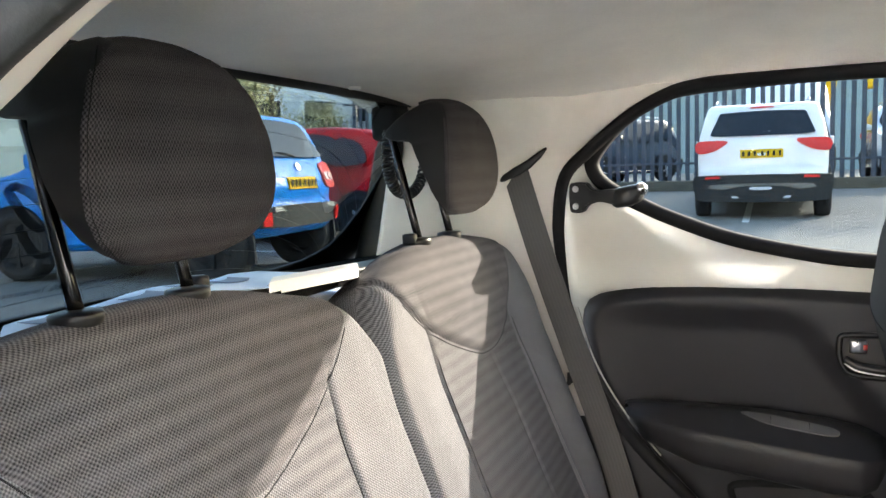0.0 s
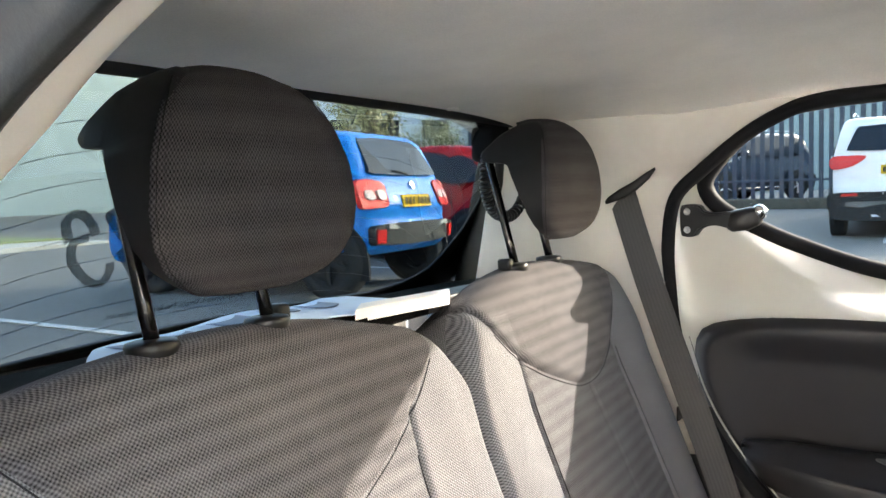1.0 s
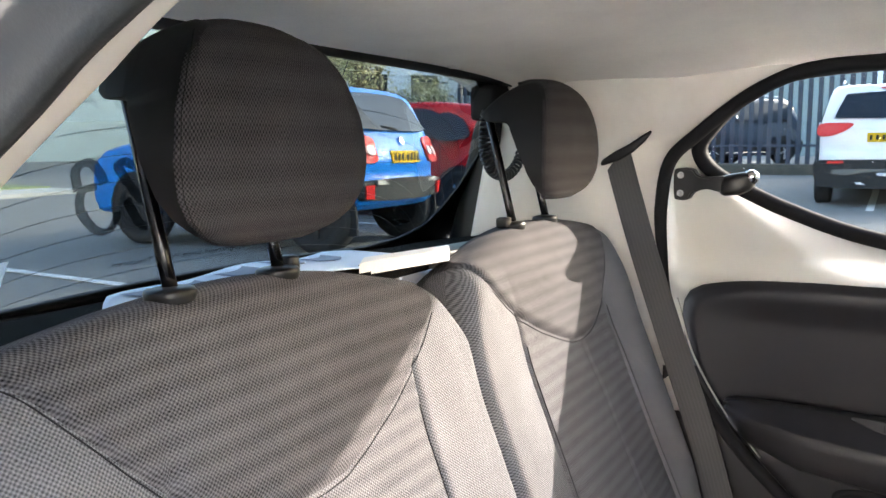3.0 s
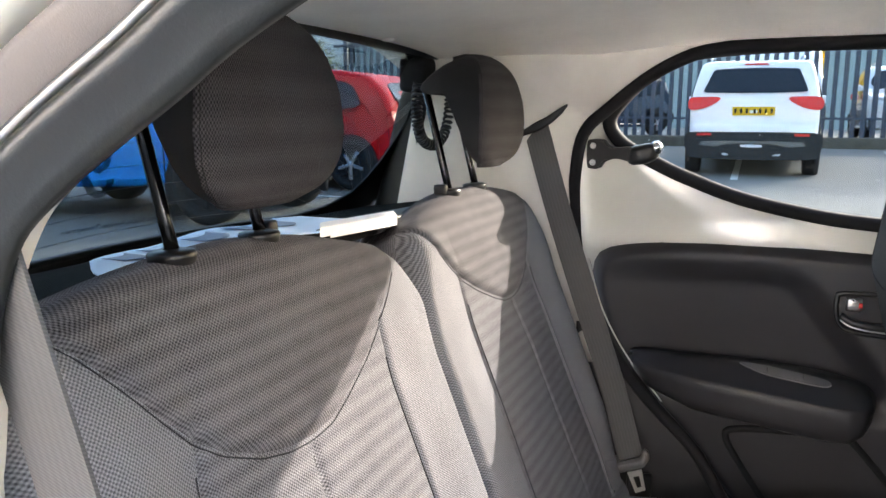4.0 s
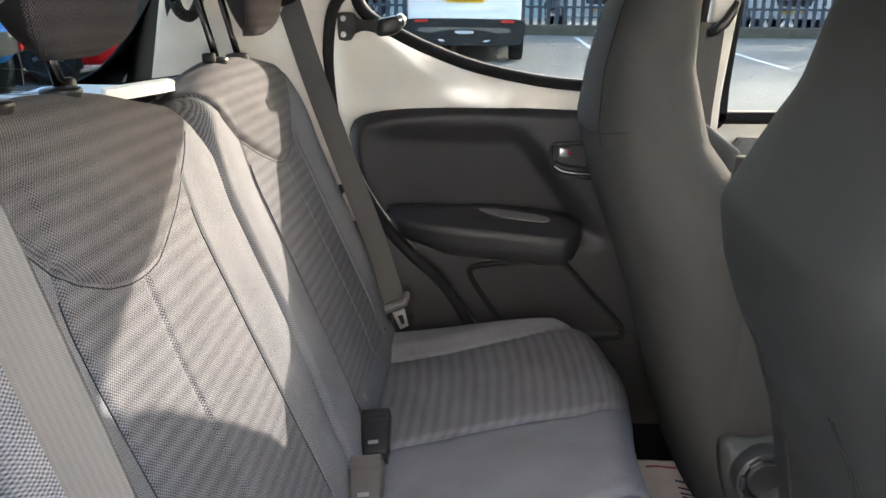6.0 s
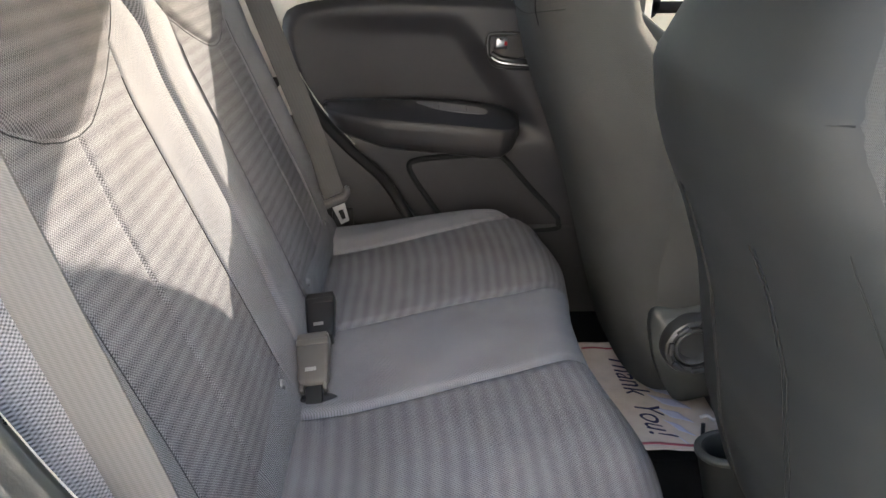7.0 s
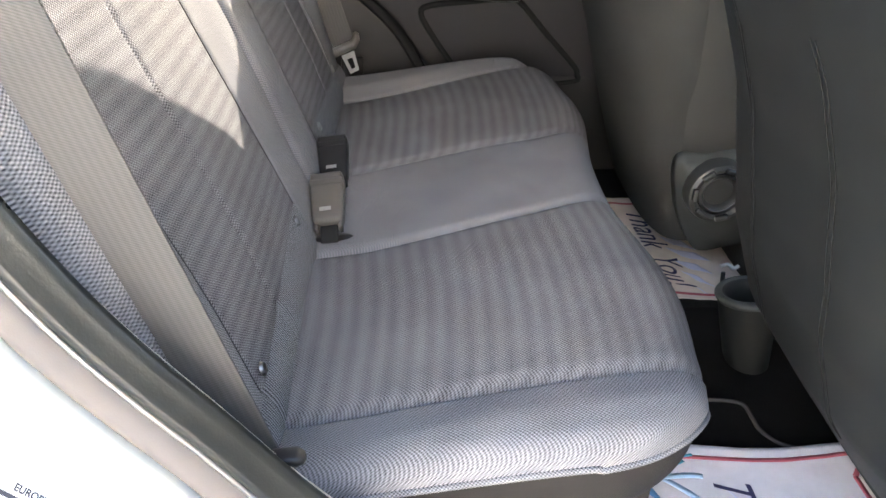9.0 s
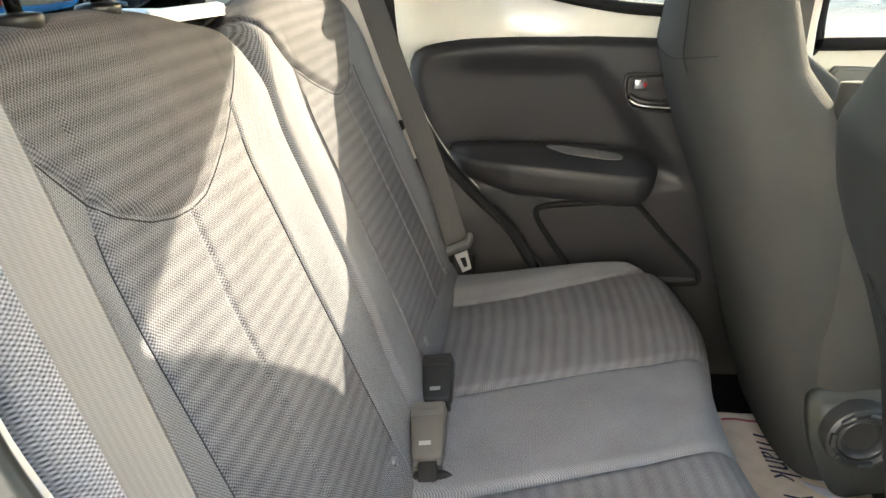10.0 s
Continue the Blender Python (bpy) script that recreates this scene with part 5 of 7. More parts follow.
def front_seat(cx, dy, label):
    t = thing("bucket_seat", label, "car seat", "front seats")

    def shift(z):
        return dy * interp(z, [(0.30, 2.20), (0.37, 1.60), (0.45, 0.90), (0.55, 0.68), (0.63, 0.86), (0.72, 1.20), (0.80, 1.24), (0.85, 1.12), (0.90, 1.0), (0.97, 1.0), (1.08, 1.75), (1.3, 1.75)])

    def ringpoint(u, v):
        z = 0.30 + 0.982 * v
        yr, yf, w = interp(z, REAR_P), interp(z, FRONT_P), interp(z, WIDE_P)
        q = 2 * math.pi * u
        c, s = math.cos(q), math.sin(q)
        e = 2.0 / 3.0
        x = w * abs(c) ** e * (1 if c >= 0 else -1)
        y = (yr + yf) / 2 + (yf - yr) / 2 * abs(s) ** e * (1 if s >= 0 else -1)
        return Vector((cx + x, y + shift(z), z))
    bm = surf(ringpoint, 64, 90, uv=lambda u, v: (u * 1.1, v * 1.025), close_u=True)
    bmesh.ops.recalc_face_normals(bm, faces=bm.faces[:])
    part("backrest", bm, CLOTH_FRONT, t, "black cloth back with an integral head restraint")
    def skin(x, z, out=0.001):
        yr, yf, w = interp(z, REAR_P), interp(z, FRONT_P), interp(z, WIDE_P)
        s = (max(0.0, 1 - (abs(x) / w) ** 3.0)) ** (1 / 3.0)
        return Vector((cx + x, shift(z) + (yr + yf) / 2 - (yf - yr) / 2 * s - out, z))
    for sg in (1, -1):
        stitch_line([skin(sg * (interp(z, WIDE_P) * 0.62), z) for z in [0.935 + 0.325 * k / 30 for k in range(31)]], t, 0.0007, FRONT_THREAD)
        for o in (-0.004, 0.004) if dy else ():
            stitch_line([skin(sg * (interp(z, WIDE_P) * 0.36) + o, z, 0.0042) for z in [0.42 + 0.42 * k / 24 for k in range(25)]], t, 0.0006, FRONT_THREAD)
        if dy:
            stitch_line([skin(sg * (interp(z, WIDE_P) * 0.86), z, 0.0035) for z in [0.46 + 0.42 * k / 24 for k in range(25)]], t, 0.0006, FRONT_THREAD)
        part("side_bolster", lofted([((cx + sg * 0.195, 0.66 + dy, 0.44), 0.040, 0.07, X, Y), ((cx + sg * 0.205, 0.685 + dy, 0.55), 0.045, 0.105, X, Y), ((cx + sg * 0.205, 0.675 + dy, 0.75), 0.045, 0.115, X, Y), ((cx + sg * 0.19, 0.64 + dy, 0.88), 0.04, 0.07, X, Y), ((cx + sg * 0.175, 0.61 + dy, 0.93), 0.02, 0.03, X, Y)], 20, 2.4), CLOTH_FRONT, t)
    stitch_line([skin(a * interp(0.945, WIDE_P) * 0.9, 0.945 + 0.02 * a * a, 0.001) for a in [-1 + k / 20 for k in range(41)]], t, 0.0007, FRONT_THREAD)
    def rear_skin(u, v):
        z = 0.335 + 0.925 * v
        reach = interp(z, WIDE_P) * 0.99
        a = (u * 2 - 1)
        return skin(reach * a, z, 0.004 * (1 - abs(a) ** 12) * min(1.0, v / 0.03, (1 - v) / 0.02) - 0.001)
    if dy:
        part("back_panel", surf(rear_skin, 48, 80), BACKING, t, "dark grey-green leathercloth back panel")
    # cushion
    part("cushion", lofted([((cx, 0.70, 0.40), 0.22, 0.07, X, Z), ((cx, 0.74, 0.40), 0.235, 0.095, X, Z), ((cx, 0.85, 0.41), 0.24, 0.10, X, Z), ((cx, 1.05, 0.43), 0.235, 0.10, X, Z), ((cx, 1.12, 0.44), 0.21, 0.07, X, Z)], 32, 4.0), CLOTH_FRONT, t, "black cloth seat cushion")
    part("base", block(0.46, 0.36, 0.12, 0.02, pose(cx, 0.94, 0.275)), BLACK, t)
    return t


front_seat(0.372, 0.045, "black cloth front seat with a dark vinyl back panel")
fs2 = front_seat(-0.345, 0.0, "black cloth front seat with a round recline knob")
SHIELD = plastic("dark_grey_green_shield_plastic", (0.040, 0.043, 0.041), 0.5, 1200.0, 0.3, 0.25)
# side shield and knob between the seats
shield = part("side_shield", slab(closed_spline([(0.592, 0.480), (0.602, 0.405), (0.626, 0.345), (0.656, 0.310), (0.725, 0.322), (0.90, 0.35), (0.92, 0.42), (0.78, 0.46), (0.70, 0.498), (0.640, 0.490)], 60), lambda p, d: Vector((-0.088 - d, p[0], p[1])), 0.04, 0.008), SHIELD, fs2, "dark grey plastic side shield")
km = pose(-0.090, 0.657, 0.436, 0, 90, 0) @ Matrix.Diagonal((1.10, 1.10, 1.0, 1))
KNOB = plastic("grey_knob_plastic", (0.030, 0.031, 0.031), 0.3, spec=0.5)
knob = part("recline_knob", lathe([(0.049, 0.0), (0.049, 0.018), (0.046, 0.026), (0.040, 0.029), (0.034, 0.026), (0.032, 0.016)], 40, km), KNOB, fs2, "round dark grey recline knob")
hub = part("hub", lathe([(0.033, 0.012), (0.031, 0.024), (0.028, 0.027), (0.025, 0.024), (0.022, 0.015), (0.0, 0.013)], 40, km), KNOB, knob, "dished hub with a raised ring")
sharp(knob, 28)
sharp(hub, 28)
for k in range(7):
    part("grip", block(0.008, 0.020, 0.012, 0.0025, km @ pose(0, 0, 0, 0, 0, 51.4 * k + 12) @ pose(0.0385, 0, 0.028)), KNOB, knob)
part("cable_clip", tube(spline([(-0.060, 0.684, 0.300), (-0.056, 0.694, 0.306), (-0.052, 0.703, 0.300), (-0.054, 0.713, 0.304)], 12), 0.0035, 8), STEEL, fs2, "bright steel cable clip")
part("cable", tube(spline([(-0.052, 0.688, 0.292), (-0.050, 0.690, 0.270), (-0.056, 0.700, 0.250), (-0.060, 0.73, 0.240)], 14), 0.004, 8), BLACK, fs2, "black cable")

# console with a cup holder, floor mats
cup = thing("rear_cup_holder", "black plastic cup holder at the end of the console", "cup holder")
part("cup", lathe([(0.030, 0.0), (0.034, 0.006), (0.036, 0.03), (0.045, 0.125), (0.047, 0.136), (0.047, 0.141), (0.039, 0.141), (0.035, 0.138), (0.033, 0.12), (0.027, 0.02), (0.0, 0.016)], 36, pose(0.092, 0.690, 0.205, 0, 0, 0) @ pose(0, 0, 0, 8, -7, 0)), BACKING, cup)
part("rim", lathe([(0.0465, 0.130), (0.0495, 0.134), (0.0495, 0.139), (0.046, 0.1425), (0.040, 0.1425), (0.037, 0.139)], 36, pose(0.092, 0.690, 0.205, 0, 0, 0) @ pose(0, 0, 0, 8, -7, 0)), SHIELD, cup, "grey rolled rim")
cons = thing("centre_console", "dark plastic console between the front seats", "console")
part("body", block(0.13, 0.60, 0.10, 0.02, pose(0.02, 1.05, 0.28)), BLACK, cons)


SWIRL_TEAL, SWIRL_BLUE, SWIRL_PALE = plain("teal_print", (0.06, 0.30, 0.42), 0.55), plain("mid_blue_print", (0.10, 0.26, 0.50), 0.55), plain("pale_blue_print", (0.36, 0.52, 0.68), 0.55)
MAT_PLAIN = plain("paper_mat_white", (0.55, 0.54, 0.58), 0.55)
MAT_SOILED = plain("paper_mat_soiled", (0.62, 0.53, 0.46), 0.6)
RED_INK = plain("dull_red_ink", (0.36, 0.085, 0.11), 0.6)
INK = plain("dark_blue_ink", (0.03, 0.03, 0.08), 0.6)


LAVENDER = plain("pale_lavender_print", (0.52, 0.53, 0.66), 0.55)
TAN_PRINT = plain("faint_tan_print", (0.66, 0.60, 0.55), 0.55)


def paper_mat(x, y, turn, crumple, text_y, label):
    t = thing("paper_floor_mat", label, "floor mat", "paper floor mats")
    t.matrix_basis = pose(x, y, 0.229, 0, 0, turn)

    def lift(x, y):
        z = 0.004 * math.sin(13 * x + 2) * math.sin(10 * y) + 0.006 * (abs(x) / 0.188) ** 6
        for a, b, c in ((31, 47, 0.3), (58, -23, 1.7), (-41, 66, 2.9), (83, 37, 4.1)):
            z += crumple * abs(math.sin(a * x + b * y + c))
        return z

    def wave(y):
        return 0.006 * math.sin(19 * y + 1.2)

    def over(x, y, h=0.0016):
        return Vector((x + wave(y), y, lift(x, y) + h))
    part("sheet", surf(lambda u, v: over(-0.188 + 0.376 * u, -0.17 + 0.34 * v, 0.0), 60, 54, thick=-0.0008), MAT_PLAIN if x > 0 else MAT_SOILED, t)
    for k in range(26 if crumple < 0.001 else 0):
        x0 = -0.172 + 0.0136 * k
        bend = 0.030 * math.sin(1.7 * k)
        curve = [over(x0 + 0.020 * math.sin(2.6 * f + k) + bend * f * f, -0.168 + (0.070 + 0.024 * math.sin(2.3 * k)) * f, 0.0018) for f in [q / 16 for q in range(17)]]
        part("swirl_print", strap(curve, 0.0045 + 0.0080 * ((k * 7) % 3) / 2, 0.0004, (1, 0.35, 0)), (SWIRL_TEAL, SWIRL_BLUE, SWIRL_PALE)[(k * 5) % 3], t, "blue swirl print")
    for k in range(7):
        a = -0.13 + 0.043 * k
        part("tyre_print", surf(lambda u, v: over(a + 0.034 * u + 0.02 * v, -0.062 + 0.05 * v + 0.018 * u - 0.012 * abs(k - 3) * v, 0.0012), 6, 6, thick=-0.0003), LAVENDER, t, "pale lavender tread print")
    part("corner_print", surf(lambda u, v: over(-0.13 + 0.29 * u, 0.122 + 0.040 * v, 0.0012), 40, 6, thick=-0.0003), TAN_PRINT, t, "faint tan printed panel")
    for a, b in (((-0.168, -0.150), (-0.168, 0.165)), ((0.168, -0.150), (0.168, 0.165)), ((-0.13, 0.120), (0.13, 0.120)), ((-0.13, 0.120), (-0.146, 0.135)), ((-0.146, 0.135), (-0.146, 0.165))):
        n = 24
        part("border", strap([over(a[0] + (b[0] - a[0]) * k / n, a[1] + (b[1] - a[1]) * k / n) for k in range(n + 1)], 0.007, 0.0004, (b[1] - a[1], a[0] - b[0], 0)), RED_INK, t, "dull red border line")
    for text, cx in (("Thank", -0.070), ("You!", 0.086)):
        ob = words(text, 0.062, pose(cx, text_y, 0.0) @ Matrix.Diagonal((0.92, 1.12, 1, 1)), INK, t, 0.0002, shear=0.35)
        for v in ob.data.vertices:
            v.co.x += wave(v.co.y)
            v.co.z += lift(v.co.x - wave(v.co.y), v.co.y) + 0.0022 + 3.0 * max(0.0, crumple - 0.0004)
    return t


paper_mat(0.476, 0.612, 0, 0.0004, -0.050, "white printed paper mat with a red border in the footwell")
paper_mat(-0.236, 0.714, 2, 0.0011, -0.082, "crumpled soiled printed paper mat under the front seat")
rub_mat = thing("carpet_mat", "black carpet mat with a bound edge", "floor mat")
MAT_EDGE = closed_spline([(0.185, 0.45), (0.60, 0.44), (0.60, 0.80), (0.36, 0.80), (0.305, 0.735), (0.278, 0.668), (0.250, 0.646), (0.222, 0.644), (0.196, 0.640), (0.187, 0.610), (0.185, 0.56)], 80)
part("mat", slab(MAT_EDGE, lambda p, d: Vector((p[0], p[1], 0.224 - d)), 0.008, 0.002), CARPET, rub_mat, smooth=False)
part("binding", tube([Vector((x, y, 0.2235)) for x, y in MAT_EDGE + MAT_EDGE[:1]], 0.0036, 8), plain("grey_binding_tape", (0.045, 0.043, 0.042), 0.9), rub_mat, "grey bound edge")

# ---- parcel shelf and papers ----
shelf = thing("parcel_shelf", "black parcel shelf behind the rear seats", "parcel shelf")
part("panel", surf(lambda u, v: Vector((-0.52 + 1.04 * u, -0.585 + 0.33 * v, 0.982 + 0.048 * v)), 20, 10, push=(0, 0, -0.015)), CARPET, shelf)
BLUE_CARD = plain("pale_blue_card", (0.52, 0.66, 0.84), 0.4)
NAVY_INK = plain("slate_blue_print", (0.16, 0.22, 0.34), 0.5)


def leaflet():
    t = thing("leaflet", "pale blue and white printed card leaflet lying curled on the shelf", "leaflet")

    def sheet(u, v):
        x = 0.362 - 0.385 * u
        far = interp(u, [(0, -0.300), (0.03, -0.325), (0.10, -0.355), (0.30, -0.384), (0.95, -0.380), (1, -0.350)])
        return Vector((x, far + (-0.262 - far) * v, 1.032 + 0.003 * math.sin(u * 13) + 0.004 * u))
    part("sheet", surf(sheet, 40, 10, thick=0.0012), BLUE_CARD, t)
    for k in range(5):
        a = 0.12 + 0.17 * k
        part("print_bar", surf(lambda u, v: sheet(a + 0.10 * u, 0.10 + 0.28 * v + 0.1 * math.sin(3 * u)) + Vector((0, 0, 0.0022)), 8, 4, thick=0.0004), NAVY_INK, t)
    return t


leaflet()
fold = thing("white_card_box", "flat white card box lying on the parcel shelf", "card box")
part("box", slab([(0.080, -0.258), (-0.072, -0.232), (-0.112, -0.256), (0.038, -0.284)], lambda p, d: Vector((p[0], p[1], 1.041 - d)), 0.014, 0.0012), PAPER, fold, smooth=False)
tray = thing("dark_card", "dark card standing behind the seat backs", "card")
part("sheet", block(0.36, 0.07, 0.02, 0.003, pose(-0.10, -0.285, 1.022, 4, 0, -8)), BLACK, tray)

# ---- outside ----
def lot_z(x):
    a = max(0.0, -x)
    return 0.26 * smooth(0.8, 4.0, a) + 0.0029 * max(0.0, min(a, 17.0) - 4.0) ** 2


ASPHALT = ground_like("asphalt", [(0.3, (0.115, 0.112, 0.104)), (0.7, (0.205, 0.20, 0.187))], 0.8, 45, 0.5)
CONCRETE = ground_like("concrete", [(0.3, (0.32, 0.31, 0.28)), (0.7, (0.48, 0.46, 0.42))], 2.0, 40, 0.4)
LINE = plain("worn_white_line", (0.62, 0.62, 0.60), 0.8)
LEVELS = [-300, -120, -60, -40, -30, -24, -20, -17] + [-17 + 0.5 * k for k in range(1, 33)] + [0, 2, 6, 20, 80, 300]


def ground_mesh():
    bm = bmesh.new()
    ys = [-300, -60, -20, -8, -4, 0, 4, 8, 20, 60, 300]
    g = [[bm.verts.new((x, y, lot_z(x))) for y in ys] for x in LEVELS]
    for i in range(len(LEVELS) - 1):
        for j in range(len(ys) - 1):
            bm.faces.new((g[i][j], g[i + 1][j], g[i + 1][j + 1], g[i][j + 1]))
    bmesh.ops.recalc_face_normals(bm, faces=bm.faces[:])
    if bm.faces[0].normal.z < 0:
        bmesh.ops.reverse_faces(bm, faces=bm.faces[:])
    return bm


ground = part("ground", ground_mesh(), ASPHALT, None, kind="structure")
tagged(ground, "grey asphalt car park rising gently", "ground")


def strip(name, pts, width, material, lift, label, cat):
    p = []
    for a, b in zip(pts, pts[1:]):
        for k in range(12):
            q = Vector(a).lerp(Vector(b), k / 12)
            p.append(Vector((q.x, q.y, lot_z(q.x) + lift)))
    p.append(Vector((pts[-1][0], pts[-1][1], lot_z(pts[-1][0]) + lift)))
    d = (p[-1] - p[0]).normalized()
    ob = part(name, strap(p, width, 0.006, (d.y, -d.x, 0)), material, None, kind="structure", smooth=False)
    return tagged(ob, label, cat)


for y in (-7.2, -4.8, -2.43, -0.05, 2.37, 4.72, 7.1):
    strip("bay_line", [(-15.0, y, 0), (-10.2, y, 0)], 0.09, LINE, 0.004, "worn white painted parking bay line", "road marking")
for x in (-2.85, -6.75, -9.4):
    strip("bay_line", [(x, -8.5, 0), (x, -3.9, 0)], 0.09, LINE, 0.004, "worn white painted parking bay line", "road marking")
# unseen pale slab by the open door, added to bounce light onto the ceiling
APRON = ground_like("bounce_apron_concrete", [(0.3, (0.25, 0.247, 0.24)), (0.7, (0.34, 0.335, 0.325))], 1.5, 40, 0.4)
apron = part("pavement_bounce", block(5.0, 14.0, 0.06, 0.01, pose(3.75, 1.0, -0.005)), APRON, None, kind="structure", smooth=False)
tagged(apron, "unseen pale concrete apron beside the open door, added to bounce light up", "pavement")
KERB_STONE = ground_like("mossy_kerb_stone", [(0.3, (0.035, 0.033, 0.027)), (0.7, (0.12, 0.105, 0.08))], 5, 40, 0.6, 0.95)
kerb = part("kerb", block(0.35, 60, 0.28, 0.03, pose(-15.6, 8, lot_z(-15.6) + 0.06)), KERB_STONE, None, kind="structure")
tagged(kerb, "low mossy kerb under the fence", "kerb")

# vehicles: side outline carried across, with tumblehome and rounded plan
TYRE = plastic("tyre_rubber", (0.018, 0.018, 0.019), 0.75, 200.0, 0.4)
ALLOY = metal("silver_alloy", (0.55, 0.55, 0.56), 0.3)
DARKGLASS = Nodes("dark_car_glass")
DARKGLASS.base((0.012, 0.018, 0.026), 0.10)
DARKGLASS.b.inputs["Specular IOR Level"].default_value = 0.14
DARKGLASS = DARKGLASS.m
LAMP_RED = paint("red_lamp_lens", (0.52, 0.022, 0.020), 0.3, 0.25)
LAMP_PALE = paint("pale_pink_lamp_core", (0.52, 0.40, 0.38), 0.3, 0.3)
LAMP_CLEAR = paint("clear_lamp_lens", (0.55, 0.55, 0.56), 0.12, 1.0)
PLATE = plain("yellow_plate", (0.50, 0.30, 0.004), 0.7)
PLATE_INK = plain("plate_ink", (0.02, 0.02, 0.02), 0.5)
CLADDING = plastic("dark_cladding", (0.022, 0.023, 0.024), 0.6, spec=0.15)


def vehicle(name, label, m, body_mat, L, W, H, side, belt, glass, doors, rear_glass, tail, wheels, wheel_r, clad=0.0, rear_bumper=None, group="parked cars", spokes=5, rim_mat=None, slashes=False, plate_at=None, nose=None):
    """A parked car. y runs from the tail (0) to the nose (-L); side is its outline, glass its side windows."""
    t = thing(name, label, "car", group, at=m)
    hw = W / 2

    def half(y, z):
        k = max(0.0, (z - belt) / (H - belt))
        a = abs(-y / L - 0.5) * 2
        return hw * (1 - 0.20 * k ** 1.1) * (1 - 0.10 * a ** 5) * (1 - 0.03 * max(0.0, (0.45 - z) / 0.45))
    out = closed_spline(side, 110)
    cy, cz = -L / 2, H * 0.5
    lay = [(-1, 0.075), (-0.985, 0.035), (-0.93, 0.008), (-0.8, 0), (-0.4, 0), (0, 0), (0.4, 0), (0.8, 0), (0.93, 0.008), (0.985, 0.035), (1, 0.075)]
    bm = bmesh.new()
    rings = []
    for f, sh in lay:
        r = []
        for i, (y, z) in enumerate(out):
            (y0, z0), (y1, z1) = out[i - 1], out[(i + 1) % len(out)]
            nx, nz = z1 - z0, -(y1 - y0)
            ln = math.hypot(nx, nz) or 1
            sgn = 1 if nx * (y - cy) / L + nz * (z - cz) / H > 0 else -1
            y2, z2 = y - sgn * nx / ln * sh, z - sgn * nz / ln * sh
            r.append(bm.verts.new((f * half(y2, z2), y2 - 0.10 * abs(f) ** 3 * smooth(-0.35, 0.0, y2), z2)))
        rings.append(r)
    n = len(out)
    for a, b in zip(rings, rings[1:]):
        for k in range(n):
            bm.faces.new((a[k], a[(k + 1) % n], b[(k + 1) % n], b[k]))
    bm.faces.new(rings[0])
    bm.faces.new(rings[-1][::-1])
    bmesh.ops.recalc_face_normals(bm, faces=bm.faces[:])
    bmesh.ops.triangulate(bm, faces=[q for q in bm.faces if len(q.verts) > 4])
    body = part("body", bm, body_mat, t)
    sharp(body, 40)

    def on_side(sg, off=0.004):
        return lambda p, d: Vector((sg * (half(p[0], p[1]) + off - d), p[0], p[1]))
    for sg in (1, -1):
        for g in glass:
            part("side_window", slab(closed_spline(g, 28), on_side(sg, 0.006), 0.02), DARKGLASS, t, smooth=False)
        for y in doors:
            part("door_gap", slab([(y - 0.004, 0.40), (y + 0.004, 0.40), (y + 0.004, belt), (y - 0.004, belt)], on_side(sg, 0.003), 0.01), PIPING, t, smooth=False)
        if clad:
            part("sill_cladding", slab([(-L * 0.06, 0.24), (-L * 0.94, 0.24), (-L * 0.94, 0.24 + clad), (-L * 0.06, 0.24 + clad)], on_side(sg, 0.010), 0.03), CLADDING, t, smooth=False)
        for wy in wheels:
            arch = [(wy + (wheel_r + 0.05) * math.cos(a), wheel_r + (wheel_r + 0.05) * math.sin(a)) for a in [math.pi * k / 20 for k in range(21)]]
            part("wheel_arch", slab(arch + [(wy - wheel_r - 0.05, 0.17), (wy + wheel_r + 0.05, 0.17)], on_side(sg, 0.008), 0.03), CLADDING if clad else PIPING, t, smooth=False)
            wm = pose(sg * (hw * 0.985 - 0.085), wy, wheel_r, 0, 90 * sg, 0)
            w = part("wheel", lathe([(wheel_r * 0.62, -0.10), (wheel_r * 0.94, -0.10), (wheel_r, -0.07), (wheel_r, 0.07), (wheel_r * 0.94, 0.098), (wheel_r * 0.68, 0.104), (wheel_r * 0.66, 0.085)], 36, wm), TYRE, t, "black rubber tyre on a wheel")
            rim = part("rim", lathe([(wheel_r * 0.66, 0.095), (wheel_r * 0.62, 0.098), (wheel_r * 0.58, 0.06), (0.0, 0.045)], 30, wm), PIPING, w)
            for k in range(spokes):
                part("spoke", block(wheel_r * 0.50, wheel_r * 0.14, 0.03, 0.006, wm @ pose(0, 0, 0, 0, 0, 360 / spokes * k) @ pose(wheel_r * 0.34, 0, 0.075)), rim_mat or ALLOY, w)
            part("hub_cap", lathe([(0.0, 0.095), (wheel_r * 0.12, 0.092), (wheel_r * 0.14, 0.07)], 14, wm), rim_mat or ALLOY, w)
        # mirrors
        part("door_mirror", lofted([((sg * (hw * 0.93), -L * 0.67, belt + 0.06), 0.02, 0.03, Y, Z), ((sg * (hw + 0.10), -L * 0.665, belt + 0.08), 0.06, 0.075, Y, Z), ((sg * (hw + 0.17), -L * 0.66, belt + 0.08), 0.05, 0.065, Y, Z)], 14), body_mat, t)
        if tail:
            part("tail_lamp", slab(closed_spline([(sg * a, b) for a, b in tail], 30), lambda p, d: Vector((p[0], tail_y(p[1]) + 0.016 - 0.10 * (abs(p[0]) / hw) ** 3 - d, p[1])), 0.05, 0.006), LAMP_RED, t, "red lamp lens", smooth=False)
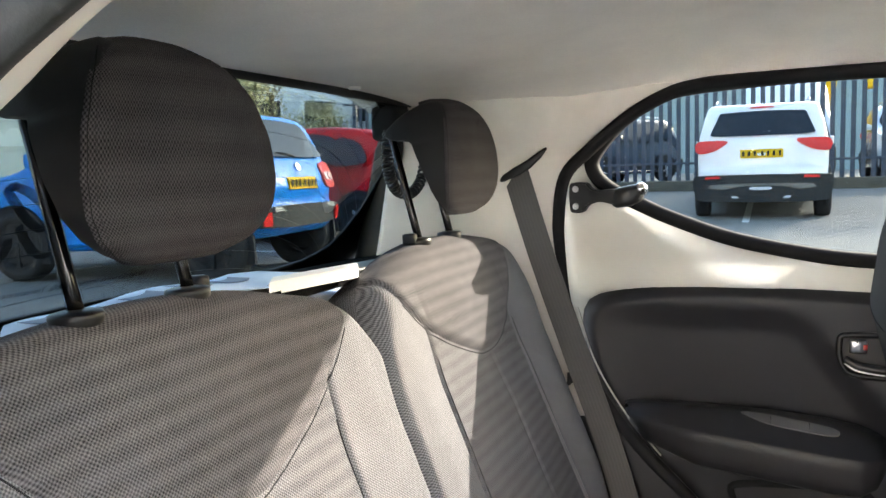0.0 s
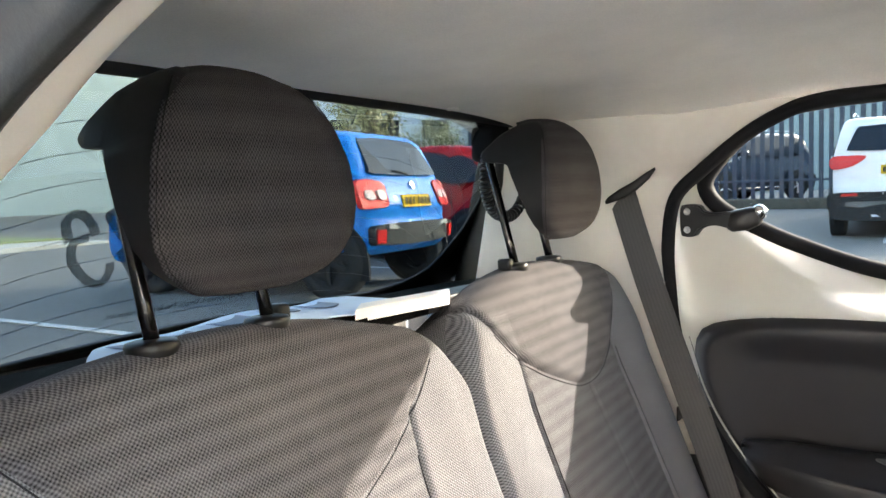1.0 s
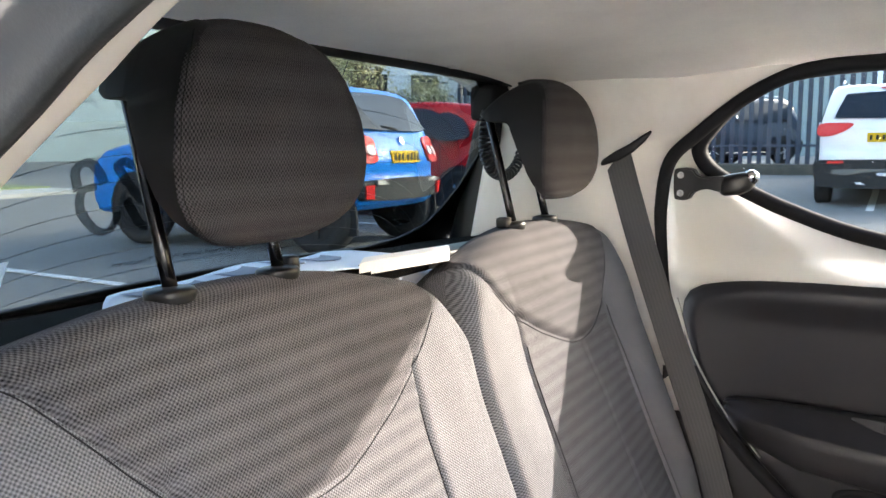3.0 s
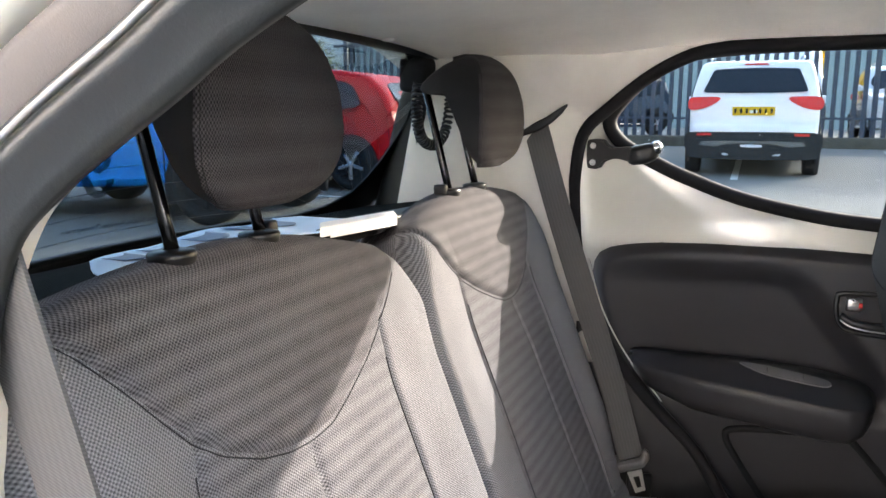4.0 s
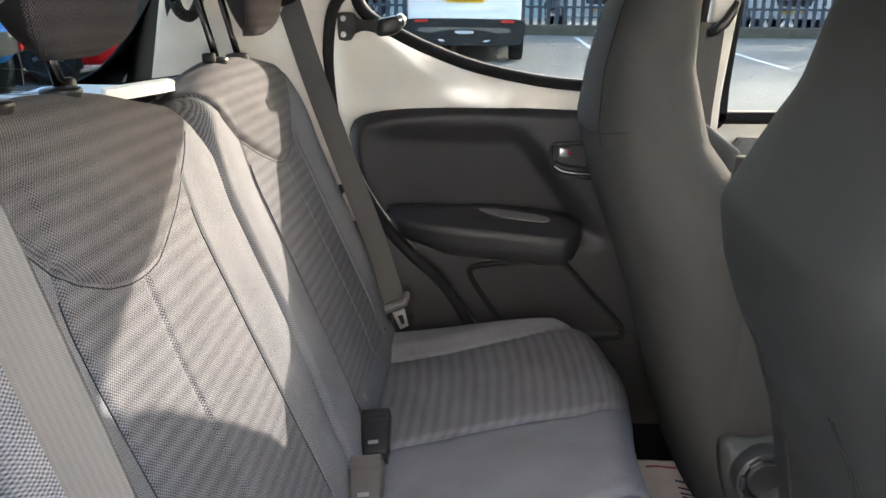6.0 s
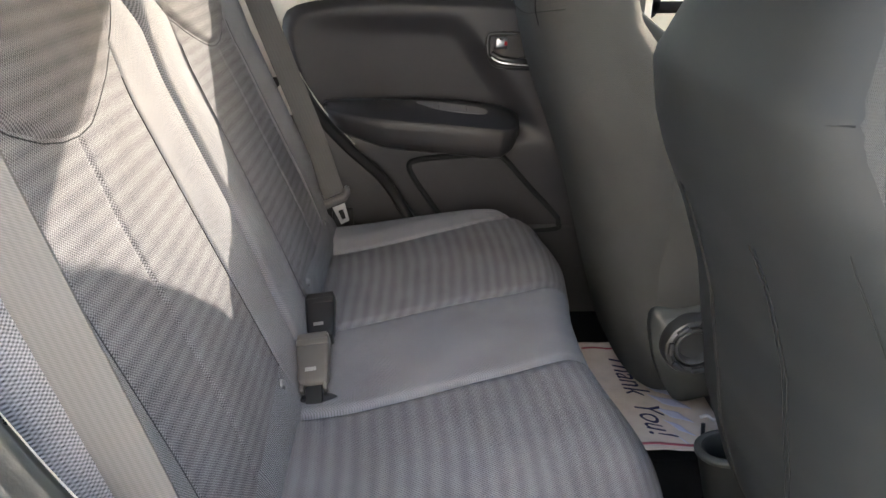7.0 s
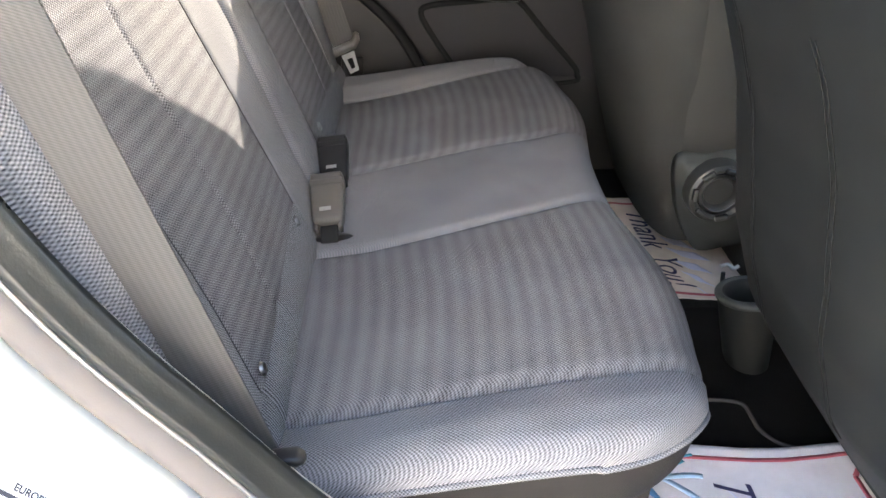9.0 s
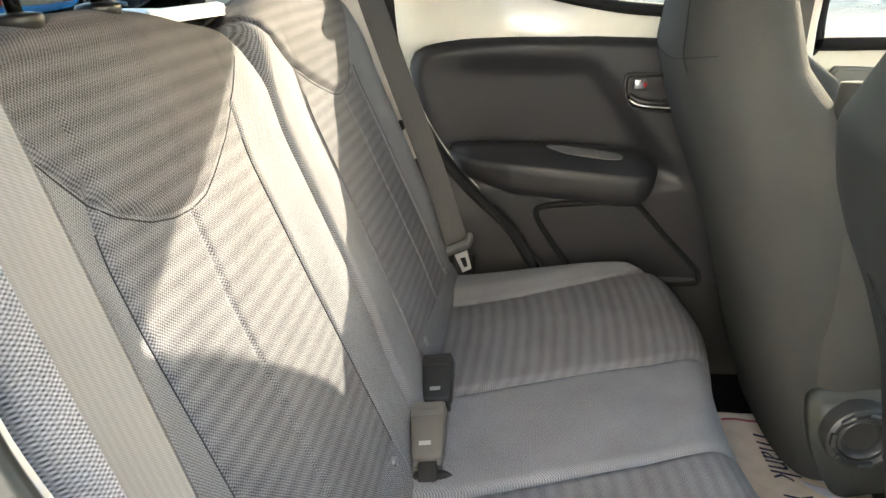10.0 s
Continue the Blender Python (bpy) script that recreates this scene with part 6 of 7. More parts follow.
        if nose:
            part("head_lamp", slab(closed_spline([(sg * a, b) for a, b in nose], 24), lambda p, d: Vector((p[0], -L + 0.0 - 0.03 + 0.22 * (abs(p[0]) / hw) ** 3 + d, p[1])), 0.05, 0.006), LAMP_CLEAR, t, "clear lamp lens", smooth=False)
    return t, half, hw


def tail_curve(side):
    """The tail's y at a height, from an outline given from the rear foot upwards."""
    pts = sorted([(z, y) for y, z in side if y > -0.75])
    return lambda z: interp(z, pts)


def tail_bow(x, y, hw):
    return 0.10 * min(1.0, abs(x) / hw) ** 3 * smooth(-0.35, 0.0, y)


def rear_panel(t, outline, tail_at, hw, off, depth, material, name, label=""):
    return part(name, slab(outline, lambda p, d: Vector((p[0], tail_at(p[1]) + off - tail_bow(p[0], tail_at(p[1]), hw) - d, p[1])), depth), material, t, label, smooth=False)


def plate_bars(t, x, z, tail_at, hw, w=0.52, h=0.11):
    p = rear_panel(t, [(x - w / 2, z - h / 2), (x + w / 2, z - h / 2), (x + w / 2, z + h / 2), (x - w / 2, z + h / 2)], tail_at, hw, 0.022, 0.02, PLATE, "number_plate", "yellow plate with dark bars")
    for k in range(7):
        bx = x - w * 0.40 + w * 0.8 * k / 6 + (0.012 if k > 3 else -0.012)
        part("plate_bar", block(0.030, 0.004, 0.062, 0.0, pose(bx, tail_at(z) + 0.024 - tail_bow(bx, tail_at(z), hw), z)), PLATE_INK, p, smooth=False)


# white crossover with its tail towards the car
BLUE = paint("bright_blue_paint", (0.001, 0.150, 0.50), 0.4, 0.3)
RED = paint("red_paint", (0.46, 0.006, 0.010), 0.5, 0.25)
WHITE = paint("white_paint", (0.62, 0.63, 0.65), 0.22, 0.8)
DARKBLUE = paint("dark_slate_paint", (0.03, 0.04, 0.06), 0.2, 1.0)
SILVER = paint("silver_paint", (0.55, 0.58, 0.62), 0.25, 1.0)

SUV = [(-0.02, 0.42), (0.0, 0.52), (-0.01, 0.66), (-0.06, 0.74), (-0.07, 0.92), (-0.09, 1.08), (-0.22, 1.33), (-0.36, 1.53), (-0.55, 1.585), (-1.1, 1.61), (-2.0, 1.59), (-2.45, 1.50), (-3.0, 1.10),
       (-3.3, 1.02), (-3.9, 0.92), (-4.12, 0.78), (-4.17, 0.55), (-4.12, 0.32), (-3.9, 0.24), (-2.0, 0.22), (-0.3, 0.26), (-0.08, 0.34)]


def crossover(m, material, label, name="crossover_car", plate=True, nose=None):
    tail_at = tail_curve(SUV[:8])
    global tail_y
    tail_y = tail_at
    t, half, hw = vehicle(name, label, m, material, 4.17, 1.775, 1.61, SUV, 1.02,
                          [[(-0.45, 1.10), (-0.55, 1.42), (-0.72, 1.47), (-0.86, 1.12)], [(-0.95, 1.08), (-0.86, 1.46), (-1.65, 1.50), (-1.72, 1.07)], [(-1.80, 1.07), (-1.76, 1.50), (-2.25, 1.44), (-2.85, 1.10)]],
                          [-1.75, -0.95], None, [(0.62, 0.93), (0.78, 0.90), (0.85, 0.93), (0.86, 1.02), (0.80, 1.075), (0.62, 1.08), (0.44, 1.07), (0.47, 1.01)], [-0.75, -3.25], 0.33, 0.20, nose=nose)
    rear_panel(t, [(-0.66, 1.150), (-0.655, 1.175), (-0.55, 1.435), (-0.52, 1.455), (-0.26, 1.468), (0, 1.472), (0.26, 1.468), (0.52, 1.455), (0.55, 1.435), (0.655, 1.175), (0.66, 1.150), (0.60, 1.138), (0.3, 1.130), (0, 1.128), (-0.3, 1.130), (-0.60, 1.138)], tail_at, hw, 0.030, 0.04, DARKGLASS, "rear_window", "dark tailgate glass")
    rear_panel(t, [(-0.15, 1.512), (0.15, 1.512), (0.15, 1.532), (-0.15, 1.532)], tail_at, hw, 0.03, 0.03, LAMP_RED, "brake_lamp", "high red brake lamp")
    rear_panel(t, [(-0.47, 0.985), (0.47, 0.985), (0.46, 1.005), (-0.46, 1.005)], tail_at, hw, 0.016, 0.02, SILVER, "tailgate_strip", "pale strip above the plate")
    rear_panel(t, closed_spline([(-0.85, 0.33), (-0.88, 0.54), (-0.80, 0.595), (-0.4, 0.605), (0.4, 0.605), (0.80, 0.595), (0.88, 0.54), (0.85, 0.33), (0.66, 0.24), (-0.66, 0.24)], 60), tail_at, hw, 0.014, 0.04, CLADDING, "rear_bumper", "dark grey plastic bumper")
    rear_panel(t, [(-0.68, 0.425), (-0.64, 0.475), (-0.3, 0.485), (0.3, 0.485), (0.64, 0.475), (0.68, 0.425), (0.5, 0.405), (-0.5, 0.405)], tail_at, hw, 0.024, 0.03, MID_TRIM, "skid_plate", "grey bumper insert")
    rear_panel(t, [(-0.36, 0.285), (-0.38, 0.315), (0.38, 0.315), (0.36, 0.285)], tail_at, hw, 0.020, 0.03, SILVER, "tow_trim", "pale lower bumper edge")
    rear_panel(t, closed_spline([(-0.11, 0.40), (-0.12, 0.435), (0.12, 0.435), (0.11, 0.40)], 16), tail_at, hw, 0.030, 0.02, SILVER, "badge")
    for sg in (1, -1):
        rear_panel(t, [(sg * 0.52, 0.555), (sg * 0.72, 0.55), (sg * 0.71, 0.585), (sg * 0.53, 0.59)], tail_at, hw, 0.024, 0.02, LAMP_RED, "reflector", "red reflector")
        part("roof_rail", tube(spline([(sg * 0.60, -0.50, 1.60), (sg * 0.60, -0.8, 1.655), (sg * 0.60, -1.9, 1.65), (sg * 0.60, -2.3, 1.57)], 16), 0.015, 8), SILVER, t)
    rear_panel(t, closed_spline([(-0.05, 0.87), (-0.045, 0.895), (0.045, 0.895), (0.05, 0.87), (0.03, 0.855), (-0.03, 0.855)], 20), tail_at, hw, 0.02, 0.02, SILVER, "badge")
    rear_panel(t, [(0.46, 0.795), (0.62, 0.795), (0.62, 0.815), (0.46, 0.815)], tail_at, hw, 0.018, 0.02, SILVER, "badge")
    rear_panel(t, closed_spline([(-0.60, 0.745), (-0.55, 0.77), (-0.50, 0.745), (-0.55, 0.72)], 16), tail_at, hw, 0.018, 0.02, SILVER, "badge")
    if plate:
        plate_bars(t, 0.0, 0.885, tail_at, hw, 0.54, 0.115)
    return t


crossover(pose(-10.45, 0.135, lot_z(-11.0), 0, 0, -90), WHITE, "white crossover car parked tail-on in front of the fence")

MINI = [(-0.02, 0.47), (0.0, 0.56), (-0.03, 0.70), (-0.02, 0.82), (-0.10, 1.02), (-0.27, 1.30), (-0.40, 1.44), (-0.65, 1.50), (-1.15, 1.52), (-1.75, 1.49), (-2.02, 1.40), (-2.40, 1.08), (-2.62, 1.0),
        (-3.02, 0.92), (-3.22, 0.78), (-3.28, 0.52), (-3.22, 0.34), (-3.0, 0.28), (-1.6, 0.28), (-0.3, 0.36), (-0.07, 0.41)]


def blue_car():
    tail_at = tail_curve(MINI[:8])
    global tail_y
    tail_y = tail_at
    t, half, hw = vehicle("hatchback_car", "bright blue small hatchback with a yellow rear plate", pose(-5.21, -3.666, lot_z(-5.2), 0, 0, 5.1), BLUE, 3.28, 1.66, 1.52, MINI, 1.02,
                          [[(-0.90, 1.10), (-0.87, 1.38), (-1.42, 1.42), (-1.48, 1.08)], [(-1.56, 1.08), (-1.52, 1.42), (-1.84, 1.37), (-2.22, 1.09)]],
                          [-1.52, -0.85], None, [(0.50, 0.80), (0.66, 0.785), (0.80, 0.79), (0.815, 0.90), (0.79, 1.02), (0.62, 1.035), (0.47, 1.00), (0.47, 0.90)], [-0.47, -2.56], 0.33, 0.0, rim_mat=CLADDING)
    rear_panel(t, [(-0.62, 1.10), (-0.60, 1.13), (-0.53, 1.37), (-0.49, 1.405), (-0.25, 1.42), (0, 1.425), (0.25, 1.42), (0.49, 1.405), (0.53, 1.37), (0.60, 1.13), (0.62, 1.10), (0.55, 1.085), (0.25, 1.075), (-0.25, 1.075), (-0.55, 1.085)], tail_at, hw, 0.030, 0.04, DARKGLASS, "rear_window", "dark tailgate glass")
    rear_panel(t, [(-0.70, 0.47), (-0.73, 0.50), (-0.73, 0.61), (-0.70, 0.635), (-0.3, 0.65), (0.3, 0.65), (0.70, 0.635), (0.73, 0.61), (0.73, 0.50), (0.70, 0.47), (0.3, 0.455), (-0.3, 0.455)], tail_at, hw, 0.046, 0.07, CLADDING, "rear_bumper", "dark bumper insert")
    rear_panel(t, [(-0.56, 0.60), (0.56, 0.60), (0.56, 0.645), (-0.56, 0.645)], tail_at, hw, 0.052, 0.05, MID_TRIM, "bumper_step", "grey upper edge of the bumper insert")
    for sg in (1, -1):
        rear_panel(t, [(sg * 0.60, 0.48), (sg * 0.70, 0.485), (sg * 0.71, 0.60), (sg * 0.61, 0.60)], tail_at, hw, 0.054, 0.04, LAMP_RED, "reflector", "red reflector")
        for lx in (0.555, 0.695):
            part("lamp_core", slab(closed_spline([(sg * lx - 0.042, 0.865), (sg * lx + 0.042, 0.865), (sg * lx + 0.042, 0.935), (sg * lx - 0.042, 0.935)], 20), lambda p, d: Vector((p[0], tail_at(p[1]) + 0.024 - 0.10 * (abs(p[0]) / hw) ** 3 - d, p[1])), 0.02), LAMP_PALE, t, "squarish pale lamp core", smooth=False)
        for k in range(3):
            part("side_slash", slab([(-0.30 - 0.07 * k, 1.09), (-0.33 - 0.07 * k, 1.09), (-0.43 - 0.07 * k, 1.20), (-0.40 - 0.07 * k, 1.20)], lambda p, d: Vector((sg * (half(p[0], p[1]) + 0.006 - d), p[0], p[1])), 0.01), SILVER, t, smooth=False)
    part("rear_wiper", tube([(0.0, tail_at(1.08) + 0.03, 1.08), (0.10, tail_at(1.10) + 0.03, 1.10), (0.26, tail_at(1.11) + 0.02, 1.11)], 0.012, 6), TYRE, t)
    rear_panel(t, closed_spline([(-0.04, 0.985), (0.0, 1.02), (0.04, 0.985), (0.0, 0.95)], 16), tail_at, hw, 0.022, 0.02, CHROME, "badge", "small chrome badge")
    plate_bars(t, 0.0, 0.84, tail_at, hw)
    part("aerial", tube([(0.0, -0.7, 1.58), (0.0, -0.62, 1.75)], 0.006, 6), TYRE, t)


blue_car()

CLIO = [(-0.01, 0.34), (0.0, 0.48), (-0.05, 0.70), (-0.10, 0.90), (-0.22, 1.08), (-0.50, 1.32), (-0.72, 1.40), (-1.3, 1.46), (-2.0, 1.44), (-2.4, 1.32), (-3.0, 1.0), (-3.3, 0.92),
        (-3.85, 0.80), (-4.02, 0.62), (-4.06, 0.45), (-4.0, 0.26), (-3.7, 0.18), (-2.0, 0.17), (-0.3, 0.20), (-0.07, 0.26)]


def red_car():
    tail_at = tail_curve(CLIO[:8])
    global tail_y
    tail_y = tail_at
    t, half, hw = vehicle("hatchback_car", "red hatchback with silver alloy wheels", pose(-8.15, -3.55, lot_z(-8.0), 0, 0, -3), RED, 4.06, 1.75, 1.46, CLIO, 0.92,
                          [[(-0.62, 1.00), (-0.75, 1.24), (-1.05, 1.30), (-1.12, 1.0)], [(-1.18, 0.98), (-1.12, 1.31), (-1.75, 1.35), (-1.82, 0.96)], [(-1.90, 0.96), (-1.85, 1.35), (-2.25, 1.27), (-2.8, 0.97)]],
                          [-1.85, -1.0], None, [(0.52, 0.78), (0.76, 0.76), (0.82, 0.86), (0.80, 0.94), (0.62, 0.93)], [-0.72, -3.30], 0.31, 0.0)
    rear_panel(t, closed_spline([(-0.58, 1.02), (-0.48, 1.26), (0, 1.30), (0.48, 1.26), (0.58, 1.02), (0, 0.98)], 40), tail_at, hw, 0.030, 0.04, DARKGLASS, "rear_window", "dark tailgate glass")
    plate_bars(t, 0.0, 0.60, tail_at, hw)


red_car()


# vehicles behind the fence, noses towards the car park
def behind(x, y, material, label, turn):
    t = crossover(pose(x, y, lot_z(-17), 0, 0, turn), material, label, plate=False, nose=[(0.55, 0.72), (0.80, 0.74), (0.84, 0.84), (0.66, 0.86)])
    part("grille", slab(closed_spline([(-0.50, 0.56), (-0.56, 0.74), (-0.3, 0.82), (0.3, 0.82), (0.56, 0.74), (0.50, 0.56), (0, 0.52)], 40), lambda p, d: Vector((p[0], -4.185 + 0.22 * (abs(p[0]) / 0.9) ** 3 + d, p[1])), 0.03), CLADDING, t, "dark grille", smooth=False)
    part("windscreen", slab(closed_spline([(-0.66, 1.08), (-0.54, 1.46), (0.54, 1.46), (0.66, 1.08)], 24), lambda p, d: Vector((p[0], interp(p[1], [(1.05, -3.06), (1.5, -2.46)]) - 0.03 + d, p[1])), 0.02), DARKGLASS, t, smooth=False)
    for k in range(4):
        part("plate_bar", block(0.11, 0.01, 0.06, 0, pose(-0.21 + 0.14 * k, -4.22, 0.40)), PLATE, t, "pale yellow mark", smooth=False)
    return t


behind(-20.6, 3.1, WHITE, "white crossover nose-on behind the palisade fence", 90)
behind(-20.8, 7.4, SILVER, "silver car behind the palisade fence", 88)
behind(-21.0, -2.6, DARKBLUE, "dark car standing behind the palisade fence", 60)
behind(-20.8, 12.0, DARKBLUE, "dark car behind the fence panel", 90)


def van(x, y, material, label, h=2.4):
    t = thing("van", label, "van", at=pose(x, y, lot_z(-17)))
    part("body", lofted([((2.6, 0, 0.75), 0.85, 0.45, Y, Z), ((2.5, 0, 0.85), 0.95, 0.60, Y, Z), ((1.7, 0, 1.0), 0.98, 0.75, Y, Z), ((1.1, 0, h / 2 + 0.1), 0.98, h / 2 - 0.15, Y, Z), ((-2.4, 0, h / 2 + 0.1), 0.98, h / 2 - 0.12, Y, Z), ((-2.5, 0, h / 2 + 0.1), 0.90, h / 2 - 0.2, Y, Z)], 32, 6.0), material, t)
    part("windscreen", block(0.03, 1.6, 0.75, 0.01, pose(1.50, 0, 1.78, 0, -36, 0)), DARKGLASS, t)
    for sg in (1, -1):
        part("head_lamp", block(0.06, 0.26, 0.20, 0.03, pose(2.55, sg * 0.72, 0.98)), LAMP_CLEAR, t)
        for wx in (1.6, -1.5):
            part("wheel", lathe([(0.15, -0.1), (0.33, -0.1), (0.33, 0.1), (0.15, 0.1), (0.0, 0.06)], 24, pose(wx, sg * 0.9, 0.33, 90, 0, 0)), TYRE, t)
    return t


van(-21.0, 0.55, SILVER, "pale blue-grey van behind the fence")
van(-21.5, 9.7, WHITE, "white van behind the fence")
YELLOW = paint("yellow_machine_paint", (0.75, 0.42, 0.01), 0.4, 0.3)
dig = thing("digger", "yellow machine standing far behind the fence", "machine", at=pose(-27.0, 1.0, lot_z(-17)))
part("cab", block(2.2, 1.6, 1.5, 0.12, pose(0, 0, 3.0)), YELLOW, dig)
part("cab_window", block(0.05, 1.2, 0.8, 0.02, pose(1.11, 0, 3.2)), DARKGLASS, dig)
part("track_base", block(3.2, 2.2, 1.0, 0.2, pose(0, 0, 0.5)), CLADDING, dig)
part("deck", block(2.8, 2.0, 1.3, 0.15, pose(0, 0, 1.65)), YELLOW, dig)
part("boom", tube(spline([(0.8, 0.9, 2.4), (2.0, 1.2, 4.2), (3.2, 1.6, 3.4), (3.6, 1.8, 2.4)], 16), 0.16, 8), YELLOW, dig)

# palisade fence
PALE = paint("dark_fence_steel", (0.045, 0.055, 0.075), 0.5, 0.1)
fence = thing("palisade_fence", "dark steel palisade fence on a low kerb", "fence")


def pale_mesh():
    bm = slab([(-0.043, 0.0), (0.043, 0.0), (0.043, 2.30), (0.016, 2.40), (0.0, 2.34), (-0.016, 2.40), (-0.043, 2.30)], lambda p, d: Vector((-d + 0.020 * math.cos(p[0] * 60), p[0], p[1])), 0.006)
    me = bpy.data.meshes.new("pale")
    bm.to_mesh(me)
    bm.free()
    me.materials.append(PALE)
    return me


pale_data = pale_mesh()
FX, FZ = -15.6, lot_z(-15.6) + 0.20
for k in range(150):
    ob = new("pale", pale_data)
    ob.parent = fence
    ob.location = (FX, -9.0 + 0.175 * k, FZ)
for z in (0.35, 2.0):
    part("rail", block(0.05, 27.0, 0.05, 0.006, pose(FX - 0.035, 4.2, FZ + z)), PALE, fence)
for k in range(10):
    part("fence_post", block(0.09, 0.09, 2.45, 0.01, pose(FX - 0.07, -9.0 + 2.8 * k, FZ + 1.2)), PALE, fence)
sign = thing("parking_sign", "white parking notice with a yellow emblem on the fence", "sign", at=pose(FX + 0.028, 7.26, FZ + 1.15))
part("board", block(0.012, 1.25, 0.80, 0.006, pose(0, 0, 0)), plain("sign_pale_blue_white", (0.55, 0.62, 0.68), 0.5), sign)
part("field", block(0.004, 1.17, 0.72, 0.0, pose(0.007, 0, 0)), plain("sign_slate", (0.10, 0.14, 0.17), 0.5), sign, smooth=False)
m_sign = Matrix(((0, 0, 1, 0.011), (1, 0, 0, 0), (0, 1, 0, 0), (0, 0, 0, 1)))
words("Private Parking", 0.14, m_sign @ pose(0, 0.24, 0), PAPER, sign, 0.001)
for k in range(4):
    part("text_bar", block(0.004, 0.72 - 0.08 * (k % 2), 0.035, 0, pose(0.011, 0.15, 0.10 - 0.09 * k)), PAPER, sign, smooth=False)
part("emblem", block(0.006, 0.26, 0.26, 0.01, pose(0.010, -0.40, -0.06)), plain("emblem_yellow", (0.75, 0.62, 0.05), 0.5), sign)
small = thing("warning_tag", "small orange tag fixed to the fence", "tag", at=pose(FX + 0.020, 6.40, FZ + 0.92))
part("plate", block(0.01, 0.16, 0.20, 0.004), plain("tag_orange", (0.75, 0.28, 0.03), 0.5), small)

# behind the tailgate: road, verge, mesh fence, pale building, hedges and bare trees
def flat(name, x0, x1, y0, y1, lift, material, label, cat, t=0.05):
    ob = part(name, block(x1 - x0, y1 - y0, t, 0.01, pose((x0 + x1) / 2, (y0 + y1) / 2, lift - t / 2)), material, None, kind="structure", smooth=False)
    return tagged(ob, label, cat)


VERGE = ground_like("verge_grass", [(0.3, (0.10, 0.13, 0.05)), (0.7, (0.27, 0.30, 0.14))], 0.5, 30, 0.8)
flat("verge", -9.5, 30, -26, -16.0, 0.42, VERGE, "dull green grass verge beyond the car park", "verge", 0.5)
flat("path", -9.5, 30, -16.0, -14.2, 0.38, CONCRETE, "pale concrete path along the verge", "path", 0.5)
RENDER = plain("pale_render", (0.66, 0.68, 0.70), 0.8)
WALLPAINT = plain("grey_blue_cladding", (0.24, 0.30, 0.31), 0.7)


def building(x, y, turn, w, d, hgt, cols, rows, material, label):
    b = thing("building", label, "building", at=pose(x, y, 0.3, 0, 0, turn))
    part("wall", block(w, d, hgt, 0.05, pose(0, 0, hgt / 2)), material, b, smooth=False)
    part("roof", block(w + 0.6, d + 0.6, 0.35, 0.08, pose(0, 0, hgt + 0.1)), CLADDING, b, smooth=False)
    for k in range(cols):
        for r in range(rows):
            px, pz = -w / 2 + w * (k + 0.5) / cols, 1.8 + 3.0 * r
            win = part("window", block(w / cols * 0.62, 0.12, 1.4, 0.02, pose(px, d / 2 + 0.02, pz)), PAPER, b, smooth=False)
            part("pane", block(w / cols * 0.54, 0.06, 1.2, 0.0, pose(px, d / 2 + 0.07, pz)), DARKGLASS, win, smooth=False)
    return b


building(-40.2, -30.3, -42, 16, 8, 8.4, 5, 2, RENDER, "pale rendered two-storey building with dark windows")
building(0, -36, 0, 54, 8, 10.0, 0, 0, WALLPAINT, "grey-blue clad shed beyond the verge")
building(-44, 8, -90, 60, 8, 6.0, 0, 0, WALLPAINT, "long grey-blue clad warehouse behind the fence")
mesh_fence = thing("mesh_fence", "grey chain-link fence along the verge", "fence")
MESHWIRE = plain("galvanised_wire", (0.30, 0.33, 0.33), 0.5)
bmw = bmesh.new()
for k in range(150):
    for sg in (1, -1):
        x = -9 + 0.2 * k
        a, b = Vector((x, -20.0, 0.42)), Vector((x + sg * 2.0, -20.0, 2.42))
        d = Vector((0.012, 0, 0))
        v = [bmw.verts.new(a - d), bmw.verts.new(a + d), bmw.verts.new(b + d), bmw.verts.new(b - d)]
        bmw.faces.new(v)
bmesh.ops.solidify(bmw, geom=bmw.faces[:], thickness=0.012)
part("wire_mesh", bmw, MESHWIRE, mesh_fence, kind="stuff", smooth=False)
for k in range(11):
    part("fence_post", block(0.09, 0.09, 2.2, 0.01, pose(-9 + 3 * k, -20.06, 1.4)), plain("pale_post", (0.55, 0.54, 0.45), 0.7) if k == 0 else bpy.data.materials["pale_post"], mesh_fence)

BARK = ground_like("bark", [(0.3, (0.09, 0.07, 0.05)), (0.7, (0.22, 0.18, 0.13))], 6, 60, 0.8)


def leaf_material(name, a, b):
    k = Nodes(name)
    gm = k.node("NewGeometry")
    k.base(k.ramp(gm.outputs["Random Per Island"], [(0.0, a), (1.0, b)]), 0.7)
    return k.m


LEAF = leaf_material("spring_leaf", (0.22, 0.20, 0.08), (0.66, 0.58, 0.32))


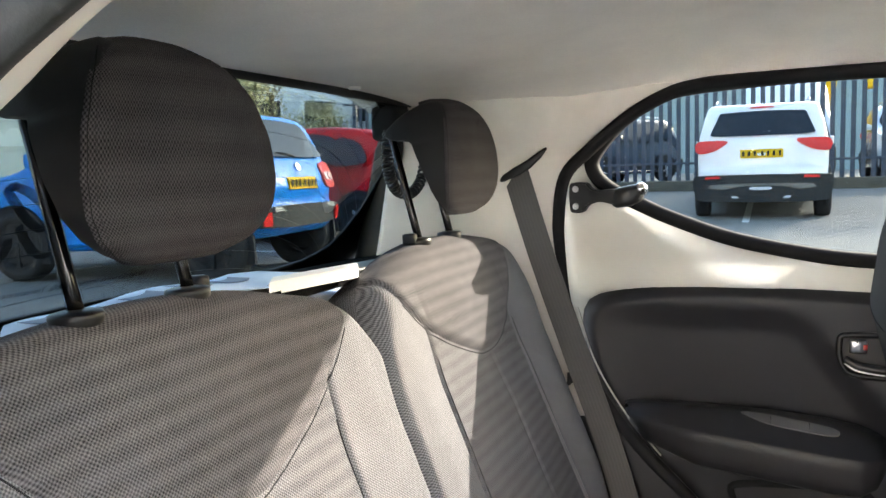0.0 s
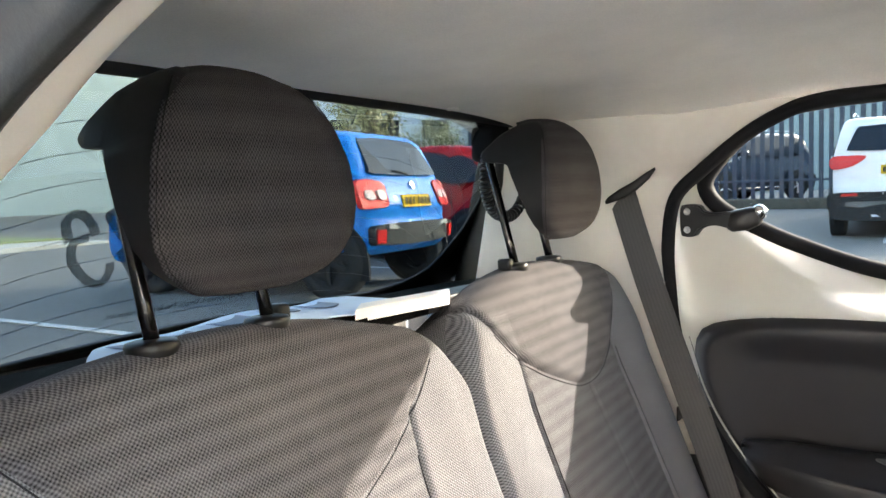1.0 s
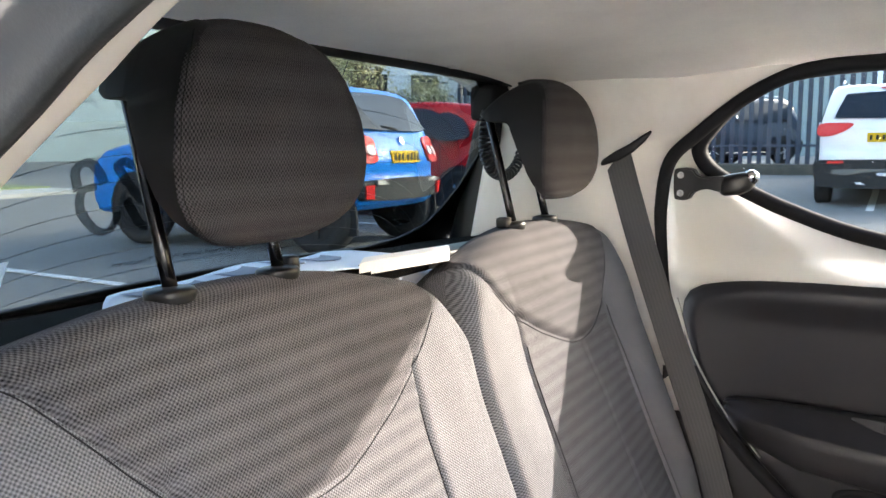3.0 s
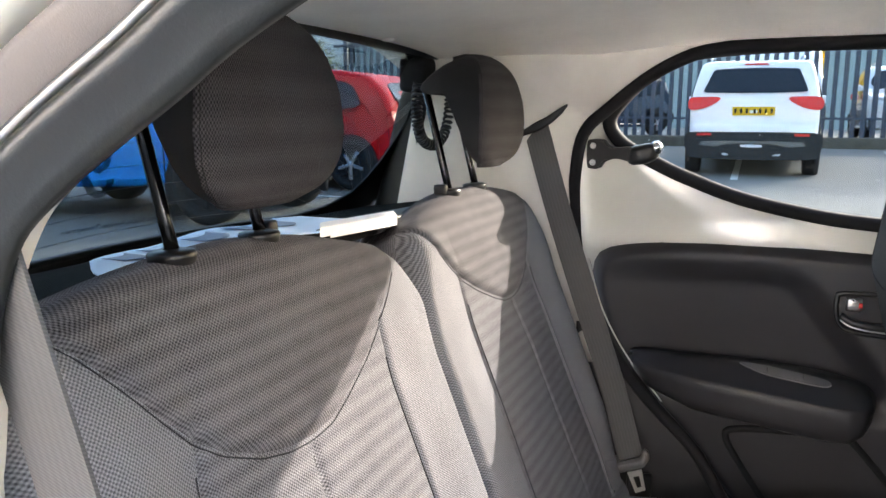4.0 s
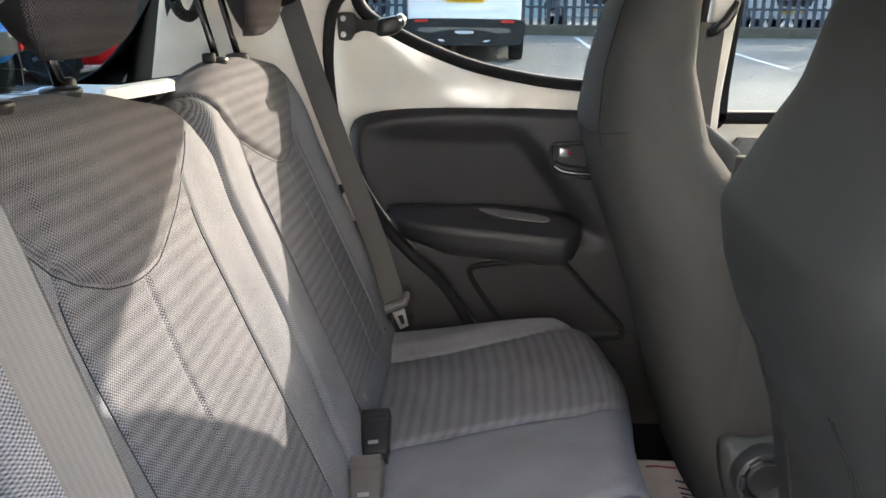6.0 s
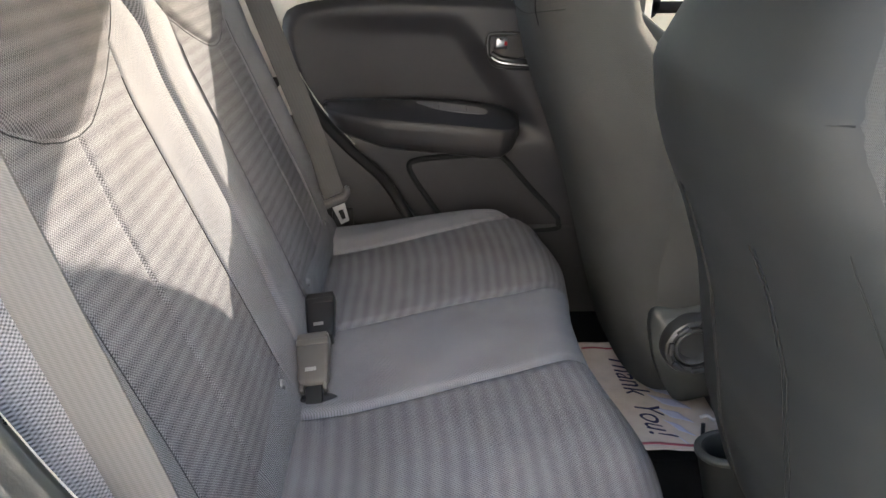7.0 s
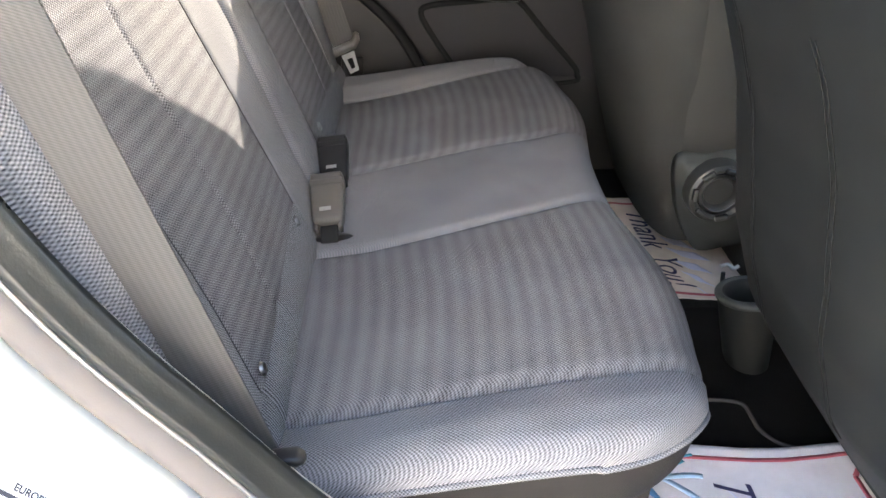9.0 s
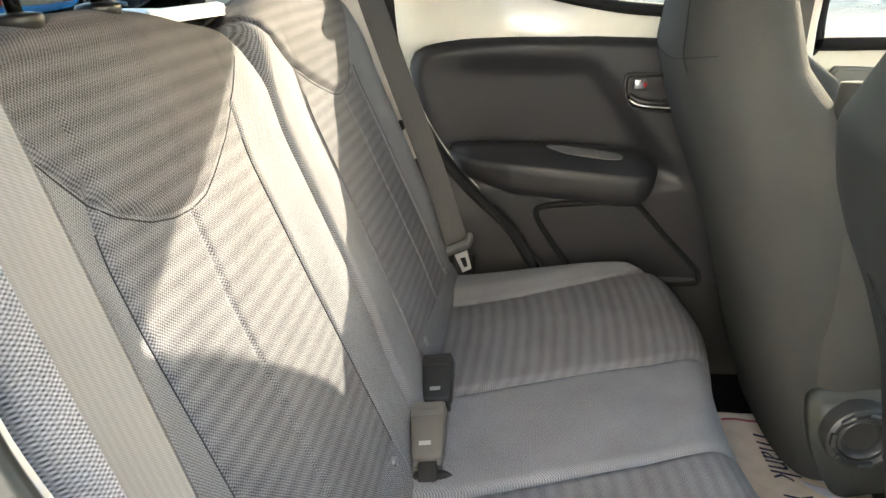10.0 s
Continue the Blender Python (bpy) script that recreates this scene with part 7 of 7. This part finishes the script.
def tree(x, y, z, h, r, n, seed, label, name="tree"):
    rng = random.Random(seed)
    t = thing(name, label, "tree", at=pose(x, y, z))
    bm = bmesh.new()
    tips = []

    def limb(p, d, ln, rad, depth):
        q = [p]
        for k in range(5):
            d = (d + Vector((rng.uniform(-0.2, 0.2), rng.uniform(-0.2, 0.2), rng.uniform(-0.05, 0.15)))).normalized()
            q.append(q[-1] + d * ln / 5)
        fr = frames_on(q)
        rings = [[bm.verts.new(c + a * rad * (1 - 0.13 * i) * math.cos(w) + b * rad * (1 - 0.13 * i) * math.sin(w)) for w in (0, 1.257, 2.513, 3.77, 5.027)] for i, (c, (a, b)) in enumerate(zip(q, fr))]
        for a, b in zip(rings, rings[1:]):
            for k in range(5):
                bm.faces.new((a[k], a[(k + 1) % 5], b[(k + 1) % 5], b[k]))
        tips.append(q[-1])
        if depth:
            for k in range(4):
                c = q[rng.randint(2, 5)]
                limb(c, (d + Vector((rng.uniform(-1, 1), rng.uniform(-1, 1), rng.uniform(-0.1, 0.8)))).normalized(), ln * 0.62, rad * 0.5, depth - 1)
    limb(Vector((0, 0, 0)), Vector((0, 0, 1)), h * 0.45, h * 0.022, 3)
    part("trunk", bm, BARK, t)
    verts, faces = [], []
    for k in range(n):
        c = rng.choice(tips) + Vector((rng.gauss(0, r), rng.gauss(0, r), rng.gauss(0, r)))
        a = Vector((rng.uniform(-1, 1), rng.uniform(-1, 1), rng.uniform(-1, 1))).normalized()
        b = a.cross(Vector((rng.uniform(-1, 1), rng.uniform(-1, 1), rng.uniform(-1, 1)))).normalized()
        s = rng.uniform(0.05, 0.11)
        i = len(verts)
        verts += [c - a * s, c + b * s * 0.5, c + a * s, c - b * s * 0.5]
        faces.append((i, i + 1, i + 2, i + 3))
    me = bpy.data.meshes.new("crown")
    me.from_pydata([tuple(v) for v in verts], [], faces)
    me.materials.append(LEAF)
    ob = new("crown", me)
    ob.parent = t
    return t


for k, (x, y, h) in enumerate([(-36, -22, 6.5), (-41, -21, 7), (-30, -12, 8), (-28, -21, 8), (-35, -10, 8), (-8, -27, 9), (1, -26, 9), (-46, -24, 9), (-40, -15, 9), (-25, -17.5, 8), (-22.5, -17, 7)]):
    tree(x, y, 0.5, h, 0.35, 2600, 11 + k, "budding tree with yellow-green leaves and bare twigs")


def hedge(x0, x1, y0, y1, z, h, n, seed):
    rng = random.Random(seed)
    verts, faces = [], []
    for k in range(n):
        u = rng.random()
        c = Vector((x0 + (x1 - x0) * u + rng.gauss(0, 0.4), y0 + (y1 - y0) * u + rng.gauss(0, 0.4), z + h * rng.random() ** 0.8 * (0.8 + 0.25 * math.sin(u * 31) * math.sin(u * 13))))
        a = Vector((rng.uniform(-1, 1), rng.uniform(-1, 1), rng.uniform(-1, 1))).normalized()
        b = a.cross(Vector((rng.uniform(-1, 1), rng.uniform(-1, 1), 1))).normalized()
        s = rng.uniform(0.06, 0.13)
        i = len(verts)
        verts += [c - a * s, c + b * s * 0.6, c + a * s, c - b * s * 0.6]
        faces.append((i, i + 1, i + 2, i + 3))
    me = bpy.data.meshes.new("hedge")
    me.from_pydata([tuple(v) for v in verts], [], faces)
    me.materials.append(LEAF)
    ob = new("hedge", me)
    return tagged(ob, "tangled yellow-green hedge behind the parked cars", "hedge", kind="stuff")


hedge(-34, -17, -13.5, -18.4, 0.6, 2.3, 15000, 5)

# unseen pale wall added behind the camera: closes the yard, bounces daylight in
wall_end = part("wall_bounce", block(0.4, 40, 4.4, 0.05, pose(5.2, 2, 2.2)), plain("pale_bounce_wall", (0.86, 0.855, 0.84), 0.85), None, kind="structure", smooth=False)
tagged(wall_end, "unseen plain pale wall added to bounce light into the car", "wall")
